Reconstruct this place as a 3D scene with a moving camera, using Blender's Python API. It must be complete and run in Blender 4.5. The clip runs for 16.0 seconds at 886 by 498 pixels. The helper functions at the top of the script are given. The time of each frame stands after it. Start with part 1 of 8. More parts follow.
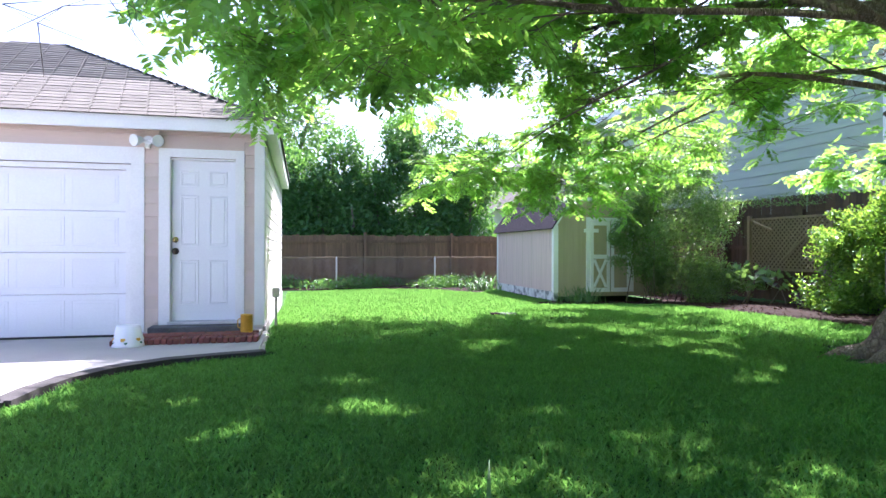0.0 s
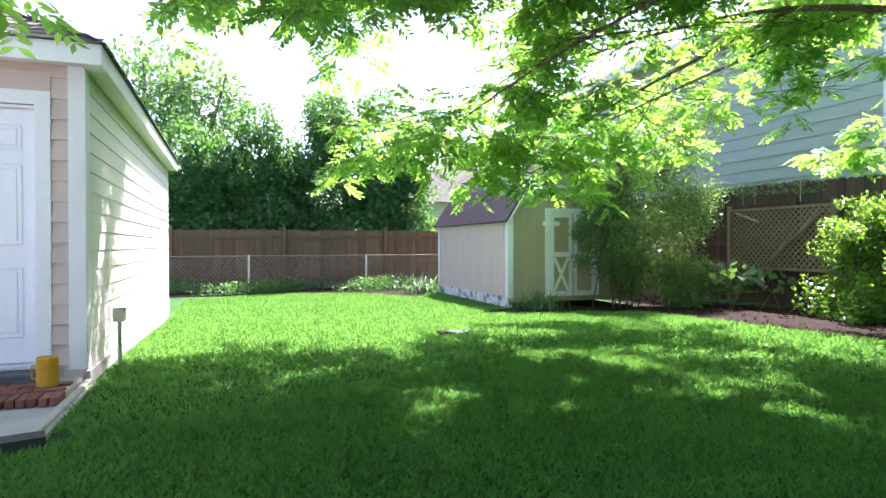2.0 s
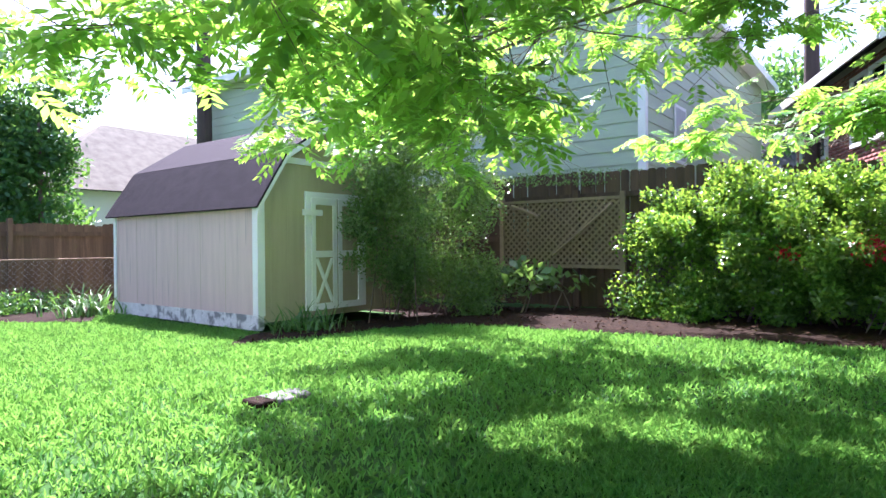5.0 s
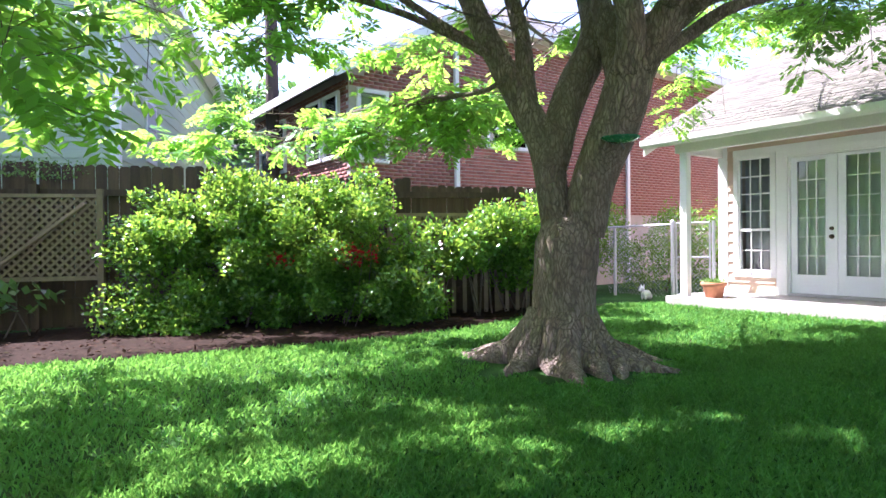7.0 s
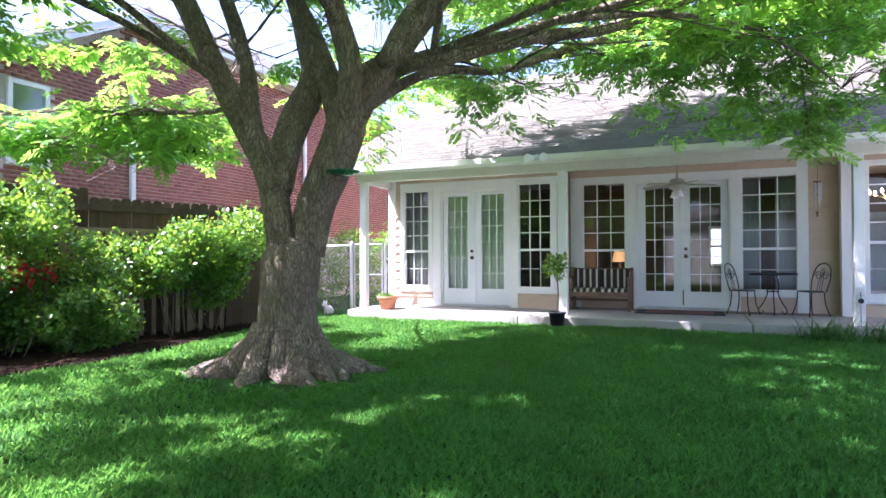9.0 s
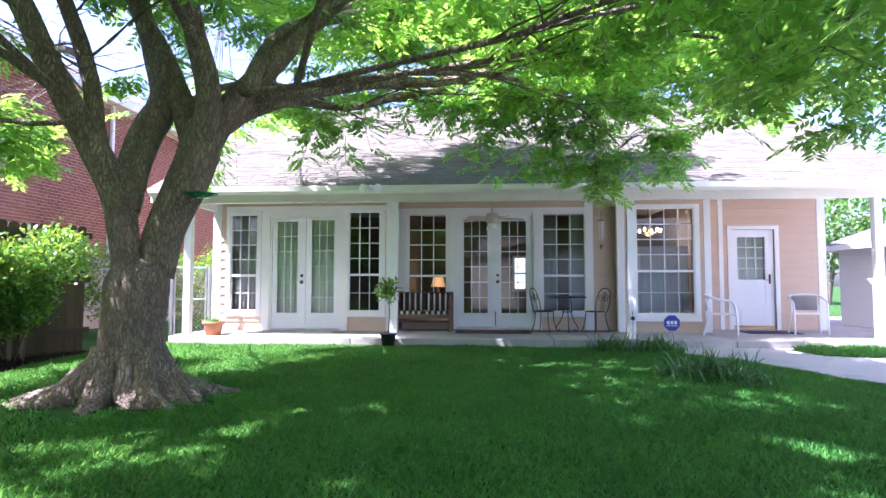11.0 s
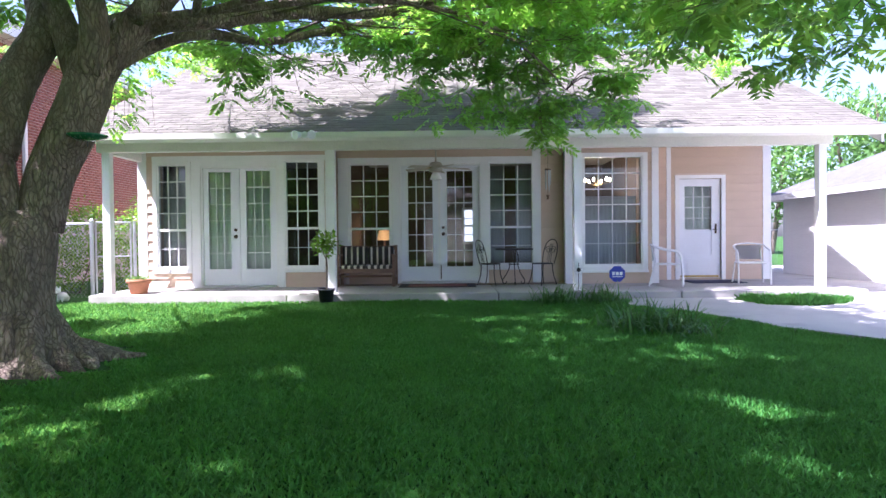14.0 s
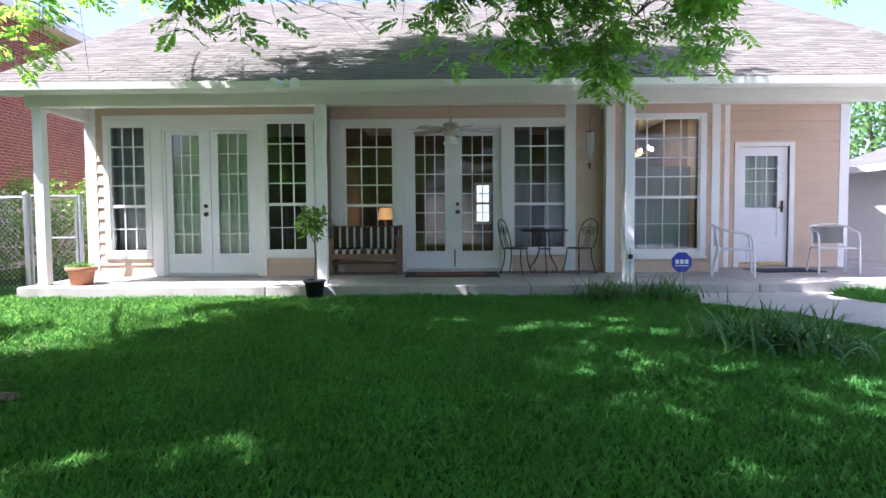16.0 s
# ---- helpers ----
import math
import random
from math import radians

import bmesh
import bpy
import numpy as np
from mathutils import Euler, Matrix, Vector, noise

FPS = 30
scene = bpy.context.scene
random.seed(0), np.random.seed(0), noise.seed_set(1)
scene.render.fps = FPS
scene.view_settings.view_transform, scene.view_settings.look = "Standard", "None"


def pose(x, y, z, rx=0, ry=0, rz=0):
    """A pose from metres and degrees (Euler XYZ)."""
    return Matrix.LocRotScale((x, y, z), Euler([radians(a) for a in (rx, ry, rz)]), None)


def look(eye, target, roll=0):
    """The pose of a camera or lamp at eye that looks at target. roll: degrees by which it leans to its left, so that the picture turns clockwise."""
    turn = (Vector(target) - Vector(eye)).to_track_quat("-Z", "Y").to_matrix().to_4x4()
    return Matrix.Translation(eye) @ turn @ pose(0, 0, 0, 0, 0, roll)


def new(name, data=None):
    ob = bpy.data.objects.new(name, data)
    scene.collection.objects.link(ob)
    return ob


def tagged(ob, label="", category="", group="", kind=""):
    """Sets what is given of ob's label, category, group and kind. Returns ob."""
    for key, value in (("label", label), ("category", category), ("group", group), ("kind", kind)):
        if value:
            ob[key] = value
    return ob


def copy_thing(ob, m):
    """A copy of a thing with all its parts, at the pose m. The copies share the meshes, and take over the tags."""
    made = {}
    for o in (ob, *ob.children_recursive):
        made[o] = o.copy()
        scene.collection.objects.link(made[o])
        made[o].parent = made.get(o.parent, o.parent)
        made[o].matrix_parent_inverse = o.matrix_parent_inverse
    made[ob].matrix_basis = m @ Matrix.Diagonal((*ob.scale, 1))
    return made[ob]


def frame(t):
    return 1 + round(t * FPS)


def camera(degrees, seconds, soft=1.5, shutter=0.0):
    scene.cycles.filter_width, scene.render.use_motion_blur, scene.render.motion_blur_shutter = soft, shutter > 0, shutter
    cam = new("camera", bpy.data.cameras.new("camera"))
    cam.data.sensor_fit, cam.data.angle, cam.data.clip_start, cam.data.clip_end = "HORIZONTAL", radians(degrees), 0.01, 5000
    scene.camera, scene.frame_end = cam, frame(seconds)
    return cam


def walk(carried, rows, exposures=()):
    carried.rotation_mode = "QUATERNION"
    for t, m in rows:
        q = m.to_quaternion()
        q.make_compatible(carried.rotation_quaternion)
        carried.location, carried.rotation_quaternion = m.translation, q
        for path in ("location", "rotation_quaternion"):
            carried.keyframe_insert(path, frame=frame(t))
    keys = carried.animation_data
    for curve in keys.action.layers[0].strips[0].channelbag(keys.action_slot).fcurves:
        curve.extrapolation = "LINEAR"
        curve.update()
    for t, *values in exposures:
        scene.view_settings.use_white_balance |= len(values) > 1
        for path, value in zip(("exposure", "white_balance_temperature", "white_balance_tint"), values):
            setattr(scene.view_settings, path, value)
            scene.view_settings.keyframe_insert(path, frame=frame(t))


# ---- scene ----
cam = camera(72.39, 16.0, soft=1.5)


def eye_at(x, y, z, heading, tilt, lean):
    return pose(x, y, z, 90 + tilt, 0, heading) @ pose(0, 0, 0, 0, 0, lean)


walk(cam, [
    (0, eye_at(3.896, -4.279, 1.093, 144.67, 0.01, 0.13)),
    (0.5, eye_at(3.588, -4.699, 1.084, 144.31, -0.14, -0.07)),
    (1, eye_at(3.148, -5.204, 1.046, 142.86, -0.15, -0.19)),
    (1.5, eye_at(2.758, -5.743, 1.079, 141.69, -0.23, -0.14)),
    (2, eye_at(2.393, -6.332, 1.116, 138.44, -0.38, -0.10)),
    (2.5, eye_at(1.978, -6.959, 1.096, 136.67, -0.40, -0.21)),
    (3, eye_at(1.525, -7.545, 1.121, 134.32, -0.61, -0.38)),
    (3.2, eye_at(1.390, -7.757, 1.125, 132.97, -0.59, -0.10)),
    (5.3, eye_at(0.799, -9.998, 1.036, 99.06, -0.26, -0.47)),
    (5.5, eye_at(0.729, -10.084, 1.037, 94.89, -0.16, -0.40)),
    (6, eye_at(0.524, -10.253, 1.042, 81.83, -0.31, -0.46)),
    (6.5, eye_at(0.427, -10.388, 1.060, 66.97, -0.49, -0.50)),
    (7, eye_at(0.287, -10.498, 1.102, 54.78, -0.65, -0.66)),
    (7.5, eye_at(0.205, -10.628, 1.113, 42.63, -0.73, -0.51)),
    (8, eye_at(0.156, -10.829, 1.107, 34.41, -0.57, -0.42)),
    (8.5, eye_at(0.168, -11.106, 1.116, 28.21, -0.17, -0.28)),
    (9, eye_at(0.168, -11.367, 1.112, 22.74, 0.87, -0.15)),
    (9.5, eye_at(0.096, -11.589, 1.139, 19.17, 2.50, -0.11)),
    (10, eye_at(-0.008, -11.792, 1.132, 14.32, 3.90, 0.08)),
    (10.2, eye_at(-0.032, -11.842, 1.128, 11.74, 3.95, 0.12)),
    (12.3, eye_at(-0.263, -12.109, 0.976, 1.33, 1.17, -0.28)),
    (12.5, eye_at(-0.258, -12.088, 0.984, 1.28, 0.52, -0.33)),
    (13, eye_at(-0.136, -12.003, 1.024, 1.37, -0.33, -0.40)),
    (13.5, eye_at(-0.008, -11.835, 1.041, 1.26, -0.54, -0.51)),
    (14, eye_at(0.126, -11.514, 1.043, 0.72, -0.97, -0.56)),
    (14.5, eye_at(0.164, -11.098, 1.042, 0.70, -1.45, -0.53)),
    (15, eye_at(0.091, -10.597, 1.059, 0.44, -2.06, -0.45)),
    (15.5, eye_at(-0.036, -10.056, 1.046, 0.51, -2.68, -0.42)),
    (16, eye_at(-0.171, -9.481, 1.016, 0.52, -2.80, -0.39)),
], exposures=[(0, 2.25, 5600, 31), (2.5, 2.35, 5900, 27), (5.5, 2.3, 5700, 32), (7, 2.4, 5700, 32), (10, 2.5, 5500, 37), (13, 2.2, 5500, 36), (14.5, 2.15, 5550, 32), (16, 2.05, 5600, 29)])

# ---- light ----
SUN = Vector((-0.54, -0.34, 1.0)).normalized()
world = bpy.data.worlds.new("sky")
scene.world = world
world.use_nodes = True
wn, wl = world.node_tree.nodes, world.node_tree.links
sky = wn.new("ShaderNodeTexSky")
sky.sky_type = "NISHITA"
sky.sun_disc = False
sky.sun_elevation = math.asin(SUN.z)
sky.sun_rotation = math.atan2(SUN.x, SUN.y)
sky.dust_density = 3.0
wl.new(sky.outputs["Color"], wn["Background"].inputs["Color"])
wn["Background"].inputs["Strength"].default_value = 0.105
sun = new("sun", bpy.data.lights.new("sun", "SUN"))
sun.data.energy, sun.data.angle, sun.data.color = 5.0, radians(0.53), (1.0, 0.95, 0.86)
sun.matrix_world = look(SUN * 40, (0, 0, 0))

# ---- helpers of this place ----
LOT = Matrix.Rotation(radians(-22.19), 4, "Z")   # the plot's axes against the house's


def lot(a, b, z=0.0):
    return LOT @ Vector((a, b, z))


def smooth(e0, e1, v):
    u = np.clip((v - e0) / (e1 - e0), 0, 1)
    return u * u * (3 - 2 * u)


def ground_z(x, y):
    """The lawn falls gently towards the back fence."""
    b = 0.3777 * np.asarray(x) + 0.9259 * np.asarray(y)
    return -0.17 * smooth(-11.0, -16.5, b) + 0.012 * np.sin(np.asarray(x) * 1.3) * np.cos(np.asarray(y) * 1.1)


def part(name, bm, material, parent=None, label="", smooth_shade=False):
    me = bpy.data.meshes.new(name)
    bm.normal_update()
    bm.to_mesh(me)
    bm.free()
    me.materials.append(material)
    if smooth_shade:
        me.polygons.foreach_set("use_smooth", [True] * len(me.polygons))
    ob = new(name, me)
    if parent is not None:
        ob.parent = parent
    if label:
        ob["label"] = label
    return ob


def thing(name, m, label, category, group="", kind=""):
    ob = new(name)
    ob.empty_display_size = 0.1
    ob.matrix_world = m
    return tagged(ob, label, category, group, kind)


def piece(name, me, parent, m):
    ob = new(name, me)
    ob.parent = parent
    ob.matrix_basis = m
    return ob


def fast_mesh(name, verts, faces, material, smooth_shade=False):
    verts, faces = np.asarray(verts, np.float32), np.asarray(faces, np.int32)
    me = bpy.data.meshes.new(name)
    n, k = faces.shape
    me.vertices.add(len(verts))
    me.vertices.foreach_set("co", verts.ravel())
    me.loops.add(n * k)
    me.loops.foreach_set("vertex_index", faces.ravel())
    me.polygons.add(n)
    me.polygons.foreach_set("loop_start", np.arange(n, dtype=np.int32) * k)
    me.update(calc_edges=True)
    me.materials.append(material)
    if smooth_shade:
        me.polygons.foreach_set("use_smooth", np.ones(n, bool))
    return me


def box(bm, x0, y0, z0, x1, y1, z1, bev=0.0):
    r = bmesh.ops.create_cube(bm, size=1, matrix=Matrix.Translation(((x0 + x1) / 2, (y0 + y1) / 2, (z0 + z1) / 2)) @ Matrix.Diagonal((abs(x1 - x0), abs(y1 - y0), abs(z1 - z0), 1)))
    if bev > 0:
        es = list({e for v in r["verts"] for e in v.link_edges})
        bmesh.ops.bevel(bm, geom=es, offset=bev, segments=1, affect="EDGES")
    return bm


def boxes(*bs, bev=0.0):
    bm = bmesh.new()
    for b in bs:
        box(bm, *b, bev=bev)
    return bm


def rod(bm, p, q, r0, r1=None, n=8, cap=True):
    p, q = Vector(p), Vector(q)
    d = q - p
    m = Matrix.Translation((p + q) / 2) @ d.to_track_quat("Z", "Y").to_matrix().to_4x4()
    bmesh.ops.create_cone(bm, cap_ends=cap, segments=n, radius1=r0, radius2=r0 if r1 is None else r1, depth=d.length, matrix=m)
    return bm


def rods(*rs, n=8):
    bm = bmesh.new()
    for r in rs:
        rod(bm, *r, n=n)
    return bm


def tube(bm, pts, rad, n=8, bumpy=0.0, seed=0):
    """A tapered tube along points, with one radius for each point."""
    pts = [Vector(p) for p in pts]
    rings = []
    side = None
    for i, p in enumerate(pts):
        d = (pts[min(i + 1, len(pts) - 1)] - pts[max(i - 1, 0)]).normalized()
        if side is None:
            side = d.orthogonal().normalized()
        side = (side - d * side.dot(d)).normalized()
        up = d.cross(side)
        ring = []
        for k in range(n):
            a = 2 * math.pi * k / n
            r = rad[i] * (1 + bumpy * noise.noise(Vector((p.x * 3 + math.cos(a), p.y * 3 + math.sin(a), p.z * 2 + seed))))
            ring.append(bm.verts.new(p + (side * math.cos(a) + up * math.sin(a)) * r))
        rings.append(ring)
    for r0, r1 in zip(rings, rings[1:]):
        for k in range(n):
            bm.faces.new((r0[k], r0[(k + 1) % n], r1[(k + 1) % n], r1[k]))
    bm.faces.new(list(reversed(rings[0])))
    bm.faces.new(rings[-1])
    return bm


def curve_pts(pts, rad, step=0.18):
    """Catmull-Rom through the points, evenly split."""
    P = [Vector(p) for p in pts]
    out, ro = [], []
    for i in range(len(P) - 1):
        p0, p1, p2, p3 = P[max(i - 1, 0)], P[i], P[i + 1], P[min(i + 2, len(P) - 1)]
        n = max(2, int((p2 - p1).length / step))
        for k in range(n):
            t = k / n
            out.append(0.5 * ((2 * p1) + (p2 - p0) * t + (2 * p0 - 5 * p1 + 4 * p2 - p3) * t * t + (3 * p1 - p0 - 3 * p2 + p3) * t ** 3))
            ro.append(rad[i] * (1 - t) + rad[i + 1] * t)
    return out + [P[-1]], ro + [rad[-1]]


# ---- materials ----
def surf(name, base, vary=0.12, scale=4.0, fine=45.0, rough=0.7, bump=0.15, metal=0.0, rand=0.0, stretch=(1, 1, 1), stain=None, stain_at=0.62, sheen=0.0):
    m = bpy.data.materials.new(name)
    m.use_nodes = True
    n, l = m.node_tree.nodes, m.node_tree.links
    p = n["Principled BSDF"]
    tc, mp = n.new("ShaderNodeTexCoord"), n.new("ShaderNodeMapping")
    mp.inputs["Scale"].default_value = stretch
    l.new(tc.outputs["Object"], mp.inputs["Vector"])
    big, small = n.new("ShaderNodeTexNoise"), n.new("ShaderNodeTexNoise")
    big.inputs["Scale"].default_value, small.inputs["Scale"].default_value = scale, fine
    big.inputs["Detail"].default_value, small.inputs["Detail"].default_value = 5, 4
    oi = n.new("ShaderNodeObjectInfo")
    wob = n.new("ShaderNodeVectorMath")
    wob.operation = "MULTIPLY_ADD"
    wob.inputs[1].default_value = (7, 7, 7)
    l.new(oi.outputs["Random"], wob.inputs[0])
    l.new(mp.outputs["Vector"], wob.inputs[2])
    l.new(wob.outputs["Vector"], big.inputs["Vector"])
    l.new(wob.outputs["Vector"], small.inputs["Vector"])
    add = n.new("ShaderNodeMath")
    add.operation = "ADD"
    l.new(big.outputs["Fac"], add.inputs[0])
    l.new(small.outputs["Fac"], add.inputs[1])
    rmp = n.new("ShaderNodeMapRange")
    rmp.inputs["From Min"].default_value, rmp.inputs["From Max"].default_value = 0.7, 1.3
    rmp.inputs["To Min"].default_value, rmp.inputs["To Max"].default_value = 1 - vary, 1 + vary
    l.new(add.outputs[0], rmp.inputs["Value"])
    val = rmp.outputs["Result"]
    if rand:
        rr = n.new("ShaderNodeMapRange")
        rr.inputs["To Min"].default_value, rr.inputs["To Max"].default_value = 1 - rand, 1 + rand
        l.new(oi.outputs["Random"], rr.inputs["Value"])
        mu = n.new("ShaderNodeMath")
        mu.operation = "MULTIPLY"
        l.new(val, mu.inputs[0])
        l.new(rr.outputs["Result"], mu.inputs[1])
        val = mu.outputs[0]
    mul = n.new("ShaderNodeVectorMath")
    mul.operation = "SCALE"
    mul.inputs[0].default_value = base
    l.new(val, mul.inputs["Scale"])
    col = mul.outputs["Vector"]
    if stain:
        st = n.new("ShaderNodeTexNoise")
        st.inputs["Scale"].default_value, st.inputs["Detail"].default_value = scale * 0.9, 8
        l.new(wob.outputs["Vector"], st.inputs["Vector"])
        sr = n.new("ShaderNodeMapRange")
        sr.inputs["From Min"].default_value, sr.inputs["From Max"].default_value = stain_at - 0.05, stain_at + 0.07
        l.new(st.outputs["Fac"], sr.inputs["Value"])
        mx = n.new("ShaderNodeMix")
        mx.data_type = "RGBA"
        l.new(sr.outputs["Result"], mx.inputs["Factor"])
        l.new(col, mx.inputs["A"])
        mx.inputs["B"].default_value = (*stain, 1)
        col = mx.outputs["Result"]
    l.new(col, p.inputs["Base Color"])
    rg = n.new("ShaderNodeMapRange")
    rg.inputs["To Min"].default_value, rg.inputs["To Max"].default_value = max(rough - 0.12, 0.02), min(rough + 0.12, 1)
    l.new(small.outputs["Fac"], rg.inputs["Value"])
    l.new(rg.outputs["Result"], p.inputs["Roughness"])
    p.inputs["Metallic"].default_value = metal
    if bump:
        bp = n.new("ShaderNodeBump")
        bp.inputs["Strength"].default_value, bp.inputs["Distance"].default_value = bump, 0.01
        l.new(add.outputs[0], bp.inputs["Height"])
        l.new(bp.outputs["Normal"], p.inputs["Normal"])
    return m


def leaf_mat(name, base, back, vary=0.35, trans=0.45, rough=0.45, spec=0.4):
    m = bpy.data.materials.new(name)
    m.use_nodes = True
    n, l = m.node_tree.nodes, m.node_tree.links
    p, out = n["Principled BSDF"], n["Material Output"]
    ge = n.new("ShaderNodeNewGeometry")
    tc, nz = n.new("ShaderNodeTexCoord"), n.new("ShaderNodeTexNoise")
    nz.inputs["Scale"].default_value, nz.inputs["Detail"].default_value = 1.1, 3
    l.new(tc.outputs["Object"], nz.inputs["Vector"])
    ad = n.new("ShaderNodeMath")
    ad.operation = "ADD"
    l.new(ge.outputs["Random Per Island"], ad.inputs[0])
    l.new(nz.outputs["Fac"], ad.inputs[1])
    mr = n.new("ShaderNodeMapRange")
    mr.inputs["From Min"].default_value, mr.inputs["From Max"].default_value = 0.2, 1.5
    mr.inputs["To Min"].default_value, mr.inputs["To Max"].default_value = 1 - vary, 1 + vary
    l.new(ad.outputs[0], mr.inputs["Value"])
    cols = []
    for c in (base, back):
        s = n.new("ShaderNodeVectorMath")
        s.operation = "SCALE"
        s.inputs[0].default_value = c
        l.new(mr.outputs["Result"], s.inputs["Scale"])
        cols.append(s.outputs["Vector"])
    l.new(cols[0], p.inputs["Base Color"])
    p.inputs["Roughness"].default_value = rough
    p.inputs["Specular IOR Level"].default_value = spec
    tr = n.new("ShaderNodeBsdfTranslucent")
    l.new(cols[1], tr.inputs["Color"])
    mx = n.new("ShaderNodeMixShader")
    mx.inputs["Fac"].default_value = trans
    l.new(p.outputs["BSDF"], mx.inputs[1])
    l.new(tr.outputs["BSDF"], mx.inputs[2])
    l.new(mx.outputs["Shader"], out.inputs["Surface"])
    return m


def glass_mat(name, tint=(0.9, 0.95, 0.93)):
    m = bpy.data.materials.new(name)
    m.use_nodes = True
    n, l = m.node_tree.nodes, m.node_tree.links
    n.remove(n["Principled BSDF"])
    out = n["Material Output"]
    fr, gl, tp, mx = n.new("ShaderNodeFresnel"), n.new("ShaderNodeBsdfGlossy"), n.new("ShaderNodeBsdfTransparent"), n.new("ShaderNodeMixShader")
    fr.inputs["IOR"].default_value = 1.52
    gl.inputs["Roughness"].default_value = 0.01
    tp.inputs["Color"].default_value = (*tint, 1)
    l.new(fr.outputs["Fac"], mx.inputs["Fac"])
    l.new(tp.outputs["BSDF"], mx.inputs[1])
    l.new(gl.outputs["BSDF"], mx.inputs[2])
    l.new(mx.outputs["Shader"], out.inputs["Surface"])
    return m


def glow_mat(name, color, strength):
    m = bpy.data.materials.new(name)
    m.use_nodes = True
    p = m.node_tree.nodes["Principled BSDF"]
    p.inputs["Emission Color"].default_value = (*color, 1)
    p.inputs["Emission Strength"].default_value = strength
    return m


WHITE = surf("white_paint", (0.80, 0.80, 0.79), vary=0.05, scale=2, rough=0.5, bump=0.05)
DOOR_WHITE = surf("door_paint", (0.80, 0.81, 0.84), vary=0.03, scale=2, rough=0.4, bump=0.03)
CREAM = surf("cream_trim", (0.74, 0.73, 0.66), vary=0.07, scale=2, rough=0.55, bump=0.06)
PINK = surf("pink_beige_siding", (0.60, 0.49, 0.425), vary=0.07, scale=1.5, fine=60, rough=0.65, bump=0.12, rand=0.04, stretch=(1, 1, 3))
TAN = surf("tan_siding", (0.58, 0.44, 0.33), vary=0.06, scale=1.5, fine=60, rough=0.65, bump=0.12, rand=0.04, stretch=(1, 1, 3))
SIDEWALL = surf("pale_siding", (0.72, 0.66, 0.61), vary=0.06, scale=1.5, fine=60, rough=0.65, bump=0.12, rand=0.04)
GREENSIDE = surf("pale_green_siding", (0.38, 0.45, 0.33), vary=0.07, scale=1.2, rough=0.65, bump=0.1, rand=0.04)
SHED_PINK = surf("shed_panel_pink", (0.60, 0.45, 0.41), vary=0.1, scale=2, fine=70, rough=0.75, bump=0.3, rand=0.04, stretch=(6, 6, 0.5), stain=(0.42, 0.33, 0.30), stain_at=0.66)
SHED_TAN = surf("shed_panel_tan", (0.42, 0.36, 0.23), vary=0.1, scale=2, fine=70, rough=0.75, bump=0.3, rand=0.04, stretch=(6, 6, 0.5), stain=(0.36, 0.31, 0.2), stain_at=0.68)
PEEL = surf("peeling_white_skirt", (0.62, 0.62, 0.62), vary=0.2, scale=7, rough=0.8, bump=0.4, stain=(0.2, 0.2, 0.21), stain_at=0.55)
SHINGLE = surf("weathered_shingle", (0.132, 0.124, 0.104), vary=0.22, scale=5, fine=120, rough=0.9, bump=0.5, rand=0.07)
SHINGLE_STUFF = surf("weathered_shingle_field", (0.132, 0.124, 0.104), vary=0.3, scale=3, fine=90, rough=0.9, bump=0.5)
SHED_ROOF = surf("dark_shingle", (0.02, 0.017, 0.024), vary=0.25, scale=5, fine=120, rough=0.9, bump=0.5, rand=0.12)
GREY_ROOF = surf("grey_shingle", (0.10, 0.10, 0.115), vary=0.22, scale=4, fine=100, rough=0.9, bump=0.4)
CONCRETE = surf("concrete", (0.37, 0.35, 0.32), vary=0.12, scale=1.4, fine=80, rough=0.85, bump=0.25, rand=0.04, stain=(0.27, 0.255, 0.23), stain_at=0.64)
EDGING = surf("dark_edging", (0.045, 0.04, 0.035), vary=0.3, scale=6, rough=0.9, bump=0.4)
BRICK = surf("red_brick", (0.21, 0.07, 0.05), vary=0.18, scale=9, fine=90, rough=0.85, bump=0.4, rand=0.22)
FARBRICK = surf("red_house_brick", (0.34, 0.13, 0.105), vary=0.2, scale=5, fine=60, rough=0.85, bump=0.3, rand=0.2)
MORTAR = surf("mortar", (0.46, 0.40, 0.36), vary=0.12, scale=8, rough=0.9, bump=0.3)
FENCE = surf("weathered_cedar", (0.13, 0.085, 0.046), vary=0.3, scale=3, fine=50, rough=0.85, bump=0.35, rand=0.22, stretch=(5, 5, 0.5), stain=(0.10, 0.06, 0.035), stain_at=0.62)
# the same weathered cedar with the side fence's shade put into its colour
SIDE_FENCE = surf("shaded_weathered_cedar", (0.075, 0.048, 0.03), vary=0.3, scale=3, fine=50, rough=0.88, bump=0.35, rand=0.25, stretch=(5, 5, 0.5), stain=(0.08, 0.055, 0.04), stain_at=0.6)
LATTICE = surf("bare_lattice_wood", (0.22, 0.165, 0.105), vary=0.2, scale=5, rough=0.85, bump=0.2, rand=0.1)
GALV = surf("galvanised_steel", (0.55, 0.56, 0.57), vary=0.12, scale=8, rough=0.45, bump=0.05, metal=0.8)
DARK_IRON = surf("dark_wrought_iron", (0.045, 0.042, 0.042), vary=0.2, scale=20, rough=0.5, bump=0.1, metal=0.5)
KNOB = surf("dark_bronze", (0.10, 0.075, 0.05), vary=0.1, scale=20, rough=0.3, bump=0.0, metal=0.9)
BRASS = surf("brass", (0.55, 0.40, 0.16), vary=0.1, scale=20, rough=0.28, bump=0.0, metal=0.95)
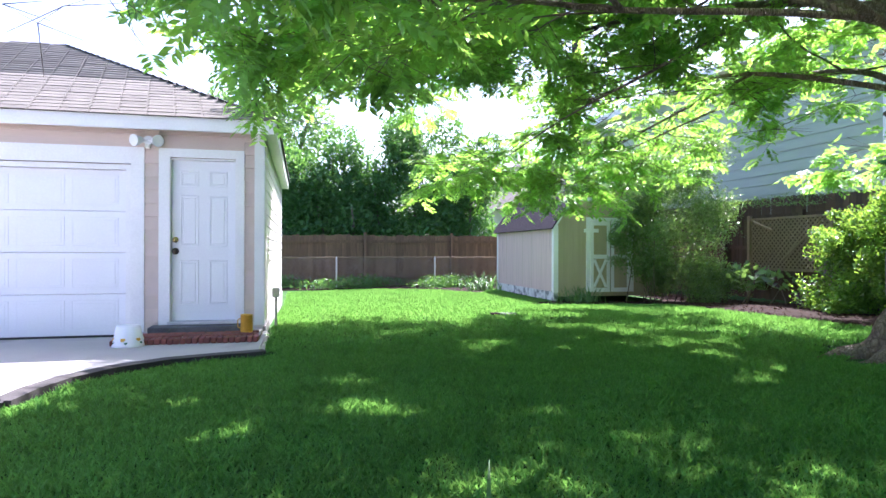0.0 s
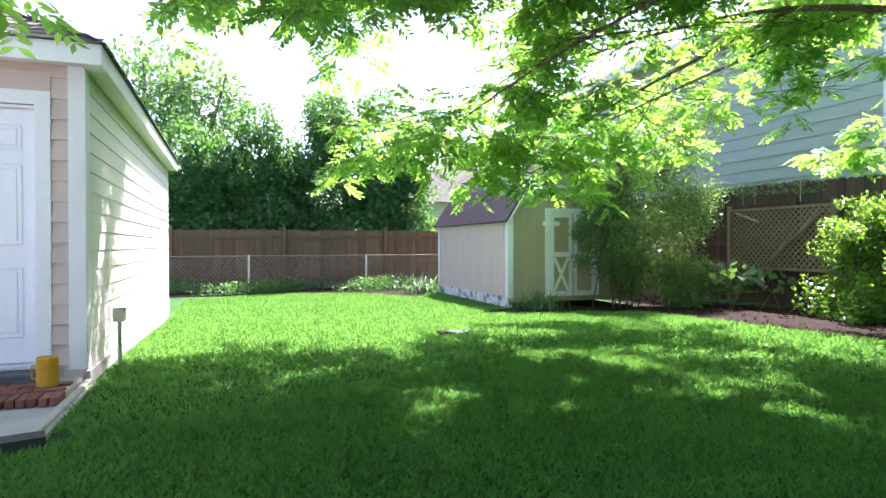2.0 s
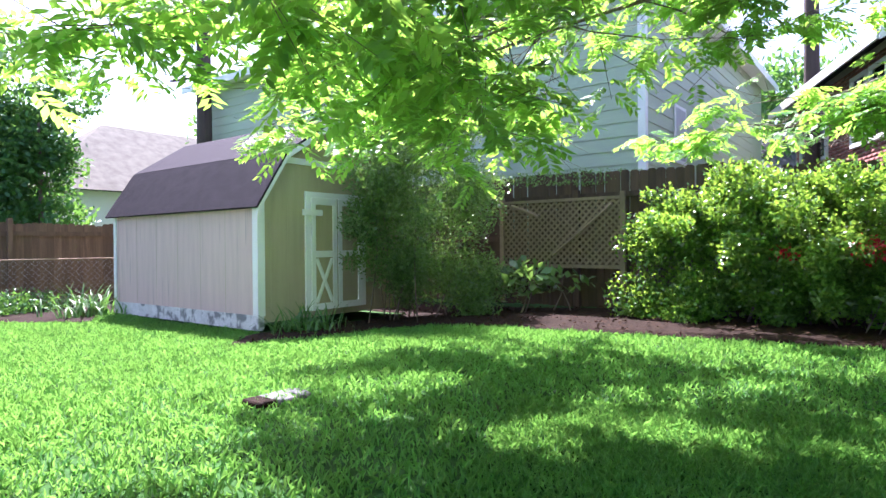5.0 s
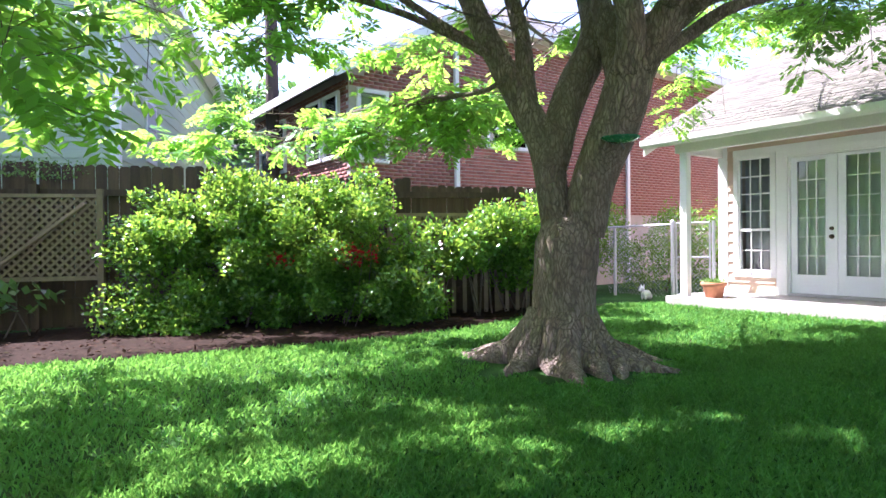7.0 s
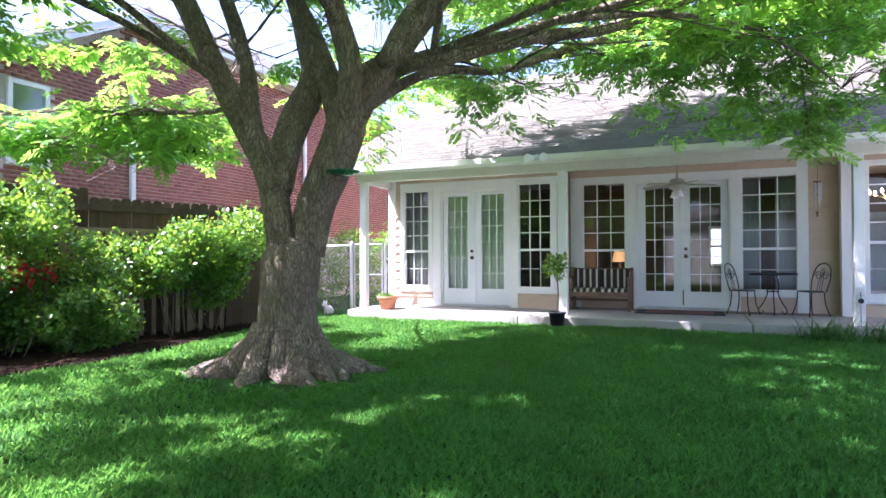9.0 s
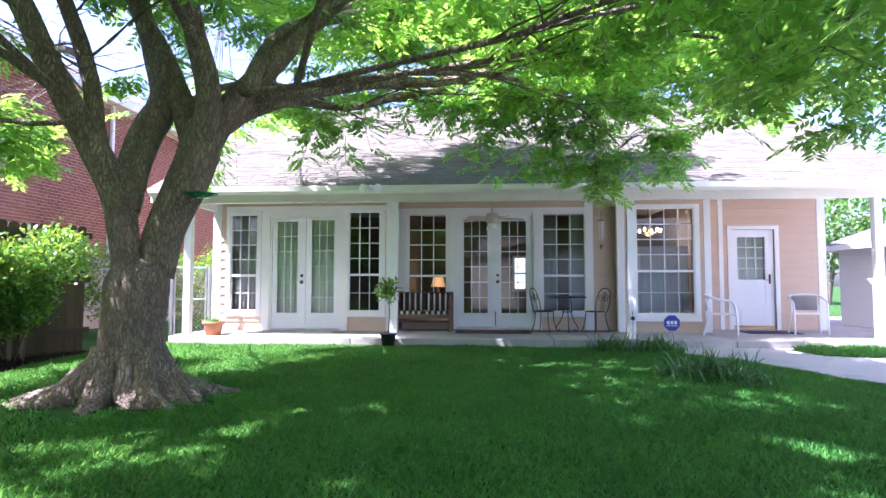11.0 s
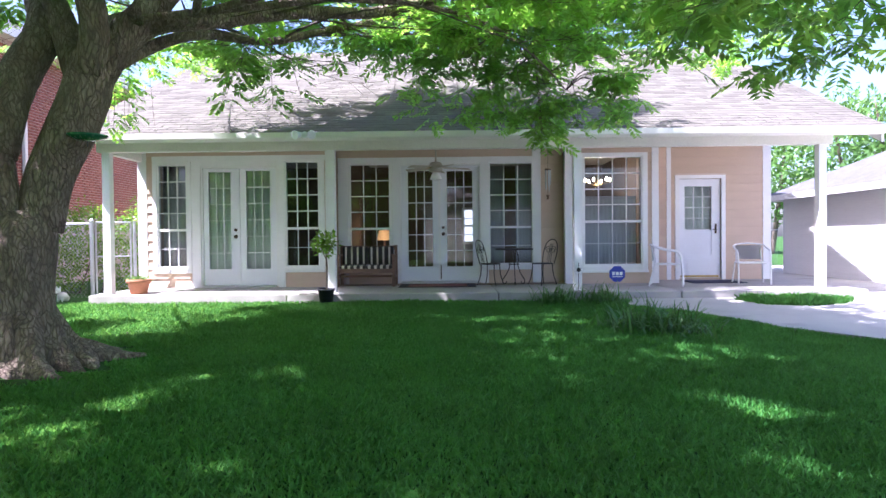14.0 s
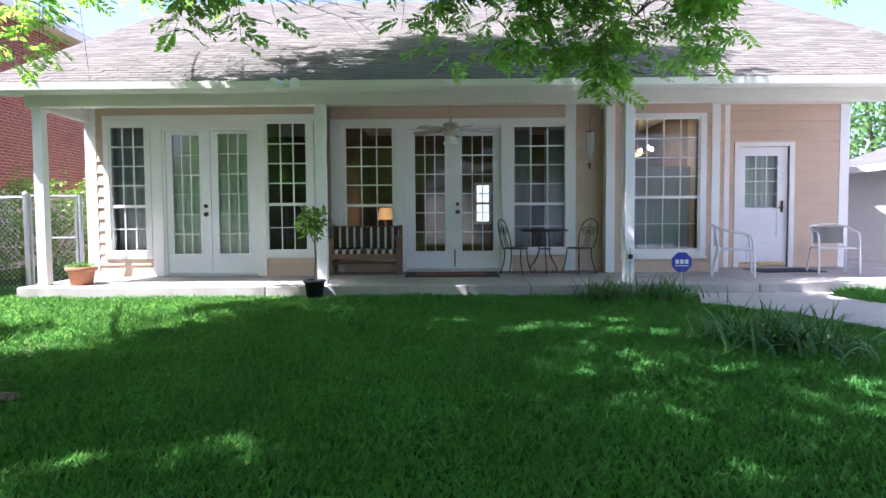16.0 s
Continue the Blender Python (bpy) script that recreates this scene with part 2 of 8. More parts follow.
BARK = surf("tree_bark", (0.24, 0.188, 0.147), vary=0.5, scale=11, fine=46, rough=0.92, bump=1.0, stretch=(1, 1, 0.35), stain=(0.20, 0.14, 0.105), stain_at=0.57)
DARKBARK = surf("dark_bark", (0.14, 0.11, 0.085), vary=0.3, scale=6, fine=40, rough=0.92, bump=0.6, stretch=(1, 1, 0.4))
MULCH = surf("leaf_mulch", (0.02, 0.011, 0.007), vary=0.5, scale=9, fine=70, rough=0.95, bump=0.8, stain=(0.05, 0.033, 0.022), stain_at=0.68)
SOIL = surf("lawn_soil", (0.03, 0.085, 0.018), vary=0.4, scale=2, fine=60, rough=0.95, bump=0.6, stain=(0.10, 0.085, 0.05), stain_at=0.72)
GRASS = leaf_mat("grass_blade", (0.058, 0.225, 0.05), (0.24, 0.50, 0.08), vary=0.35, trans=0.34, rough=0.5, spec=0.22)
LEAF = leaf_mat("tree_leaf", (0.085, 0.24, 0.06), (0.42, 0.72, 0.09), vary=0.35, trans=0.5, rough=0.45)
SHRUB = leaf_mat("shrub_leaf", (0.052, 0.15, 0.026), (0.40, 0.64, 0.06), vary=0.5, trans=0.3, rough=0.24, spec=0.75)
VINE = leaf_mat("vine_leaf", (0.075, 0.15, 0.042), (0.24, 0.42, 0.07), vary=0.4, trans=0.35, rough=0.3, spec=0.7)
DARKLEAF = leaf_mat("dark_tree_leaf", (0.045, 0.14, 0.045), (0.16, 0.34, 0.05), vary=0.4, trans=0.4, rough=0.45, spec=0.35)
PALELEAF = leaf_mat("pale_tree_leaf", (0.10, 0.21, 0.06), (0.22, 0.38, 0.09), vary=0.35, trans=0.4)
STRAP = leaf_mat("strap_leaf", (0.06, 0.15, 0.04), (0.14, 0.3, 0.05), vary=0.35, trans=0.3)
REDLEAF = leaf_mat("red_flower", (0.50, 0.015, 0.02), (0.6, 0.03, 0.03), vary=0.3, trans=0.4)
GLASS = glass_mat("window_glass")
# beige plaster coloured well down, so the rooms look dim behind the glass
ROOM = surf("dimmed_room_plaster", (0.11, 0.078, 0.05), vary=0.06, scale=1, rough=0.8, bump=0.05)
ROOM_FLOOR = surf("room_floor", (0.16, 0.09, 0.05), vary=0.2, scale=3, rough=0.5, bump=0.05)
CURTAIN = surf("sheer_curtain", (0.84, 0.84, 0.80), vary=0.06, scale=3, rough=0.8, bump=0.1, stretch=(12, 1, 0.3))
BLIND = surf("grey_blind", (0.42, 0.41, 0.44), vary=0.08, scale=2, rough=0.7, bump=0.1)
TERRACOTTA = surf("terracotta", (0.46, 0.19, 0.10), vary=0.15, scale=10, rough=0.8, bump=0.2)
BLACKPOT = surf("black_plastic", (0.02, 0.022, 0.03), vary=0.1, scale=10, rough=0.4, bump=0.0)
TEAK = surf("weathered_bench_wood", (0.19, 0.115, 0.075), vary=0.25, scale=6, rough=0.75, bump=0.25, rand=0.1)
CLOTH_DARK = surf("dark_cushion_cloth", (0.035, 0.03, 0.028), vary=0.15, scale=30, rough=0.9, bump=0.2)
CLOTH_PALE = surf("cream_cushion_cloth", (0.55, 0.50, 0.40), vary=0.1, scale=30, rough=0.9, bump=0.2)
PLASTIC = surf("white_plastic", (0.78, 0.78, 0.78), vary=0.03, scale=3, rough=0.35, bump=0.02)
YELLOW = surf("yellow_can", (0.62, 0.34, 0.03), vary=0.1, scale=12, rough=0.45, bump=0.1)
BLUE = surf("sign_blue", (0.03, 0.05, 0.36), vary=0.03, rough=0.35, bump=0.0)
RUG = surf("dark_rug", (0.035, 0.03, 0.03), vary=0.2, scale=20, rough=0.95, bump=0.3)
RUG_RED = surf("rug_red_field", (0.20, 0.07, 0.05), vary=0.25, scale=14, rough=0.95, bump=0.3)
NAVY = surf("navy_mat", (0.02, 0.025, 0.06), vary=0.2, scale=20, rough=0.95, bump=0.3)
GREENGLASS = surf("green_glazed_dish", (0.02, 0.16, 0.08), vary=0.2, scale=10, rough=0.25, bump=0.05)
POLE = surf("creosoted_pole", (0.07, 0.05, 0.04), vary=0.25, scale=4, rough=0.9, bump=0.3, stretch=(4, 4, 0.3))
WIRE = surf("black_cable", (0.015, 0.015, 0.015), vary=0.1, rough=0.6, bump=0.0)
FAN_TAN = surf("fan_tan_paint", (0.46, 0.42, 0.34), vary=0.1, scale=6, rough=0.5, bump=0.05)
SLATE = surf("dark_wet_stone", (0.10, 0.10, 0.10), vary=0.3, scale=8, rough=0.8, bump=0.4)


def fissured(m, size, stretch, depth, dark):
    """Cuts bark fissures into a material: narrow dark cracks round raised plates."""
    n, l = m.node_tree.nodes, m.node_tree.links
    p = n["Principled BSDF"]
    tc, mp = n.new("ShaderNodeTexCoord"), n.new("ShaderNodeMapping")
    mp.inputs["Scale"].default_value = stretch
    nz, ad = n.new("ShaderNodeTexNoise"), n.new("ShaderNodeVectorMath")
    nz.inputs["Scale"].default_value, nz.inputs["Detail"].default_value = 3.0, 4
    ad.operation = "MULTIPLY_ADD"
    ad.inputs[1].default_value = (0.22, 0.22, 0.22)
    l.new(tc.outputs["Object"], nz.inputs["Vector"])
    l.new(nz.outputs["Color"], ad.inputs[0])
    l.new(tc.outputs["Object"], ad.inputs[2])
    l.new(ad.outputs["Vector"], mp.inputs["Vector"])
    vo = n.new("ShaderNodeTexVoronoi")
    vo.feature = "DISTANCE_TO_EDGE"
    vo.inputs["Scale"].default_value = size
    l.new(mp.outputs["Vector"], vo.inputs["Vector"])
    mr = n.new("ShaderNodeMapRange")
    mr.inputs["From Max"].default_value = 0.16
    l.new(vo.outputs["Distance"], mr.inputs["Value"])
    col = p.inputs["Base Color"].links[0].from_socket
    mx = n.new("ShaderNodeMix")
    mx.data_type = "RGBA"
    l.new(mr.outputs["Result"], mx.inputs["Factor"])
    mx.inputs["A"].default_value = (*dark, 1)
    l.new(col, mx.inputs["B"])
    l.new(mx.outputs["Result"], p.inputs["Base Color"])
    old = p.inputs["Normal"].links[0].from_socket
    bp = n.new("ShaderNodeBump")
    bp.inputs["Strength"].default_value, bp.inputs["Distance"].default_value = 1.0, depth
    l.new(mr.outputs["Result"], bp.inputs["Height"])
    l.new(old, bp.inputs["Normal"])
    l.new(bp.outputs["Normal"], p.inputs["Normal"])


fissured(BARK, 30.0, (1, 1, 0.22), 0.010, (0.13, 0.095, 0.072))
for m in (SHED_ROOF, SHINGLE, SHINGLE_STUFF, MULCH, SOIL):
    m.node_tree.nodes["Principled BSDF"].inputs["Specular IOR Level"].default_value = 0.12


# ---- ground and paving ----
def slab(bm, pts, z0, z1):
    vs = [bm.verts.new((p[0], p[1], z1)) for p in pts]
    f = bm.faces.new(vs)
    if f.normal.z < 0:
        f.normal_flip()
    r = bmesh.ops.extrude_face_region(bm, geom=[f])
    for v in r["geom"]:
        if isinstance(v, bmesh.types.BMVert):
            v.co.z = z0
    bmesh.ops.recalc_face_normals(bm, faces=bm.faces)
    return bm


def inside(x, y, poly):
    """Which of the points lie inside the polygon."""
    c = np.zeros(x.shape, bool)
    for (x0, y0), (x1, y1) in zip(poly, poly[1:] + poly[:1]):
        if y0 != y1:
            c ^= ((y0 > y) != (y1 > y)) & (x < (x1 - x0) * (y - y0) / (y1 - y0) + x0)
    return c


edges = np.concatenate([[-600, -250, -110, -60, -40], np.linspace(-30, 20, 101), [30, 55, 110, 250, 600]])
gx, gy = np.meshgrid(edges, edges, indexing="ij")
gv = np.stack([gx, gy, ground_z(gx, gy)], -1).reshape(-1, 3)
k = len(edges)
gi = np.arange(k * k).reshape(k, k)
gf = np.stack([gi[:-1, :-1], gi[1:, :-1], gi[1:, 1:], gi[:-1, 1:]], -1).reshape(-1, 4)
ground = new("ground", fast_mesh("ground", gv, gf, SOIL, True))
tagged(ground, "green lawn ground of thick turf", "lawn", kind="structure")

lp = lambda a, b: tuple(lot(a, b).xy)
DRIVE = [(2.74, -2.5), (3.3, -3.25), (3.6, -4.0), (3.8, -4.8), (4.3, -5.6), (5.0, -6.3), (5.6, -7.2), (5.7, -8.2), (5.0, -9.05), lp(7.21, -7.16), lp(7.18, -7.53), lp(7.08, -7.9), lp(6.84, -8.3), lp(6.44, -8.62), lp(5.95, -8.8), lp(5.6, -8.9), lp(5.62, -10.42), lp(13.5, -10.42), (17, -8), (17, 9), (6.95, 9), (6.95, -1.56), (3.1, -1.56)]
driveway = part("driveway", slab(bmesh.new(), DRIVE, -0.1, 0.035), CONCRETE)
tagged(driveway, "pale grey concrete driveway with a curved edge", "driveway", kind="structure")
edge_pts = [lp(8.2, -6.75), lp(7.6, -6.9), lp(7.21, -7.16), lp(7.18, -7.53), lp(7.08, -7.9), lp(6.84, -8.3), lp(6.44, -8.62), lp(5.95, -8.8), lp(5.6, -8.9)]
bm = bmesh.new()
for p, q in zip(edge_pts, edge_pts[1:]):
    d = (Vector(q) - Vector(p)).normalized()
    nrm = Vector((d.y, -d.x)) * 0.075
    e0, e1 = Vector(p) - d * 0.01, Vector(q) + d * 0.01
    slab(bm, [e0 - nrm, e1 - nrm, e1 + nrm, e0 + nrm], -0.08, 0.062)
tagged(part("lawn_edging", bm, EDGING), "dark soil-stained concrete edging along the driveway", "edging", kind="structure")

# porch floor in four cast bays with joints between them
porch = thing("porch_floor", pose(0, 0, 0), "pale grey concrete porch floor one step above the lawn", "porch floor", kind="structure")
for x0, x1 in ((-5.9, -2.6), (-2.588, 0.9), (0.912, 3.9), (3.912, 6.95)):
    part("slab", boxes((x0, -1.55, -0.1, x1, 1.3, 0.15), bev=0.012), CONCRETE, porch)

BED = [lp(0.4, -15.1), lp(-0.4, -14.65), lp(-1.1, -14.5), lp(-2.1, -14.05), lp(-2.3, -13), lp(-2.1, -11.6), lp(-2.3, -9.8), lp(-2.75, -8.4), lp(-3.4, -7.3), lp(-4.1, -6.4), lp(-4.6, -5.2), lp(-5.05, -4.6), lp(-5.05, -16), lp(-5.05, -22.9), lp(-3.6, -22.9), lp(-3.6, -15.7), lp(-0.4, -15.7)]
BACKBED = [lp(-0.5, -20.4), lp(0.2, -19.2), lp(1.2, -20.4), lp(3, -21.2), lp(5, -21.2), lp(12, -21.2), lp(12, -22.95), lp(-3.5, -22.95), lp(-3.5, -20.3)]


def bed(name, poly, label):
    """A raised, uneven sheet of soil and leaf litter over the lawn."""
    xs, ys = [p[0] for p in poly], [p[1] for p in poly]
    bm = bmesh.new()
    slab(bm, poly, -0.4, 0.0)
    bmesh.ops.triangulate(bm, faces=bm.faces)
    bmesh.ops.subdivide_edges(bm, edges=[e for e in bm.edges if e.calc_length() > 0.5], cuts=5, use_grid_fill=True)
    for v in bm.verts:
        if v.co.z > -0.2:
            v.co.z = float(ground_z(v.co.x, v.co.y)) + 0.018 + 0.02 * noise.noise(v.co * 2.5)
    return tagged(part(name, bm, MULCH, smooth_shade=True), label, "flower bed", kind="structure")


bed("mulch_bed", BED, "dark brown leaf-littered soil bed along the side fence")
bed("mulch_bed", BACKBED, "dark soil bed along the wire fence at the back")


# ---- walls ----
def wall_block(name, m, length, height, thick, holes, material, label, z0=0.0, kind="structure", category="wall"):
    """A wall in its own frame: x along it, -y outwards, with openings (u0, u1, z0, z1) right through it."""
    bm = bmesh.new()
    us = sorted({0.0, length, *[h[0] for h in holes], *[h[1] for h in holes]})
    for u0, u1 in zip(us, us[1:]):
        mid = (u0 + u1) / 2
        cuts = sorted((h[2], h[3]) for h in holes if h[0] < mid < h[1])
        z = z0
        for c0, c1 in cuts + [(height, height)]:
            if c0 > z:
                box(bm, u0, 0, z, u1, thick, c0)
            z = max(z, c1)
    ob = part(name, bm, material)
    ob.matrix_world = m
    return tagged(ob, label, category, kind=kind)


def board_mesh(name, h, t, material):
    """A lap siding board one metre long, thicker at its lower edge."""
    v = [(0, -0.004, h), (1, -0.004, h), (1, 0.0, h), (0, 0.0, h), (0, -t, 0), (1, -t, 0), (1, 0, 0), (0, 0, 0), (0, -t, 0.006), (1, -t, 0.006)]
    f = [(8, 9, 1, 0), (4, 5, 9, 8), (0, 1, 2, 3), (7, 6, 5, 4), (1, 9, 5, 6), (0, 3, 7, 8)]
    me = bpy.data.meshes.new(name)
    me.from_pydata(v, [], f)
    me.materials.append(material)
    return me


def side_boards(wall, me, u0, u1, z0, z1, step, holes):
    z = z0
    while z < z1 - 0.02:
        h = min(step, z1 - z)
        segs = [(u0, u1)]
        for a, b, c, d in holes:
            if c < z + step * 0.7 and d > z + step * 0.3:
                segs = [s for p, q in segs for s in ((p, min(q, a)), (max(p, b), q)) if s[1] - s[0] > 0.03]
        for p, q in segs:
            piece("siding_board", me, wall, Matrix.Translation((p, -0.003, z)) @ Matrix.Diagonal((q - p, 1, h / step, 1)))
        z += step


BOARD_TAN = board_mesh("siding_board", 0.18, 0.026, TAN)
BOARD_PINK = board_mesh("siding_board", 0.16, 0.026, PINK)
BOARD_PALE = board_mesh("siding_board", 0.16, 0.013, SIDEWALL)
BOARD_GREEN = board_mesh("siding_board", 0.265, 0.02, GREENSIDE)

PANE = bpy.data.meshes.new("pane")
PANE.from_pydata([(x, y, z) for x in (0, 1) for y in (-0.003, 0.003) for z in (0, 1)], [], [(0, 1, 3, 2), (4, 6, 7, 5), (0, 4, 5, 1), (2, 3, 7, 6), (0, 2, 6, 4), (1, 5, 7, 3)])
PANE.materials.append(GLASS)


def panes(parent, x0, x1, z0, z1, y, cols, rows, bar=0.02):
    """A grid of glazing bars with one pane in each field."""
    bm = bmesh.new()
    w, h = (x1 - x0) / cols, (z1 - z0) / rows
    for i in range(1, cols):
        box(bm, x0 + i * w - bar / 2, y - 0.012, z0, x0 + i * w + bar / 2, y + 0.012, z1)
    for j in range(1, rows):
        box(bm, x0, y - 0.0105, z0 + j * h - bar / 2, x1, y + 0.0105, z0 + j * h + bar / 2)
    part("glazing_bars", bm, WHITE, parent)
    for i in range(cols):
        for j in range(rows):
            ob = piece("pane", PANE, parent, Matrix.Translation((x0 + i * w, y, z0 + j * h)) @ Matrix.Diagonal((w, 1, h, 1)))
            ob.visible_shadow = False


def sash_window(name, m, w, h, cols, label, split=0.36, sill=0.10, casing=(0.1, 0.1, 0.1, 0.1)):
    """A double-hung window with its glass from (0, 0) to (w, h); the wall's face is y = 0."""
    win = thing(name, m, label, "window", kind="structure")
    l, r, b, t = casing
    part("window_frame", boxes((-0.035, -0.006, -0.035, 0, 0.07, h + 0.035), (w, -0.006, -0.035, w + 0.035, 0.07, h + 0.035), (0, -0.006, h, w, 0.07, h + 0.035), (0, -0.006, -0.035, w, 0.07, 0)), WHITE, win)
    if l:
        part("casing", boxes((-l, -0.028, -b, -0.03, -0.002, h + t)), WHITE, win)
    if r:
        part("casing", boxes((w + 0.03, -0.028, -b, w + r, -0.002, h + t)), WHITE, win)
    part("casing", boxes((-0.0298, -0.026, h + 0.03, w + 0.0298, -0.002, h + t)), WHITE, win)
    part("window_sill", boxes((-max(l, 0.02) - 0.01, -0.05, -b - 0.03, w + max(r, 0.02) + 0.01, 0.0, -b + 0.02), (-0.0298, -0.026, -b + 0.0201, w + 0.0298, -0.002, -0.03), bev=0.004), WHITE, win)
    z = h * split
    part("meeting_rail", boxes((0, 0.006, z - 0.02, w, 0.06, z + 0.025)), WHITE, win)
    panes(win, 0.0, w, z + 0.025, h, 0.025, cols, 4)
    panes(win, 0.0, w, 0, z - 0.02, 0.045, cols, 2, 0.012)
    return win


def knob(parent, x, y, z, r, material, name):
    bm = bmesh.new()
    rod(bm, (x, y, z), (x, y - 0.03, z), r * 0.5, n=12)
    bmesh.ops.create_uvsphere(bm, u_segments=12, v_segments=8, radius=r, matrix=Matrix.Translation((x, y - 0.045, z)) @ Matrix.Diagonal((1, 0.75, 1, 1)))
    rod(bm, (x, y, z), (x, y - 0.008, z), r * 1.25, n=16)
    return part(name, bm, material, parent, "", True)


def french_leaf(parent, x0, x1, z0, z1, y, g):
    """One glazed leaf; g is its glass: x0, x1, z0, z1."""
    leaf = part("door_leaf", boxes((x0, y, z0, g[0], y + 0.045, z1), (g[1], y, z0, x1, y + 0.045, z1), (g[0], y, z0, g[1], y + 0.045, g[2]), (g[0], y, g[3], g[1], y + 0.045, z1)), DOOR_WHITE, parent)
    part("glazing_stop", boxes((g[0] - 0.02, y - 0.008, g[2] - 0.02, g[0], y + 0.01, g[3] + 0.02), (g[1], y - 0.008, g[2] - 0.02, g[1] + 0.02, y + 0.01, g[3] + 0.02), (g[0], y - 0.008, g[2] - 0.02, g[1], y + 0.01, g[2]), (g[0], y - 0.008, g[3], g[1], y + 0.01, g[3] + 0.02)), DOOR_WHITE, leaf)
    panes(leaf, g[0], g[1], g[2], g[3], y + 0.02, 3, 6, 0.018)
    return leaf


# ---- the house ----
HZ = 2.95
# the sunroom bay
bay = wall_block("wall_bay", pose(-5.80, 0, 0), 3.65, HZ, 0.14, [(0.33, 0.91, 0.53, 2.51), (1.17, 2.64, 0.17, 2.46), (2.78, 3.44, 0.53, 2.56)], TAN, "tan house wall of the glazed sunroom", 0.1)
side_boards(bay, BOARD_TAN, 0.14, 0.25, 0.15, 2.95, 0.18, [])
side_boards(bay, BOARD_TAN, 2.82, 3.55, 0.15, 0.43, 0.18, [])
side_boards(bay, BOARD_TAN, 0.25, 3.65, 2.66, 2.95, 0.18, [])
side_boards(bay, BOARD_TAN, 0.25, 0.98, 0.15, 0.45, 0.18, [])
trim = thing("trim_bay", pose(-5.80, 0, 0), "white painted boards round the sunroom openings", "trim", kind="structure")
part("corner_board", boxes((-0.012, -0.03, 0.15, 0.14, -0.002, 2.949)), WHITE, trim)
part("corner_board", boxes((-0.03, -0.03, 0.15, -0.0125, 0.14, 2.949)), WHITE, trim)
part("corner_board", boxes((3.555, -0.03, 0.15, 3.67, -0.002, 2.949)), WHITE, trim)
part("head_board", boxes((0.2501, -0.034, 2.56, 3.5545, -0.002, 2.66)), WHITE, trim)
part("mullion_board", boxes((0.995, -0.032, 0.15, 1.1695, -0.002, 2.5595)), WHITE, trim)
part("mullion_board", boxes((2.6405, -0.032, 0.15, 2.775, -0.002, 2.5595)), WHITE, trim)
sash_window("window_1", pose(-5.44, 0, 0.56), 0.52, 1.92, 3, "tall white sash window with twelve-pane upper sash, half sunlit", casing=(0.11, 0.105, 0.1, 0.078))
sash_window("window_2", pose(-2.99, 0, 0.56), 0.60, 1.96, 3, "tall white sash window with dark glass and glazing bars", casing=(0.035, 0.13, 0.1, 0.038))
door_1 = thing("door_1", pose(0, 0, 0), "closed white French doors with sheer curtains behind", "french door", kind="structure")
part("door_frame", boxes((-4.6299, 0.0, 0.17, -4.60, 0.135, 2.4599), (-3.19, 0.0, 0.17, -3.1601, 0.135, 2.4599), (-4.5999, 0.0, 2.43, -3.1901, 0.135, 2.4599), (-4.63, -0.031, 2.4605, -3.1601, -0.002, 2.5595)), WHITE, door_1)
part("threshold", boxes((-4.6, -0.09, 0.152, -3.19, 0.13, 0.185), bev=0.006), GALV, door_1)
french_leaf(door_1, -4.598, -3.905, 0.19, 2.425, 0.05, (-4.50, -4.075, 0.50, 2.36))
lf = french_leaf(door_1, -3.897, -3.192, 0.19, 2.425, 0.05, (-3.78, -3.32, 0.50, 2.38))
knob(door_1, -3.985, 0.05, 1.12, 0.03, KNOB, "door_knob")
knob(door_1, -3.985, 0.05, 1.25, 0.024, KNOB, "deadbolt")

# the recessed middle
mid = wall_block("wall_middle", pose(-2.15, 0.52, 0), 4.51, HZ, 0.14, [(0.27, 1.09, 0.50, 2.55), (1.27, 2.87, 0.17, 2.53), (3.04, 3.92, 0.51, 2.55)], TAN, "tan lap-sided wall under the porch", 0.1)
side_boards(mid, BOARD_TAN, 0.05, 3.9, 2.66, 2.95, 0.18, [])
side_boards(mid, BOARD_TAN, 4.07, 4.51, 0.15, 2.95, 0.18, [])
side_boards(mid, BOARD_TAN, 0.26, 1.1, 0.15, 0.42, 0.18, [])
side_boards(mid, BOARD_TAN, 3.0, 3.9, 0.15, 0.42, 0.18, [])
trim = thing("trim_middle", pose(-2.15, 0.52, 0), "white painted boards round the porch doors and windows", "trim", kind="structure")
part("side_board", boxes((0.05, -0.03, 0.15, 0.2545, -0.002, 2.6595)), WHITE, trim)
part("side_board", boxes((3.9005, -0.03, 0.15, 4.07, -0.002, 2.949)), WHITE, trim)
part("head_board", boxes((0.255, -0.034, 2.56, 3.90, -0.002, 2.6599)), WHITE, trim)
part("mullion_board", boxes((1.125, -0.032, 0.15, 1.2695, -0.002, 2.5595)), WHITE, trim)
part("mullion_board", boxes((2.8705, -0.032, 0.15, 3.03, -0.002, 2.5595)), WHITE, trim)
sash_window("window_3", pose(-1.85, 0.52, 0.54), 0.76, 1.98, 3, "white sash window with a warm lit room behind", casing=(0.04, 0.06, 0.1, 0.04))
sash_window("window_4", pose(0.92, 0.52, 0.55), 0.82, 1.97, 3, "white sash window with pale curtains behind dark glass", casing=(0.04, 0.03, 0.1, 0.04))
door_2 = thing("door_2", pose(0, 0.52, 0), "closed white French doors with fifteen-pane leaves and dark glass", "french door", kind="structure")
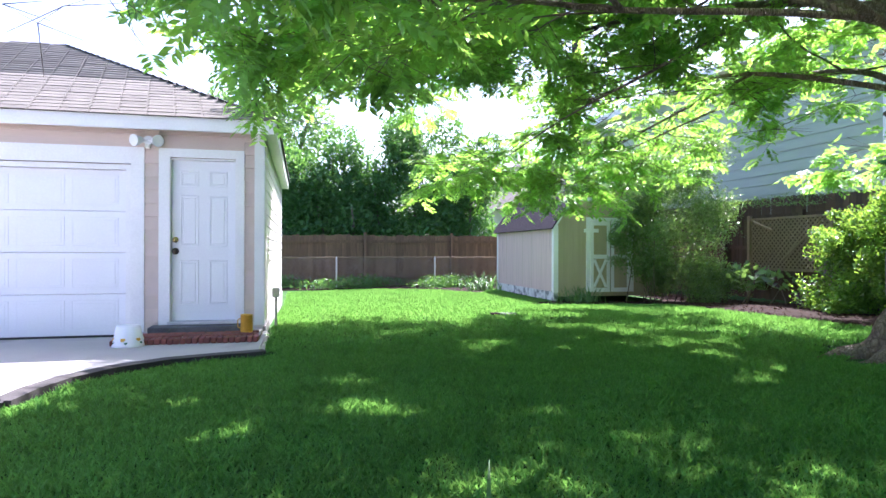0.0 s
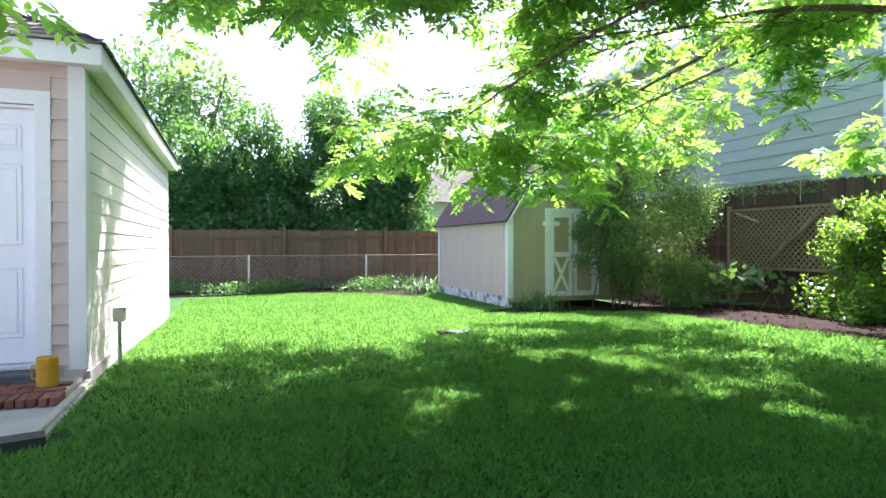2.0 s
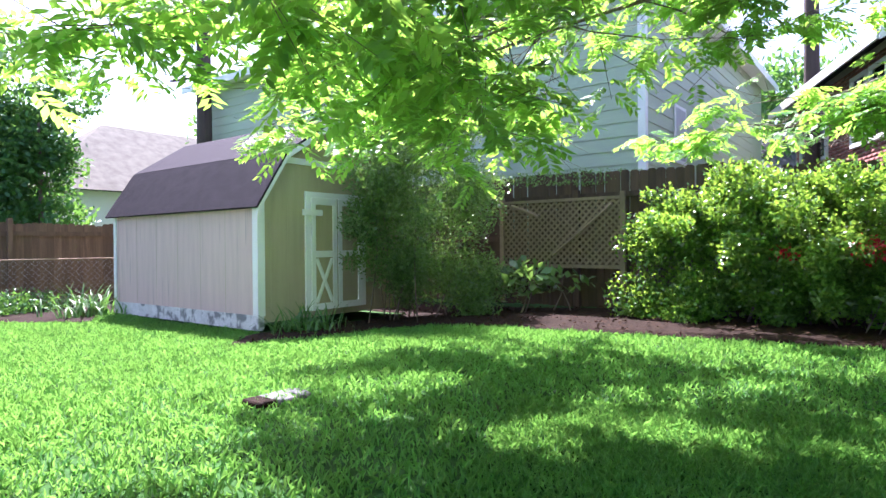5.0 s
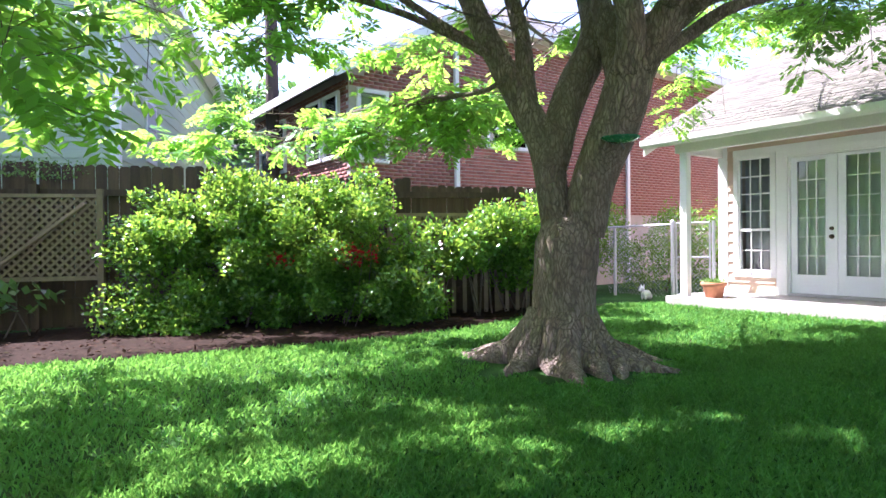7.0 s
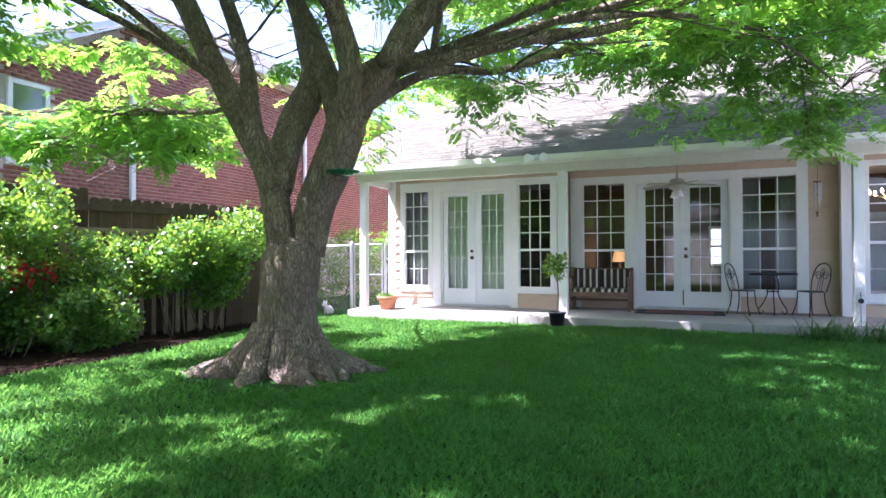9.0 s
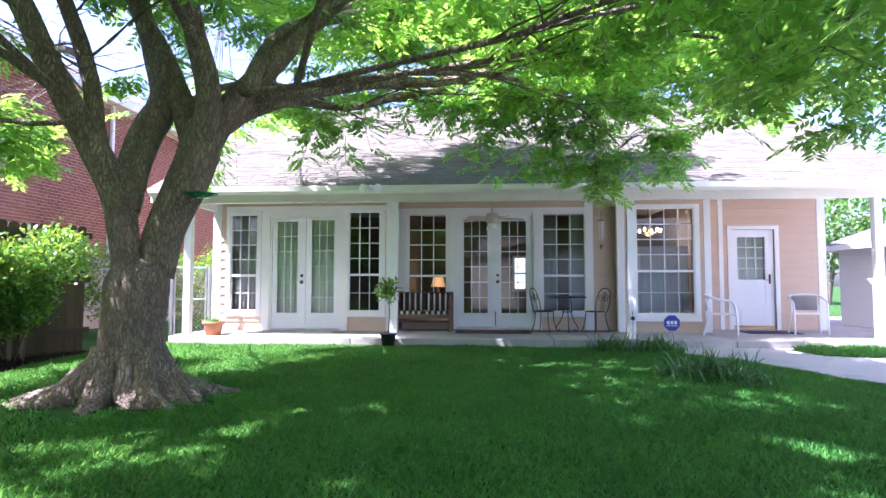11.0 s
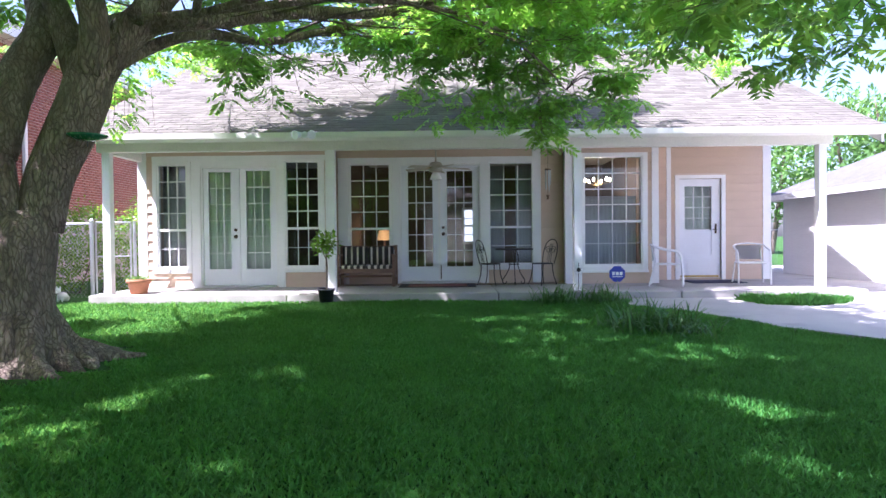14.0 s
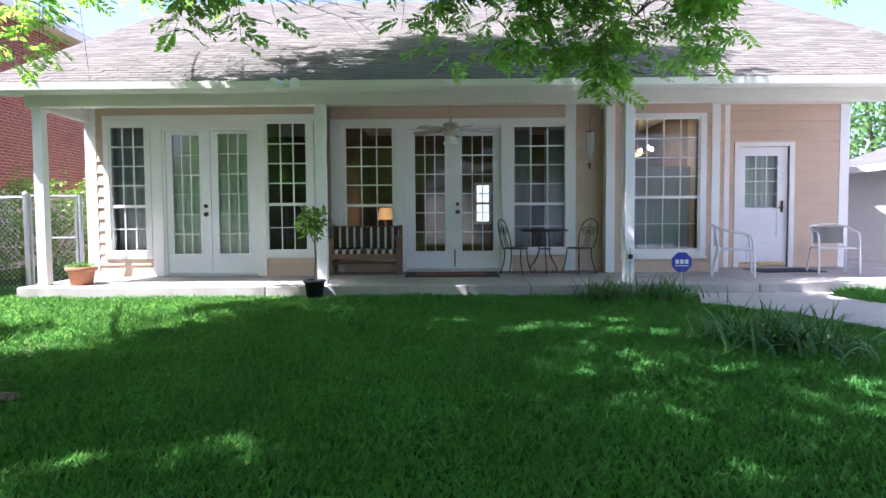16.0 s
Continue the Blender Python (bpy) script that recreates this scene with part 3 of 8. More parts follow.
part("door_frame", boxes((-0.88, 0.0, 0.17, -0.85, 0.135, 2.53), (0.69, 0.0, 0.17, 0.72, 0.135, 2.53), (-0.8499, 0.0, 2.50, 0.6899, 0.135, 2.53), (-0.88, -0.031, 2.531, 0.72, -0.002, 2.5595)), WHITE, door_2)
part("threshold", boxes((-0.85, -0.09, 0.152, 0.69, 0.13, 0.2), bev=0.006), GALV, door_2)
french_leaf(door_2, -0.848, -0.094, 0.205, 2.495, 0.05, (-0.715, -0.225, 0.49, 2.40))
french_leaf(door_2, -0.086, 0.688, 0.205, 2.495, 0.05, (0.06, 0.57, 0.49, 2.39))
knob(door_2, -0.015, 0.05, 1.14, 0.03, KNOB, "door_knob")
knob(door_2, -0.015, 0.05, 1.27, 0.024, KNOB, "deadbolt")
part("astragal", boxes((-0.112, 0.03, 0.2, -0.068, 0.0495, 2.495)), WHITE, door_2)
part("door_stop", boxes((-0.075, 0.012, 0.24, -0.055, 0.0295, 0.52)), KNOB, door_2)

# kitchen and back door walls
kit = wall_block("wall_kitchen", pose(2.36, 0.23, 0), 1.77, HZ, 0.14, [(0.36, 1.44, 0.49, 2.61)], TAN, "tan lap-sided kitchen wall on the porch", 0.1)
side_boards(kit, BOARD_TAN, 0.12, 1.65, 0.15, 2.95, 0.18, [(0.22, 1.56, 0.36, 2.69)])
trim = thing("trim_kitchen", pose(2.36, 0.23, 0), "white corner boards of the kitchen wall", "trim", kind="structure")
part("corner_board", boxes((-0.02, -0.03, 0.15, 0.12, -0.002, 2.949)), WHITE, trim)
part("corner_board", boxes((-0.02, -0.0018, 0.15, -0.002, 0.12, 2.949)), WHITE, trim)
part("corner_board", boxes((1.65, -0.03, 0.15, 1.78, -0.002, 2.949)), WHITE, trim)
sash_window("window_5", pose(2.73, 0.23, 0.52), 1.07, 2.06, 4, "large white kitchen sash window with a lit chandelier behind", split=0.40, casing=(0.14, 0.13, 0.13, 0.10))
wall_block("wall_kitchen_return", pose(2.36, 0.52, 0, 0, 0, -90), 0.15, HZ, 0.1, [], TAN, "tan return wall beside the porch doors", 0.1)
wall_block("wall_kitchen_side", pose(4.13, 0.2301, 0, 0, 0, 90), 0.87, HZ, 0.1, [], TAN, "tan side wall of the kitchen", 0.1)
back = wall_block("wall_back_door", pose(4.0301, 1.1, 0), 2.7, HZ, 0.14, [(0.82, 1.72, 0.17, 2.27)], TAN, "tan lap-sided wall with the white back door", 0.1)
side_boards(back, BOARD_TAN, 0.66, 2.55, 0.15, 2.95, 0.18, [(0.74, 1.78, 0.1, 2.34)])
side_boards(back, BOARD_TAN, 0.1, 0.57, 0.15, 2.95, 0.18, [])
trim = thing("trim_back_door", pose(4.0301, 1.1, 0), "white corner boards of the back door wall", "trim", kind="structure")
part("corner_board", boxes((0.57, -0.03, 0.15, 0.66, -0.002, 2.949)), WHITE, trim)
part("corner_board", boxes((2.55, -0.03, 0.15, 2.712, -0.002, 2.949)), WHITE, trim)
door_3 = thing("door_3", pose(4.0301, 1.1, 0), "closed white back door with a nine-pane window", "door", kind="structure")
part("casing", boxes((0.75, -0.028, 0.15, 0.835, -0.002, 2.33), (1.70, -0.028, 0.15, 1.785, -0.002, 2.33), (0.8355, -0.028, 2.235, 1.6995, -0.002, 2.33)), WHITE, door_3)
dl = part("door_leaf", boxes((0.84, 0.03, 0.18, 0.96, 0.075, 2.23), (1.52, 0.03, 0.18, 1.695, 0.075, 2.23), (0.9601, 0.03, 0.18, 1.5199, 0.075, 0.67), (0.9601, 0.03, 2.08, 1.5199, 0.075, 2.23)), DOOR_WHITE, door_3)
part("raised_panel", boxes((1.0, 0.022, 0.28, 1.48, 0.0299, 0.58), bev=0.006), DOOR_WHITE, dl)
panes(dl, 0.96, 1.52, 1.2, 2.08, 0.05, 3, 4, 0.016)
part("lower_panel", boxes((0.9601, 0.045, 0.6701, 1.5199, 0.06, 1.18)), DOOR_WHITE, dl)
part("lever_handle", rods(((1.60, 0.03, 1.18), (1.60, -0.02, 1.18), 0.012), ((1.60, -0.02, 1.18), (1.52, -0.02, 1.18), 0.009), ((1.60, 0.03, 1.1), (1.60, 0.018, 1.3), 0.02)), KNOB, door_3)
part("kick_plate", boxes((0.87, 0.024, 0.19, 1.66, 0.0295, 0.235)), BRASS, door_3)

wall_block("wall_house_left", pose(-5.799, 9.6, 0, 0, 0, -90), 9.459, HZ, 0.14, [], TAN, "tan end wall of the house", 0.1)
wall_block("wall_house_right", pose(6.72, 1.25, 0, 0, 0, 90), 8.35, HZ, 0.14, [], TAN, "tan end wall of the house", 0.1)
wall_block("wall_house_rear", pose(6.72, 9.75, 0, 0, 0, 180), 12.52, HZ, 0.14, [], TAN, "tan rear wall of the house", 0.1)
tagged(part("floor_indoors", boxes((-5.65, 0.15, 0.05, 2.35, 9.5, 0.16), (2.351, 0.66, 0.05, 4.0, 9.5, 0.16), (4.001, 1.25, 0.05, 6.56, 9.5, 0.16)), ROOM_FLOOR), "dark wooden floor inside the house", "floor", kind="structure")
tagged(part("ceiling", boxes((-5.79, -1.15, 2.952, 6.70, 9.6, 3.0)), CREAM), "cream board ceiling over porch and rooms", "ceiling", kind="structure")
tagged(part("wall_room_back", boxes((-5.65, 4.6, 0.16, 6.5, 4.7, 2.95)), ROOM), "beige room wall inside the house, darkened to look dim", "wall", kind="structure")
tagged(part("wall_room_partition", boxes((-2.08, 0.68, 0.16, -1.98, 4.59, 2.95), (2.5, 0.68, 0.16, 2.6, 4.59, 2.95), (4.15, 1.26, 0.16, 4.25, 4.59, 2.95)), ROOM), "beige partition walls between the rooms, darkened to look dim", "wall", kind="structure")

# porch posts, beam, gutter and roof
post_bm = lambda: boxes((-0.065, -0.065, 0.15, 0.065, 0.065, 2.56), bev=0.006)
post = part("porch_post", post_bm(), WHITE)
post.matrix_world = pose(-5.71, -1.24, 0)
tagged(post, "square white painted porch post", "post", group="porch posts")
for x in (-1.885, 2.27, 6.355):
    copy_thing(post, pose(x, -1.24, 0))
tagged(part("porch_beam", boxes((-5.86, -1.31, 2.561, 6.52, -1.17, 2.73), (-5.86, -1.169, 2.561, -5.74, 0.0, 2.73), bev=0.004), CREAM), "white painted beam along the porch front", "beam", kind="structure")
tagged(part("soffit", boxes((-6.2, -1.60, 2.735, 7.05, -1.155, 2.75)), CREAM), "cream boarded soffit under the eave", "soffit", kind="structure")
bm = boxes((-6.24, -1.63, 2.66, 7.1, -1.6, 2.80))
prof = [(-1.63, 2.665), (-1.69, 2.665), (-1.735, 2.70), (-1.745, 2.785), (-1.735, 2.785), (-1.725, 2.71), (-1.69, 2.68), (-1.63, 2.68)]
ends = [[bm.verts.new((x, y, z)) for y, z in prof] for x in (-6.25, 7.12)]
for i in range(len(prof)):
    j = (i + 1) % len(prof)
    bm.faces.new((ends[0][i], ends[0][j], ends[1][j], ends[1][i]))
bm.faces.new(ends[0])
bm.faces.new(list(reversed(ends[1])))
bmesh.ops.recalc_face_normals(bm, faces=bm.faces)
tagged(part("gutter", bm, CREAM), "cream metal gutter along the eave", "gutter", kind="structure")

roof = thing("house_roof", pose(0, 0, 0), "weathered brown-grey shingle gable roof in tree shade", "roof", kind="structure")
bm = bmesh.new()
RIDGE_Y, RIDGE_Z, EAVE_Y, EAVE_Z = 5.05, 6.15, -1.70, 2.775
for x0, x1 in ((-6.27, 7.15),):
    vs = [bm.verts.new(p) for p in ((x0, EAVE_Y, EAVE_Z), (x1, EAVE_Y, EAVE_Z), (x1, RIDGE_Y, RIDGE_Z), (x0, RIDGE_Y, RIDGE_Z), (x0, 11.8, EAVE_Z), (x1, 11.8, EAVE_Z))]
    lo = [bm.verts.new(v.co - Vector((0, 0, 0.06))) for v in vs]
    for q in ((0, 1, 2, 3), (3, 2, 5, 4)):
        bm.faces.new([vs[i] for i in q])
        bm.faces.new([lo[i] for i in reversed(q)])
    for i, j in ((0, 1), (1, 2), (2, 5), (5, 4), (4, 3), (3, 0)):
        bm.faces.new((vs[i], lo[i], lo[j], vs[j]))
bmesh.ops.recalc_face_normals(bm, faces=bm.faces)
part("roof_deck", bm, SHINGLE_STUFF, roof)
for x0, x1 in ((-6.24, -6.2), (7.08, 7.12)):
    bm = bmesh.new()
    for s in (-1, 1):
        y0 = RIDGE_Y + s * 6.7
        q = [(x0, y0, EAVE_Z - 0.24), (x1, y0, EAVE_Z - 0.24), (x1, RIDGE_Y, RIDGE_Z - 0.24), (x0, RIDGE_Y, RIDGE_Z - 0.24)]
        a = [bm.verts.new(p) for p in q]
        b = [bm.verts.new((p[0], p[1], p[2] + 0.17)) for p in q]
        for f in ((a[0], a[1], a[2], a[3]), (b[3], b[2], b[1], b[0]), (a[0], b[0], b[1], a[1]), (a[1], b[1], b[2], a[2]), (a[3], a[2], b[2], b[3]), (a[0], a[3], b[3], b[0])):
            bm.faces.new(f)
    bmesh.ops.recalc_face_normals(bm, faces=bm.faces)
    part("rake_board", bm, CREAM, roof)
for x0, x1 in ((-5.79, -5.66), (6.58, 6.70)):
    bm = bmesh.new()
    tri = [(-0.2, 3.001), (9.7, 3.001), (9.7, 3.7), (5.05, 6.04), (-0.2, 3.42)]
    a = [bm.verts.new((x0, y, z)) for y, z in tri]
    b = [bm.verts.new((x1, y, z)) for y, z in tri]
    bm.faces.new(a)
    bm.faces.new(list(reversed(b)))
    for i in range(5):
        bm.faces.new((a[i], a[(i + 1) % 5], b[(i + 1) % 5], b[i]))
    bmesh.ops.recalc_face_normals(bm, faces=bm.faces)
    part("gable_wall", bm, TAN, roof)

# ---- the garage ----
GF = LOT @ Matrix.Translation((5.70, -10.43, 0)) @ Matrix.Rotation(math.pi, 4, "Z")   # front wall: x runs to smaller a
GFM = GF @ Matrix.Translation((-7.3, 0, 0))
gfront = wall_block("wall_garage_front", GFM, 7.3, 2.62, 0.14, [(0.9, 5.78, -0.1, 2.11), (6.19, 7.0, 0.17, 2.21)], PINK, "pink-beige lap-sided garage front", -0.1)
side_boards(gfront, BOARD_PINK, 5.93, 6.10, 0.04, 2.52, 0.16, [])
side_boards(gfront, BOARD_PINK, 7.08, 7.2, 0.18, 2.52, 0.16, [])
side_boards(gfront, BOARD_PINK, 6.10, 7.08, 2.31, 2.52, 0.16, [])
side_boards(gfront, BOARD_PINK, 0.0, 5.93, 2.31, 2.52, 0.16, [])
# siding paler than the front's: the sunlit look is in the colour
gside = wall_block("wall_garage_side", LOT @ pose(5.70, -10.4298, 0, 0, 0, -90), 6.7, 2.60, 0.14, [], SIDEWALL, "lap-sided garage side wall, coloured paler as if sunlit", -0.3)
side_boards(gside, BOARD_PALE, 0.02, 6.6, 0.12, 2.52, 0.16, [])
wall_block("wall_garage_far", LOT @ pose(12.99, -17.1, 0, 0, 0, 90), 6.5, 2.6, 0.14, [], SIDEWALL, "garage side wall", -0.3)
wall_block("wall_garage_rear", LOT @ pose(5.85, -17.12, 0), 7.1, 2.6, 0.14, [], SIDEWALL, "garage rear wall", -0.3)
tagged(part("garage_footing", boxes((5.66, -17.12, -0.3, 5.699, -10.44, 0.115)), CONCRETE), "grey concrete footing of the garage", "footing", kind="structure").matrix_world = LOT
trim = thing("trim_garage", GFM, "white corner and casing boards of the garage", "trim", kind="structure")
part("corner_board", boxes((7.2, -0.03, 0.14, 7.32, -0.002, 2.52)), WHITE, trim)
part("corner_board", boxes((7.302, -0.0018, 0.14, 7.322, 0.12, 2.52)), WHITE, trim)
part("corner_board", boxes((7.302, 6.62, 0.05, 7.322, 6.72, 2.52)), WHITE, trim)
part("casing", boxes((5.78, -0.032, 0.03, 5.93, -0.002, 2.31)), WHITE, trim)
part("casing", boxes((0.75, -0.032, 0.03, 0.9, -0.002, 2.31)), WHITE, trim)
part("casing", boxes((0.9005, -0.032, 2.11, 5.7795, -0.002, 2.31)), WHITE, trim)
part("frieze_board", boxes((0.0, -0.02, 2.52, 7.3, -0.002, 2.6)), PINK, trim)

gdoor = thing("garage_door", GFM, "closed white four-section garage door with raised panels", "garage door")
part("jamb", boxes((5.72, 0.0, 0.035, 5.7795, 0.13, 2.10), (0.9005, 0.0, 0.035, 0.96, 0.13, 2.10), (0.9605, 0.0, 2.04, 5.7195, 0.13, 2.10)), WHITE, gdoor)
for i in range(4):
    z0 = 0.05 + i * 0.4975
    sec = part("door_section", boxes((0.962, 0.07, z0, 5.718, 0.11, z0 + 0.4935), bev=0.004), DOOR_WHITE, gdoor)
    for j in range(8):
        u = 1.03 + j * 0.585
        bm = bmesh.new()
        box(bm, u, 0.067, z0 + 0.08, u + 0.5, 0.0702, z0 + 0.42, bev=0.003)
        box(bm, u + 0.035, 0.0645, z0 + 0.115, u + 0.465, 0.0672, z0 + 0.385, bev=0.002)
        part("raised_panel", bm, DOOR_WHITE, sec)
part("bottom_seal", boxes((0.965, 0.066, 0.033, 5.715, 0.112, 0.052)), BLACKPOT, gdoor)

sdoor = thing("door_4", GFM @ Matrix.Translation((6.19, 0, 0)), "closed white six-panel side door of the garage", "door", kind="structure")
part("casing", boxes((-0.1, -0.03, 0.16, 0.025, -0.002, 2.31), (0.785, -0.03, 0.16, 0.89, -0.002, 2.31), (0.0255, -0.03, 2.205, 0.7845, -0.002, 2.31)), WHITE, sdoor)
part("jamb", boxes((0.0, 0.0, 0.18, 0.03, 0.13, 2.2), (0.78, 0.0, 0.18, 0.81, 0.13, 2.2), (0.0305, 0.0, 2.18, 0.7795, 0.13, 2.2)), WHITE, sdoor)
leaf = part("door_leaf", boxes((0.032, 0.06, 0.205, 0.778, 0.1, 2.178)), DOOR_WHITE, sdoor)
for x0, x1 in ((0.13, 0.345), (0.465, 0.68)):
    for z0, z1 in ((0.40, 0.95), (1.12, 1.75), (1.86, 2.05)):
        bm = bmesh.new()
        for q in ((x0, z0, x1, z0 + 0.02), (x0, z1 - 0.02, x1, z1), (x0, z0 + 0.0202, x0 + 0.02, z1 - 0.0202), (x1 - 0.02, z0 + 0.0202, x1, z1 - 0.0202)):
            box(bm, q[0], 0.052, q[1], q[2], 0.0602, q[3], bev=0.003)
        box(bm, x0 + 0.035, 0.054, z0 + 0.035, x1 - 0.035, 0.0602, z1 - 0.035, bev=0.005)
        part("raised_panel", bm, DOOR_WHITE, leaf)
knob(sdoor, 0.075, 0.06, 1.06, 0.033, KNOB, "door_knob")
knob(sdoor, 0.075, 0.06, 1.20, 0.028, BRASS, "deadbolt")
part("threshold", boxes((0.0, -0.05, 0.165, 0.81, 0.12, 0.203), bev=0.005), GALV, sdoor)

# hip roof of the garage
groof = thing("garage_roof", LOT, "weathered brown shingle hip roof of the garage", "roof", kind="structure")
GE = dict(a0=5.52, a1=13.35, b0=-17.3, b1=-10.2, z=2.66)
ga, gb, gz = 9.05, -13.75, 4.47
ga2 = GE["a1"] - (ga - GE["a0"])
bm = bmesh.new()
c = [bm.verts.new(p) for p in ((GE["a0"], GE["b1"], GE["z"]), (GE["a1"], GE["b1"], GE["z"]), (GE["a1"], GE["b0"], GE["z"]), (GE["a0"], GE["b0"], GE["z"]), (ga, gb, gz), (ga2, gb, gz))]
for q in ((0, 4, 5, 1), (1, 5, 2), (2, 5, 4, 3), (3, 4, 0), (0, 1, 2, 3)):
    bm.faces.new([c[i] for i in q])
bmesh.ops.recalc_face_normals(bm, faces=bm.faces)
part("roof_deck", bm, SHINGLE_STUFF, groof)
part("fascia", boxes((GE["a0"] + 0.02, GE["b1"] - 0.04, 2.50, GE["a1"], GE["b1"] - 0.01, 2.655)), WHITE, groof)
part("fascia", boxes((GE["a0"] + 0.01, GE["b0"] + 0.02, 2.50, GE["a0"] + 0.0195, GE["b1"] - 0.01, 2.655), (GE["a0"] + 0.0196, GE["b0"] + 0.02, 2.50, GE["a0"] + 0.035, GE["b1"] - 0.041, 2.655)), CREAM, groof)
part("soffit", boxes((GE["a0"] + 0.036, GE["b0"] + 0.04, 2.505, 5.68, GE["b1"] - 0.041, 2.52), (5.681, -10.40, 2.525, GE["a1"], GE["b1"] - 0.041, 2.54)), CREAM, groof)

# landing before the side door
landing = thing("door_landing", LOT, "low red brick landing before the garage side door", "step", kind="structure")
part("bed", boxes((5.70, -10.43, -0.05, 7.25, -9.86, 0.085)), MORTAR, landing)
part("door_step", boxes((5.95, -10.43, 0.08, 6.98, -10.16, 0.165), bev=0.01), SLATE, landing)
part("kerb", boxes((5.64, -10.42, -0.1, 5.695, -8.95, 0.06), bev=0.01), CONCRETE, landing)

# ---- the shed ----
SHED = LOT @ Matrix.Translation((0, 0, -0.13))
shed = thing("garden_shed", SHED, "pink and tan barn-style garden shed with gambrel roof", "shed")
s0, s1, c0, c1 = -0.60, -3.50, -15.86, -20.1
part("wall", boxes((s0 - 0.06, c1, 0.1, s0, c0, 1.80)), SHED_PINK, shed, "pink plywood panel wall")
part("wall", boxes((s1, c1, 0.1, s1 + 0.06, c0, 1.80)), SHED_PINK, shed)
for j in range(7):
    y = c0 - 0.12 - j * 0.66
    part("panel_groove", boxes((s0 - 0.002, y - 0.008, 0.2, s0 + 0.0015, y + 0.001, 1.79)), SHED_TAN, shed)
gam = [(s0, 0.1), (s0, 1.80), (-1.06, 2.46), (-2.05, 3.10), (-3.04, 2.46), (s1, 1.80), (s1, 0.1)]
for y0, y1 in ((c0 - 0.05, c0), (c1, c1 + 0.05)):
    bm = bmesh.new()
    a = [bm.verts.new((x + (0.001 if x == s0 else -0.001 if x == s1 else 0), y0, z)) for x, z in gam]
    b = [bm.verts.new((v.co.x, y1, v.co.z)) for v in a]
    bm.faces.new(a)
    bm.faces.new(list(reversed(b)))
    for i in range(7):
        bm.faces.new((a[i], a[(i + 1) % 7], b[(i + 1) % 7], b[i]))
    bmesh.ops.recalc_face_normals(bm, faces=bm.faces)
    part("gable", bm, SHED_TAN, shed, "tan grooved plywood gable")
for j in range(9):
    x = s0 - 0.22 - j * 0.3
    if not -2.65 < x < -1.42:
        part("panel_groove", boxes((x, c0 - 0.001, 0.15, x + 0.012, c0 + 0.003, 1.8)), SHED_TAN, shed)
part("skirt", boxes((s0 - 0.08, c1, 0.0, s0 + 0.015, c0 - 0.005, 0.21), (s0 - 0.085, c0 - 0.0049, 0.02, s0 + 0.014, c0 + 0.012, 0.2)), PEEL, shed, "peeling white skirt board")
part("corner_trim", boxes((s0 - 0.1, c0 + 0.0005, 0.2, s0 + 0.02, c0 + 0.02, 1.79), (s0 + 0.001, c0 - 0.1, 0.2102, s0 + 0.0205, c0 + 0.0002, 1.79)), WHITE, shed)
part("corner_trim", boxes((s0 + 0.001, c1, 0.2102, s0 + 0.02, c1 + 0.08, 1.79)), WHITE, shed)
part("gable_trim", boxes((-1.1, c0 + 0.001, 2.38, -3.0, c0 + 0.02, 2.47)), WHITE, shed)
# roof planes
prof = [(s0 + 0.09, 1.70), (-1.04, 2.52), (-2.05, 3.17), (-3.06, 2.52), (s1 - 0.09, 1.70)]
for i in range(4):
    (xa, za), (xb, zb) = prof[i], prof[i + 1]
    nv = Vector((zb - za, 0, -(xb - xa))).normalized() * (0.03 if xb < xa else -0.03)
    if nv.z < 0:
        nv = -nv
    bm = bmesh.new()
    vs = [bm.verts.new((x + n.x, y, z + n.z)) for n in (Vector(), nv) for x, z in ((xa, za), (xb, zb)) for y in (c0 + 0.13, c1 - 0.13)]
    bmesh.ops.convex_hull(bm, input=vs)
    part("roof_plane", bm, SHED_ROOF, shed)
for i in range(4):
    (xa, za), (xb, zb) = prof[i], prof[i + 1]
    bm = bmesh.new()
    vs = [bm.verts.new((x, y, z + dz)) for x, z in ((xa, za), (xb, zb)) for dz in (-0.09, 0.0) for y in (c0 + 0.095, c0 + 0.128)]
    bmesh.ops.convex_hull(bm, input=vs)
    part("barge_board", bm, WHITE, shed)
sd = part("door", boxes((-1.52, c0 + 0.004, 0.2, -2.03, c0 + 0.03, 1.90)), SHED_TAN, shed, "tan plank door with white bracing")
bars = [(-1.52, 0.2, -1.60, 1.90), (-1.95, 0.2, -2.03, 1.90), (-1.6005, 1.80, -1.9495, 1.90), (-1.6005, 1.0, -1.9495, 1.1), (-1.6005, 0.2, -1.9495, 0.3)]
for x0, z0, x1, z1 in bars:
    part("rail", boxes((x0, c0 + 0.031, z0, x1, c0 + 0.05, z1)), WHITE, sd)
for sgn in (0, 1):
    p, q = ((-1.62, 0.32), (-1.93, 0.98)) if sgn else ((-1.93, 0.32), (-1.62, 0.98))
    bm = bmesh.new()
    rod(bm, (p[0], c0 + 0.037 + 0.004 * sgn, p[1]), (q[0], c0 + 0.037 + 0.004 * sgn, q[1]), 0.035, n=4)
    for v in bm.verts:
        v.co.y = c0 + 0.04 + 0.003 * sgn + (v.co.y - c0 - 0.04) * 0.25
    part("brace", bm, WHITE, sd)
sd2 = part("door", boxes((-2.06, c0 + 0.004, 0.2, -2.57, c0 + 0.03, 1.90)), SHED_TAN, shed)
for x0, z0, x1, z1 in bars:
    part("rail", boxes((x0 - 0.54, c0 + 0.031, z0, x1 - 0.54, c0 + 0.05, z1)), WHITE, sd2)
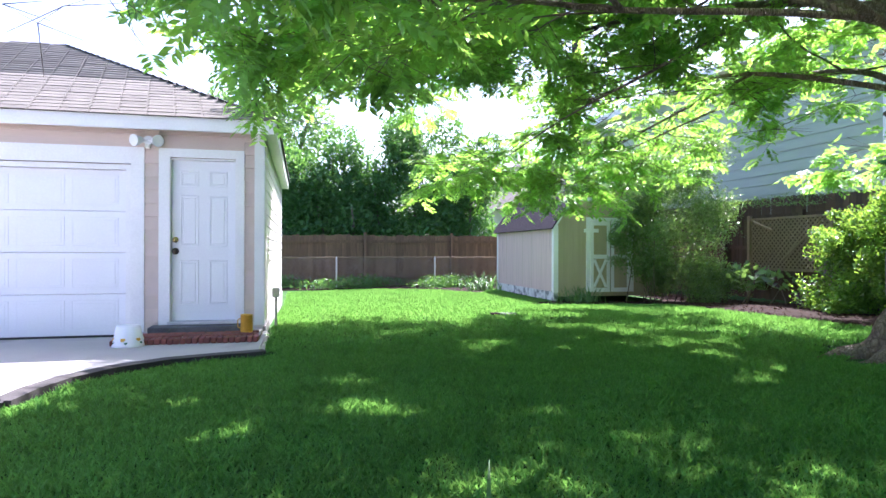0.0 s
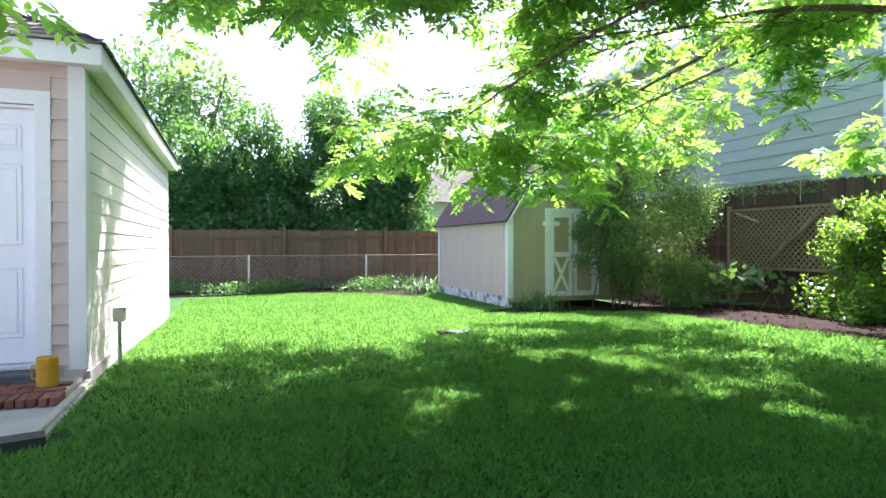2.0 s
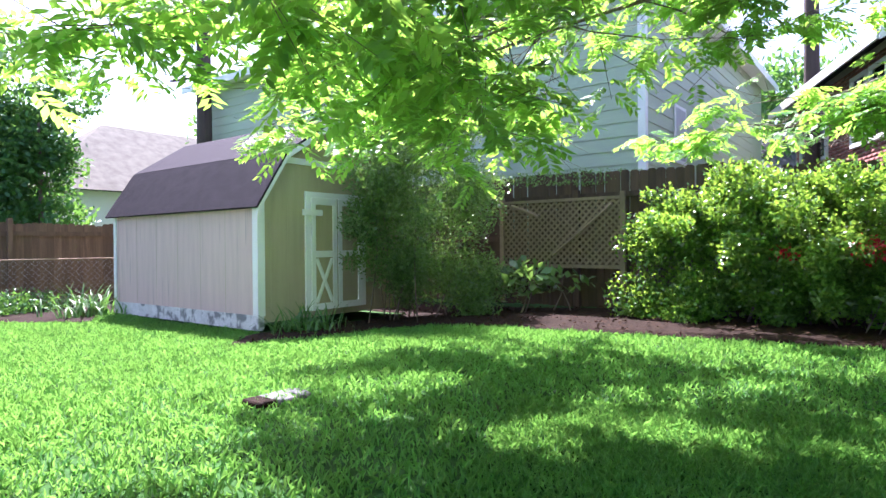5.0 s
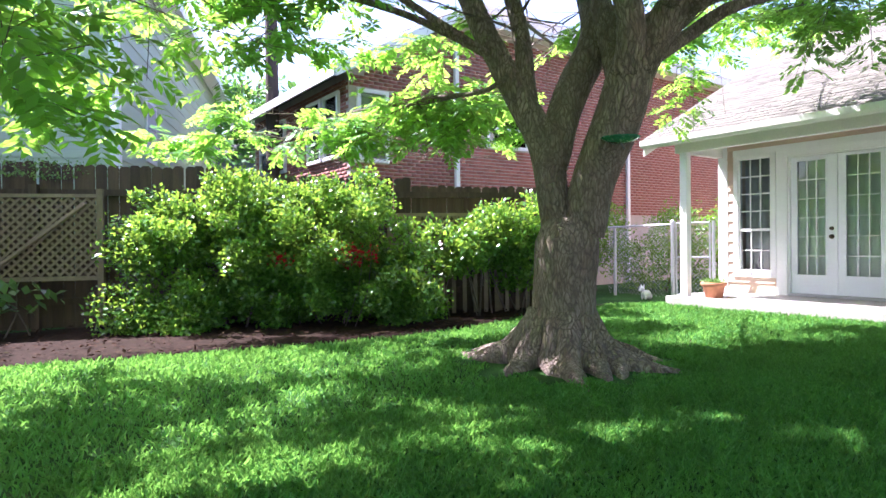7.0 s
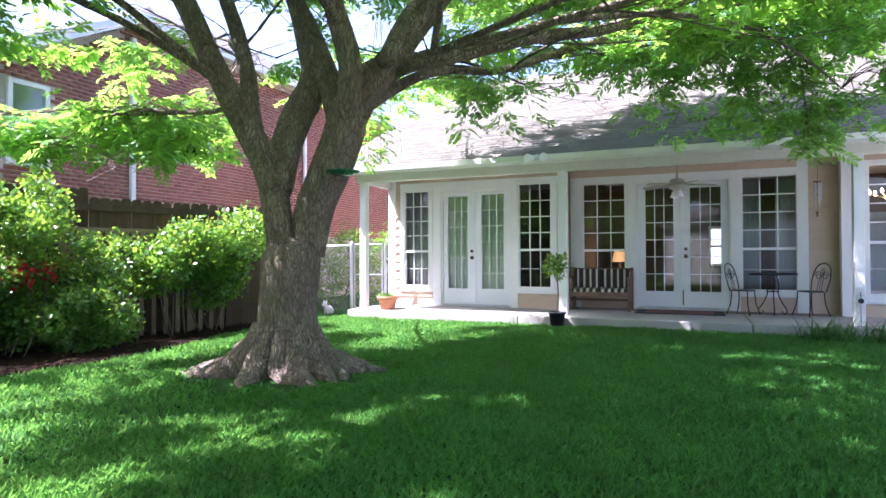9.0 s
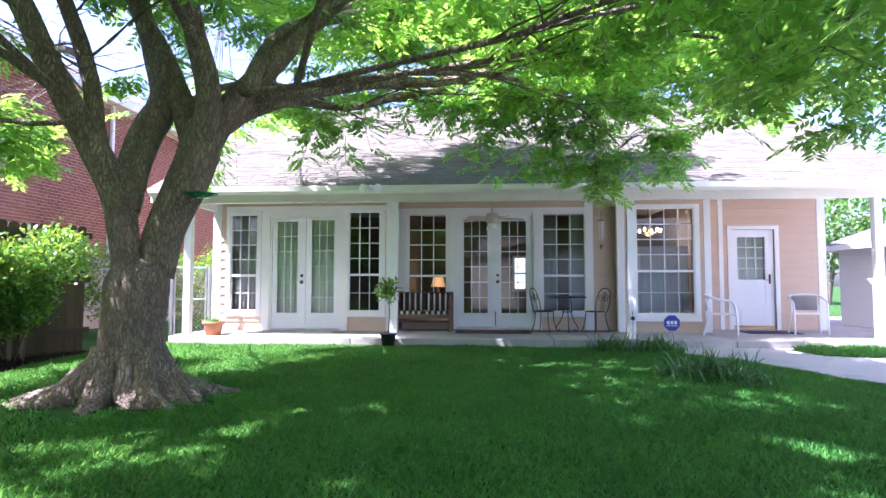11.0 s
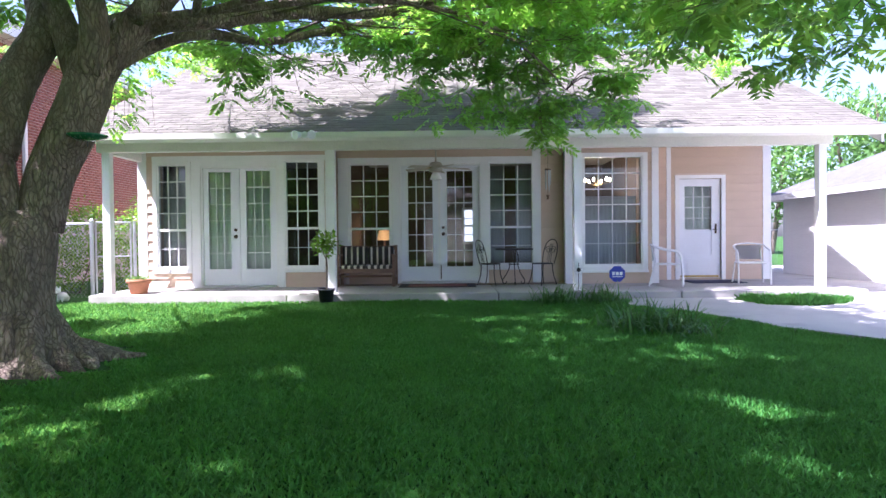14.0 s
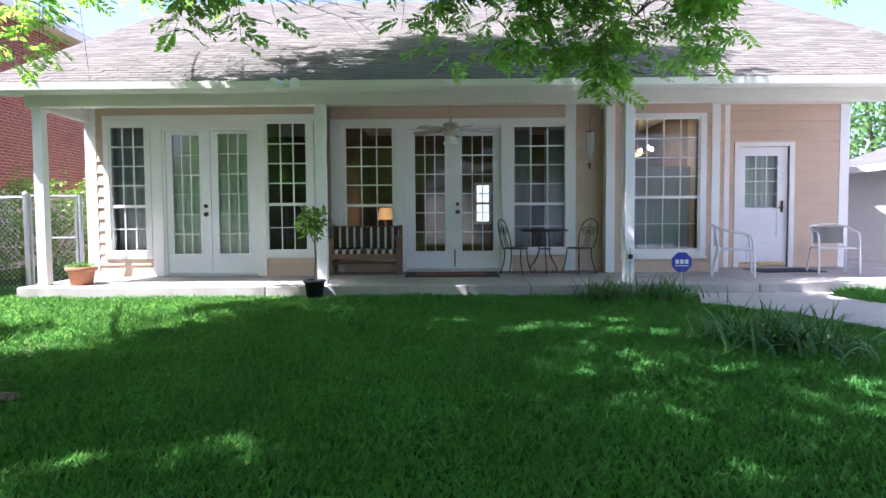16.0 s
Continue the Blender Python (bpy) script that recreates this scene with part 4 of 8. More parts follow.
part("door_frame", boxes((-1.42, c0 + 0.004, 0.2, -1.515, c0 + 0.035, 1.99), (-2.575, c0 + 0.004, 0.2, -2.67, c0 + 0.035, 1.99), (-1.5155, c0 + 0.004, 1.905, -2.5745, c0 + 0.035, 1.99)), WHITE, shed)
part("latch_board", boxes((-1.34, c0 + 0.052, 1.63, -1.72, c0 + 0.07, 1.72)), WHITE, shed)

# ---- fences ----
def plank_mesh(name, w, h, t, material, ear=0.03):
    """A dog-eared fence plank standing on z = 0."""
    o = [(-w / 2, 0), (w / 2, 0), (w / 2, h - ear), (w / 2 - ear, h), (-w / 2 + ear, h), (-w / 2, h - ear)]
    v = [(x, 0, z) for x, z in o] + [(x, t, z) for x, z in o]
    f = [tuple(range(6)), tuple(range(11, 5, -1))] + [((i + 1) % 6, i, i + 6, (i + 1) % 6 + 6) for i in range(6)]
    me = bpy.data.meshes.new(name)
    me.from_pydata(v, [], f)
    me.materials.append(material)
    return me


rnd = random.Random(3)
back_fence = thing("fence_back", LOT @ pose(0, -23.0, -0.2), "tall weathered brown cedar plank fence at the back", "fence", kind="structure")
pl = [plank_mesh("plank", 0.143, h, 0.018, FENCE) for h in (1.74, 1.76, 1.78)]
for i in range(140):
    piece("plank", rnd.choice(pl), back_fence, Matrix.Translation((-6.0 + i * 0.1385, 0.003 * (i % 3), rnd.uniform(-0.015, 0.01))) @ Matrix.Rotation(radians(rnd.uniform(-0.15, 0.15)), 4, "Y"))
for i in range(7):
    part("fence_post", boxes((-5.9 + i * 3.0, 0.03, -0.1, -5.81 + i * 3.0, 0.12, 1.85)), FENCE, back_fence)
for z in (0.3, 1.5):
    part("rail", boxes((-6.1, 0.022, z, 13.4, 0.06, z + 0.09)), FENCE, back_fence)

side_fence = thing("fence_side", LOT @ pose(-5.1, 0, 0, 0, 0, 90), "weathered cedar plank fence along the side bed, coloured dark for shade", "fence", kind="structure")
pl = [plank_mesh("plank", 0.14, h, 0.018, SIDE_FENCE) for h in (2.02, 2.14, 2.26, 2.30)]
for i in range(125):
    b = -23.0 + i * 0.144
    h = 3 if b < -13 else 2 if b < -10.5 else 1 if b < -8 else 0
    piece("plank", pl[h], side_fence, Matrix.Translation((b, 0.002 * (i % 3), -0.03 + rnd.uniform(-0.015, 0.015))) @ Matrix.Rotation(radians(rnd.uniform(-0.6, 0.6)), 4, "Y"))
for z in (0.3, 1.1, 1.8):
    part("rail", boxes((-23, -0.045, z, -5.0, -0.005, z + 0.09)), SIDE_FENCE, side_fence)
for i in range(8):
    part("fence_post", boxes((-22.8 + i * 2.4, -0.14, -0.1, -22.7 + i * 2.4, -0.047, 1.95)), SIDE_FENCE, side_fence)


def lattice(name, m, w, h, step, label):
    """Two layers of crossing laths in a frame; x along it, z up."""
    lat = thing(name, m, label, "lattice", group="lattice panels")
    for lay, s in ((0, 1), (1, -1)):
        c = -h
        while c < w + h:
            # a lath from (c, 0) rising at 45 degrees, cut by the panel
            u0, z0, u1, z1 = c, 0.0, c + h, h
            if s < 0:
                u0, u1 = c + h, c
            pts = []
            for t in np.linspace(0, 1, 41):
                u = u0 + (u1 - u0) * t
                if 0 <= u <= w:
                    pts.append((u, h * t))
            if len(pts) > 2:
                (ua, za), (ub, zb) = pts[0], pts[-1]
                d = Vector((ub - ua, 0, zb - za))
                me = bpy.data.meshes.get("lath" + str(lay))
                if me is None:
                    bm = bmesh.new()
                    box(bm, 0, -0.004, -0.017, 1, 0.004, 0.017)
                    me = bpy.data.meshes.new("lath" + str(lay))
                    bm.to_mesh(me)
                    bm.free()
                    me.materials.append(LATTICE)
                piece("lath", me, lat, Matrix.Translation((ua, lay * 0.009, za)) @ Matrix.Rotation(-math.atan2(d.z, d.x), 4, "Y") @ Matrix.Diagonal((d.length, 1, 1, 1)))
            c += step
    part("lattice_frame", boxes((-0.05, -0.025, -0.06, w + 0.05, 0.03, -0.001), (-0.05, -0.025, h + 0.001, w + 0.05, 0.03, h + 0.05)), LATTICE, lat)
    part("lattice_post", boxes((-0.06, -0.03, -m.translation.z, 0.02, 0.035, h + 0.12)), LATTICE, lat)
    part("lattice_post", boxes((w - 0.02, -0.03, -m.translation.z, w + 0.06, 0.035, h + 0.12)), LATTICE, lat)
    return lat


lattice("lattice_panel", LOT @ pose(-4.88, -14.52, 0.70, 0, 0, 90), 2.2, 1.06, 0.115, "bare wooden lattice panel on posts before the side fence")
lattice("lattice_panel", LOT @ pose(-4.88, -8.3, 1.08, 0, 0, 90), 1.7, 0.42, 0.115, "low strip of bare wooden lattice against the side fence")
bm = bmesh.new()
rod(bm, lot(-4.80, -14.3, 1.72), lot(-4.80, -13.75, 1.52), 0.03, n=6)
rod(bm, lot(-4.80, -13.5, 0.85), lot(-4.80, -12.45, 1.68), 0.03, n=6)
tagged(part("loose_branch", bm, LATTICE), "bare grey sticks leaning on the lattice", "stick")
wicket = thing("picket_row", LOT @ pose(-4.7, -7.55, 0, 0, 0, 90), "short pale wooden pickets standing in the bed", "picket fence")
pk = plank_mesh("picket", 0.06, 0.72, 0.015, LATTICE, 0.02)
for i in range(9):
    piece("picket", pk, wicket, pose(i * 0.17, 0, -0.02 + 0.03 * math.sin(i * 2.1)))

# wire fence at the back
wire_fence = thing("wire_fence", LOT @ pose(0, -22.25, -0.2), "rusty low chain-link fence before the plank fence", "wire fence")
for i in range(6):
    part("post", rods(((-2.35 + i * 3.24, 0, -0.05), (-2.35 + i * 3.24, 0, 1.04), 0.028)), GALV, wire_fence)
part("top_rail", rods(((-2.5, 0, 1.02), (13.5, 0, 1.02), 0.016)), LATTICE, wire_fence)


def mesh_wires(parent, w, z0, z1, step, r, material):
    """Chain-link netting as crossing three-sided wires."""
    vs, fs = [], []
    h = z1 - z0
    for s in (1, -1):
        c = -h
        while c < w:
            a0, b0 = (c, z0), (c + h, z1)
            if s < 0:
                a0, b0 = (c + h, z0), (c, z1)
            (ua, za), (ub, zb) = a0, b0
            for lim in (0.0, w):
                if (ua - lim) * (ub - lim) < 0:
                    zi = za + (zb - za) * (lim - ua) / (ub - ua)
                    if (lim == 0.0) == (ua < lim):
                        ua, za = lim, zi
                    else:
                        ub, zb = lim, zi
            if 0 <= ua <= w and 0 <= ub <= w:
                k = len(vs)
                for u, z in ((ua, za), (ub, zb)):
                    vs += [(u, -r + s * r, z), (u, r + s * r, z - r), (u, r + s * r, z + r)]
                fs += [(k, k + 1, k + 4, k + 3), (k + 1, k + 2, k + 5, k + 4), (k + 2, k, k + 3, k + 5)]
            c += step
    ob = new("netting", fast_mesh("netting", vs, fs, material))
    ob.parent = parent
    ob["kind"] = "stuff"
    return ob


mesh_wires(wire_fence, 13.0, 0.05, 1.0, 0.12, 0.0018, GALV).location = (-2.35, 0, 0)

# chain-link gate and fence beside the porch
gate = thing("chain_link_gate", pose(-6.35, -0.66, 0), "galvanised chain-link gate beside the porch", "gate")
part("gate_post", rods(((0, 0, -0.05), (0, 0, 1.43), 0.035), ((0, 0, 1.43), (0, 0, 1.47), 0.042, 0.01), n=12), GALV, gate)
part("gate_post", rods(((0.62, 0.3, -0.05), (0.62, 0.3, 1.43), 0.028), n=12), GALV, gate)
part("gate_frame", rods(((0.06, 0.02, 0.1), (0.06, 0.02, 1.40), 0.018), ((0.56, 0.28, 0.1), (0.56, 0.28, 1.40), 0.018), ((0.06, 0.02, 1.40), (0.56, 0.28, 1.40), 0.018), ((0.06, 0.02, 0.1), (0.56, 0.28, 0.1), 0.018), ((0.06, 0.02, 0.78), (0.56, 0.28, 0.78), 0.014)), GALV, gate)
nw = mesh_wires(gate, 0.56, 0.1, 1.4, 0.075, 0.0022, GALV)
nw.matrix_basis = pose(0.06, 0.02, 0, 0, 0, math.degrees(math.atan2(0.26, 0.5)))
link = thing("chain_link_fence", pose(-7.75, -0.75, 0), "galvanised chain-link fence panel beside the gate", "wire fence")
part("post", rods(((0.15, 0.02, -0.05), (0.15, 0.02, 1.38), 0.03), n=12), GALV, link)
part("top_rail", rods(((0.0, 0, 1.36), (1.36, 0.08, 1.38), 0.02)), GALV, link)
mesh_wires(link, 1.36, 0.05, 1.36, 0.075, 0.0022, GALV)


# ---- leaves ----
def leaf_quads(c, d, n, ln, wd):
    """Folded leaves: centre, direction, normal, length and width arrays; two triangles each."""
    s = np.cross(d, n)
    s /= np.linalg.norm(s, axis=1, keepdims=True) + 1e-9
    ln, wd = np.asarray(ln)[:, None], np.asarray(wd)[:, None]
    v = np.stack([c - d * ln * 0.5, c + s * wd * 0.5 + n * wd * 0.12, c + d * ln * 0.5, c - s * wd * 0.5 + n * wd * 0.12], 1).reshape(-1, 3)
    i = np.arange(len(c))[:, None] * 4
    f = np.concatenate([i + np.array([[0, 1, 2]]), i + np.array([[0, 2, 3]])])
    return v, f


def unit(v):
    return v / (np.linalg.norm(v, axis=-1, keepdims=True) + 1e-9)


def pinnate(p, d, length, rg, pairs=7, lw=(0.085, 0.032)):
    """Compound leaves: along each stalk pairs of leaflets; p, d are arrays."""
    k = len(p)
    up = np.tile([0.0, 0.0, 1.0], (k, 1)) + rg.normal(0, 0.35, (k, 3))
    side = unit(np.cross(d, up))
    nrm = unit(np.cross(side, d))
    cs, ds, ns, ls, ws = [], [], [], [], []
    for j in range(pairs):
        s = 0.22 + 0.78 * j / (pairs - 1)
        droop = -0.12 * s * s
        base = p + d * (length * s)[:, None] + np.array([0, 0, 1.0]) * (droop * length)[:, None]
        size = (0.75 + 0.5 * math.sin(math.pi * (0.2 + 0.7 * j / pairs))) * rg.uniform(0.8, 1.2, k)
        for sg in (1, -1):
            dd = unit(d * 0.55 + side * sg * 0.85 + np.array([0, 0, -0.22]) + rg.normal(0, 0.12, (k, 3)))
            cs.append(base + dd * (lw[0] * 0.5 * size)[:, None])
            ds.append(dd)
            ns.append(unit(nrm + rg.normal(0, 0.2, (k, 3))))
            ls.append(lw[0] * size)
            ws.append(lw[1] * size)
    return leaf_quads(np.concatenate(cs), np.concatenate(ds), np.concatenate(ns), np.concatenate(ls), np.concatenate(ws))


# ---- the big shade tree ----
tree = thing("shade_tree", pose(0, 0, 0), "large spreading shade tree with forked trunk, exposed roots and feathery leaves", "tree")
TX, TY = -3.55, -6.45
bm = bmesh.new()
pts, rad = curve_pts([(TX - 0.03, TY, -0.1), (TX, TY, 0.12), (TX, TY, 0.35), (TX + 0.02, TY, 0.8), (TX + 0.03, TY, 1.1), (TX + 0.02, TY, 1.3)], [0.40, 0.34, 0.295, 0.275, 0.28, 0.2], 0.09)
tube(bm, pts, rad, 22, 0.16)
for k in range(15):
    a = 2 * math.pi * k / 15 + rnd.uniform(-0.22, 0.22)
    L = rnd.uniform(0.4, 1.05)
    bend = rnd.uniform(-0.9, 0.9)
    rp = [(TX + math.cos(a) * 0.16, TY + math.sin(a) * 0.16, 0.42)]
    for s in (0.25, 0.5, 0.75, 1.0):
        aa = a + bend * s * s
        rp.append((TX + math.cos(aa) * (0.22 + L * s), TY + math.sin(aa) * (0.22 + L * s), 0.20 * (1 - s) ** 2 - 0.01 - 0.03 * s))
    p2, r2 = curve_pts(rp, [0.15, 0.125, 0.09, 0.06, 0.025], 0.07)
    tube(bm, p2, r2, 10, 0.55, k)
part("trunk", bm, BARK, tree, "grey-brown fissured trunk with spreading roots", True)

MAIN_LIMBS = [
    ([(-3.6, -6.48, 1.14), (-3.63, -6.51, 1.49), (-3.69, -6.48, 1.78), (-3.78, -6.48, 2.04), (-3.91, -6.57, 2.34), (-4.08, -6.68, 2.73), (-4.24, -6.79, 3.11), (-4.4, -6.89, 3.55), (-4.51, -7.08, 3.93), (-4.61, -7.27, 4.35), (-4.74, -7.48, 4.84)], [0.137, 0.139, 0.145, 0.151, 0.141, 0.124, 0.116, 0.108, 0.097, 0.068, 0.035]),
    ([(-3.89, -6.55, 2.32), (-3.95, -6.53, 2.64), (-4.0, -6.51, 2.95), (-4.15, -6.49, 3.41), (-4.34, -6.49, 3.88), (-4.5, -6.48, 4.34), (-4.72, -6.51, 5.05)], [0.102, 0.092, 0.084, 0.08, 0.077, 0.069, 0.037]),
    ([(-3.64, -6.51, 1.77), (-3.65, -6.34, 2.26), (-3.64, -6.15, 2.63), (-3.57, -5.98, 3.03), (-3.78, -5.88, 3.63), (-4.03, -5.81, 4.28), (-4.34, -5.65, 5.15)], [0.146, 0.157, 0.156, 0.147, 0.114, 0.1, 0.046]),
    ([(-3.4, -6.35, 1.14), (-3.36, -6.32, 1.5), (-3.27, -6.27, 1.79), (-3.18, -6.2, 2.11), (-3.1, -6.15, 2.39), (-3.06, -6.12, 2.62)], [0.174, 0.192, 0.198, 0.212, 0.213, 0.197]),
    ([(-3.03, -6.22, 2.51), (-2.96, -6.24, 2.86), (-2.97, -6.3, 3.17), (-3.0, -6.45, 3.47), (-3.01, -6.63, 3.85), (-2.97, -6.91, 4.32)], [0.129, 0.124, 0.116, 0.104, 0.089, 0.041]),
    ([(-3.02, -6.1, 2.57), (-2.85, -6.05, 2.85), (-2.64, -5.96, 3.13), (-2.37, -5.91, 3.46), (-2.06, -5.82, 3.83), (-1.77, -5.75, 4.14), (-1.29, -5.67, 4.65)], [0.161, 0.15, 0.136, 0.122, 0.103, 0.088, 0.045]),
    ([(-2.57, -6.28, 2.97), (-2.5, -5.99, 3.44), (-2.37, -5.67, 3.85), (-2.03, -5.08, 4.24), (-1.53, -4.51, 4.58), (-1.1, -3.99, 5.08)], [0.08, 0.082, 0.077, 0.076, 0.074, 0.036]),
    ([(-3.18, -6.09, 2.46), (-3.3, -6.04, 2.81), (-3.41, -6.0, 3.08), (-3.65, -5.92, 3.54), (-4.0, -5.79, 4.08), (-4.34, -5.65, 4.87)], [0.133, 0.13, 0.12, 0.106, 0.099, 0.053]),
    ([(-2.89, -6.13, 2.68), (-2.73, -5.9, 2.98), (-2.44, -5.96, 3.04), (-2.05, -5.82, 3.11), (-1.33, -5.46, 3.31), (-0.63, -5.12, 3.43), (0.04, -4.79, 3.71), (0.36, -4.82, 3.87), (0.91, -4.69, 3.96), (1.47, -4.56, 3.99), (2.16, -4.34, 4.17)], [0.101, 0.088, 0.081, 0.072, 0.065, 0.058, 0.054, 0.047, 0.042, 0.039, 0.026]),
    ([(-2.87, -6.0, 2.68), (-2.84, -5.5, 2.97), (-2.59, -5.45, 3.08), (-2.41, -4.98, 3.27), (-1.88, -4.86, 3.22), (-1.37, -4.64, 3.39), (-0.7, -4.44, 3.59), (-0.09, -4.16, 3.92), (0.4, -3.83, 4.11), (0.76, -3.59, 3.82), (1.18, -3.31, 3.8)], [0.066, 0.065, 0.058, 0.055, 0.047, 0.045, 0.039, 0.037, 0.035, 0.031, 0.02]),
    ([(-3.83, -6.87, 2.58), (-4.12, -6.83, 2.54), (-4.48, -6.83, 2.56), (-4.8, -6.92, 2.59), (-5.12, -7.01, 2.6), (-5.47, -7.12, 2.48)], [0.026, 0.024, 0.022, 0.019, 0.016, 0.01]),
]
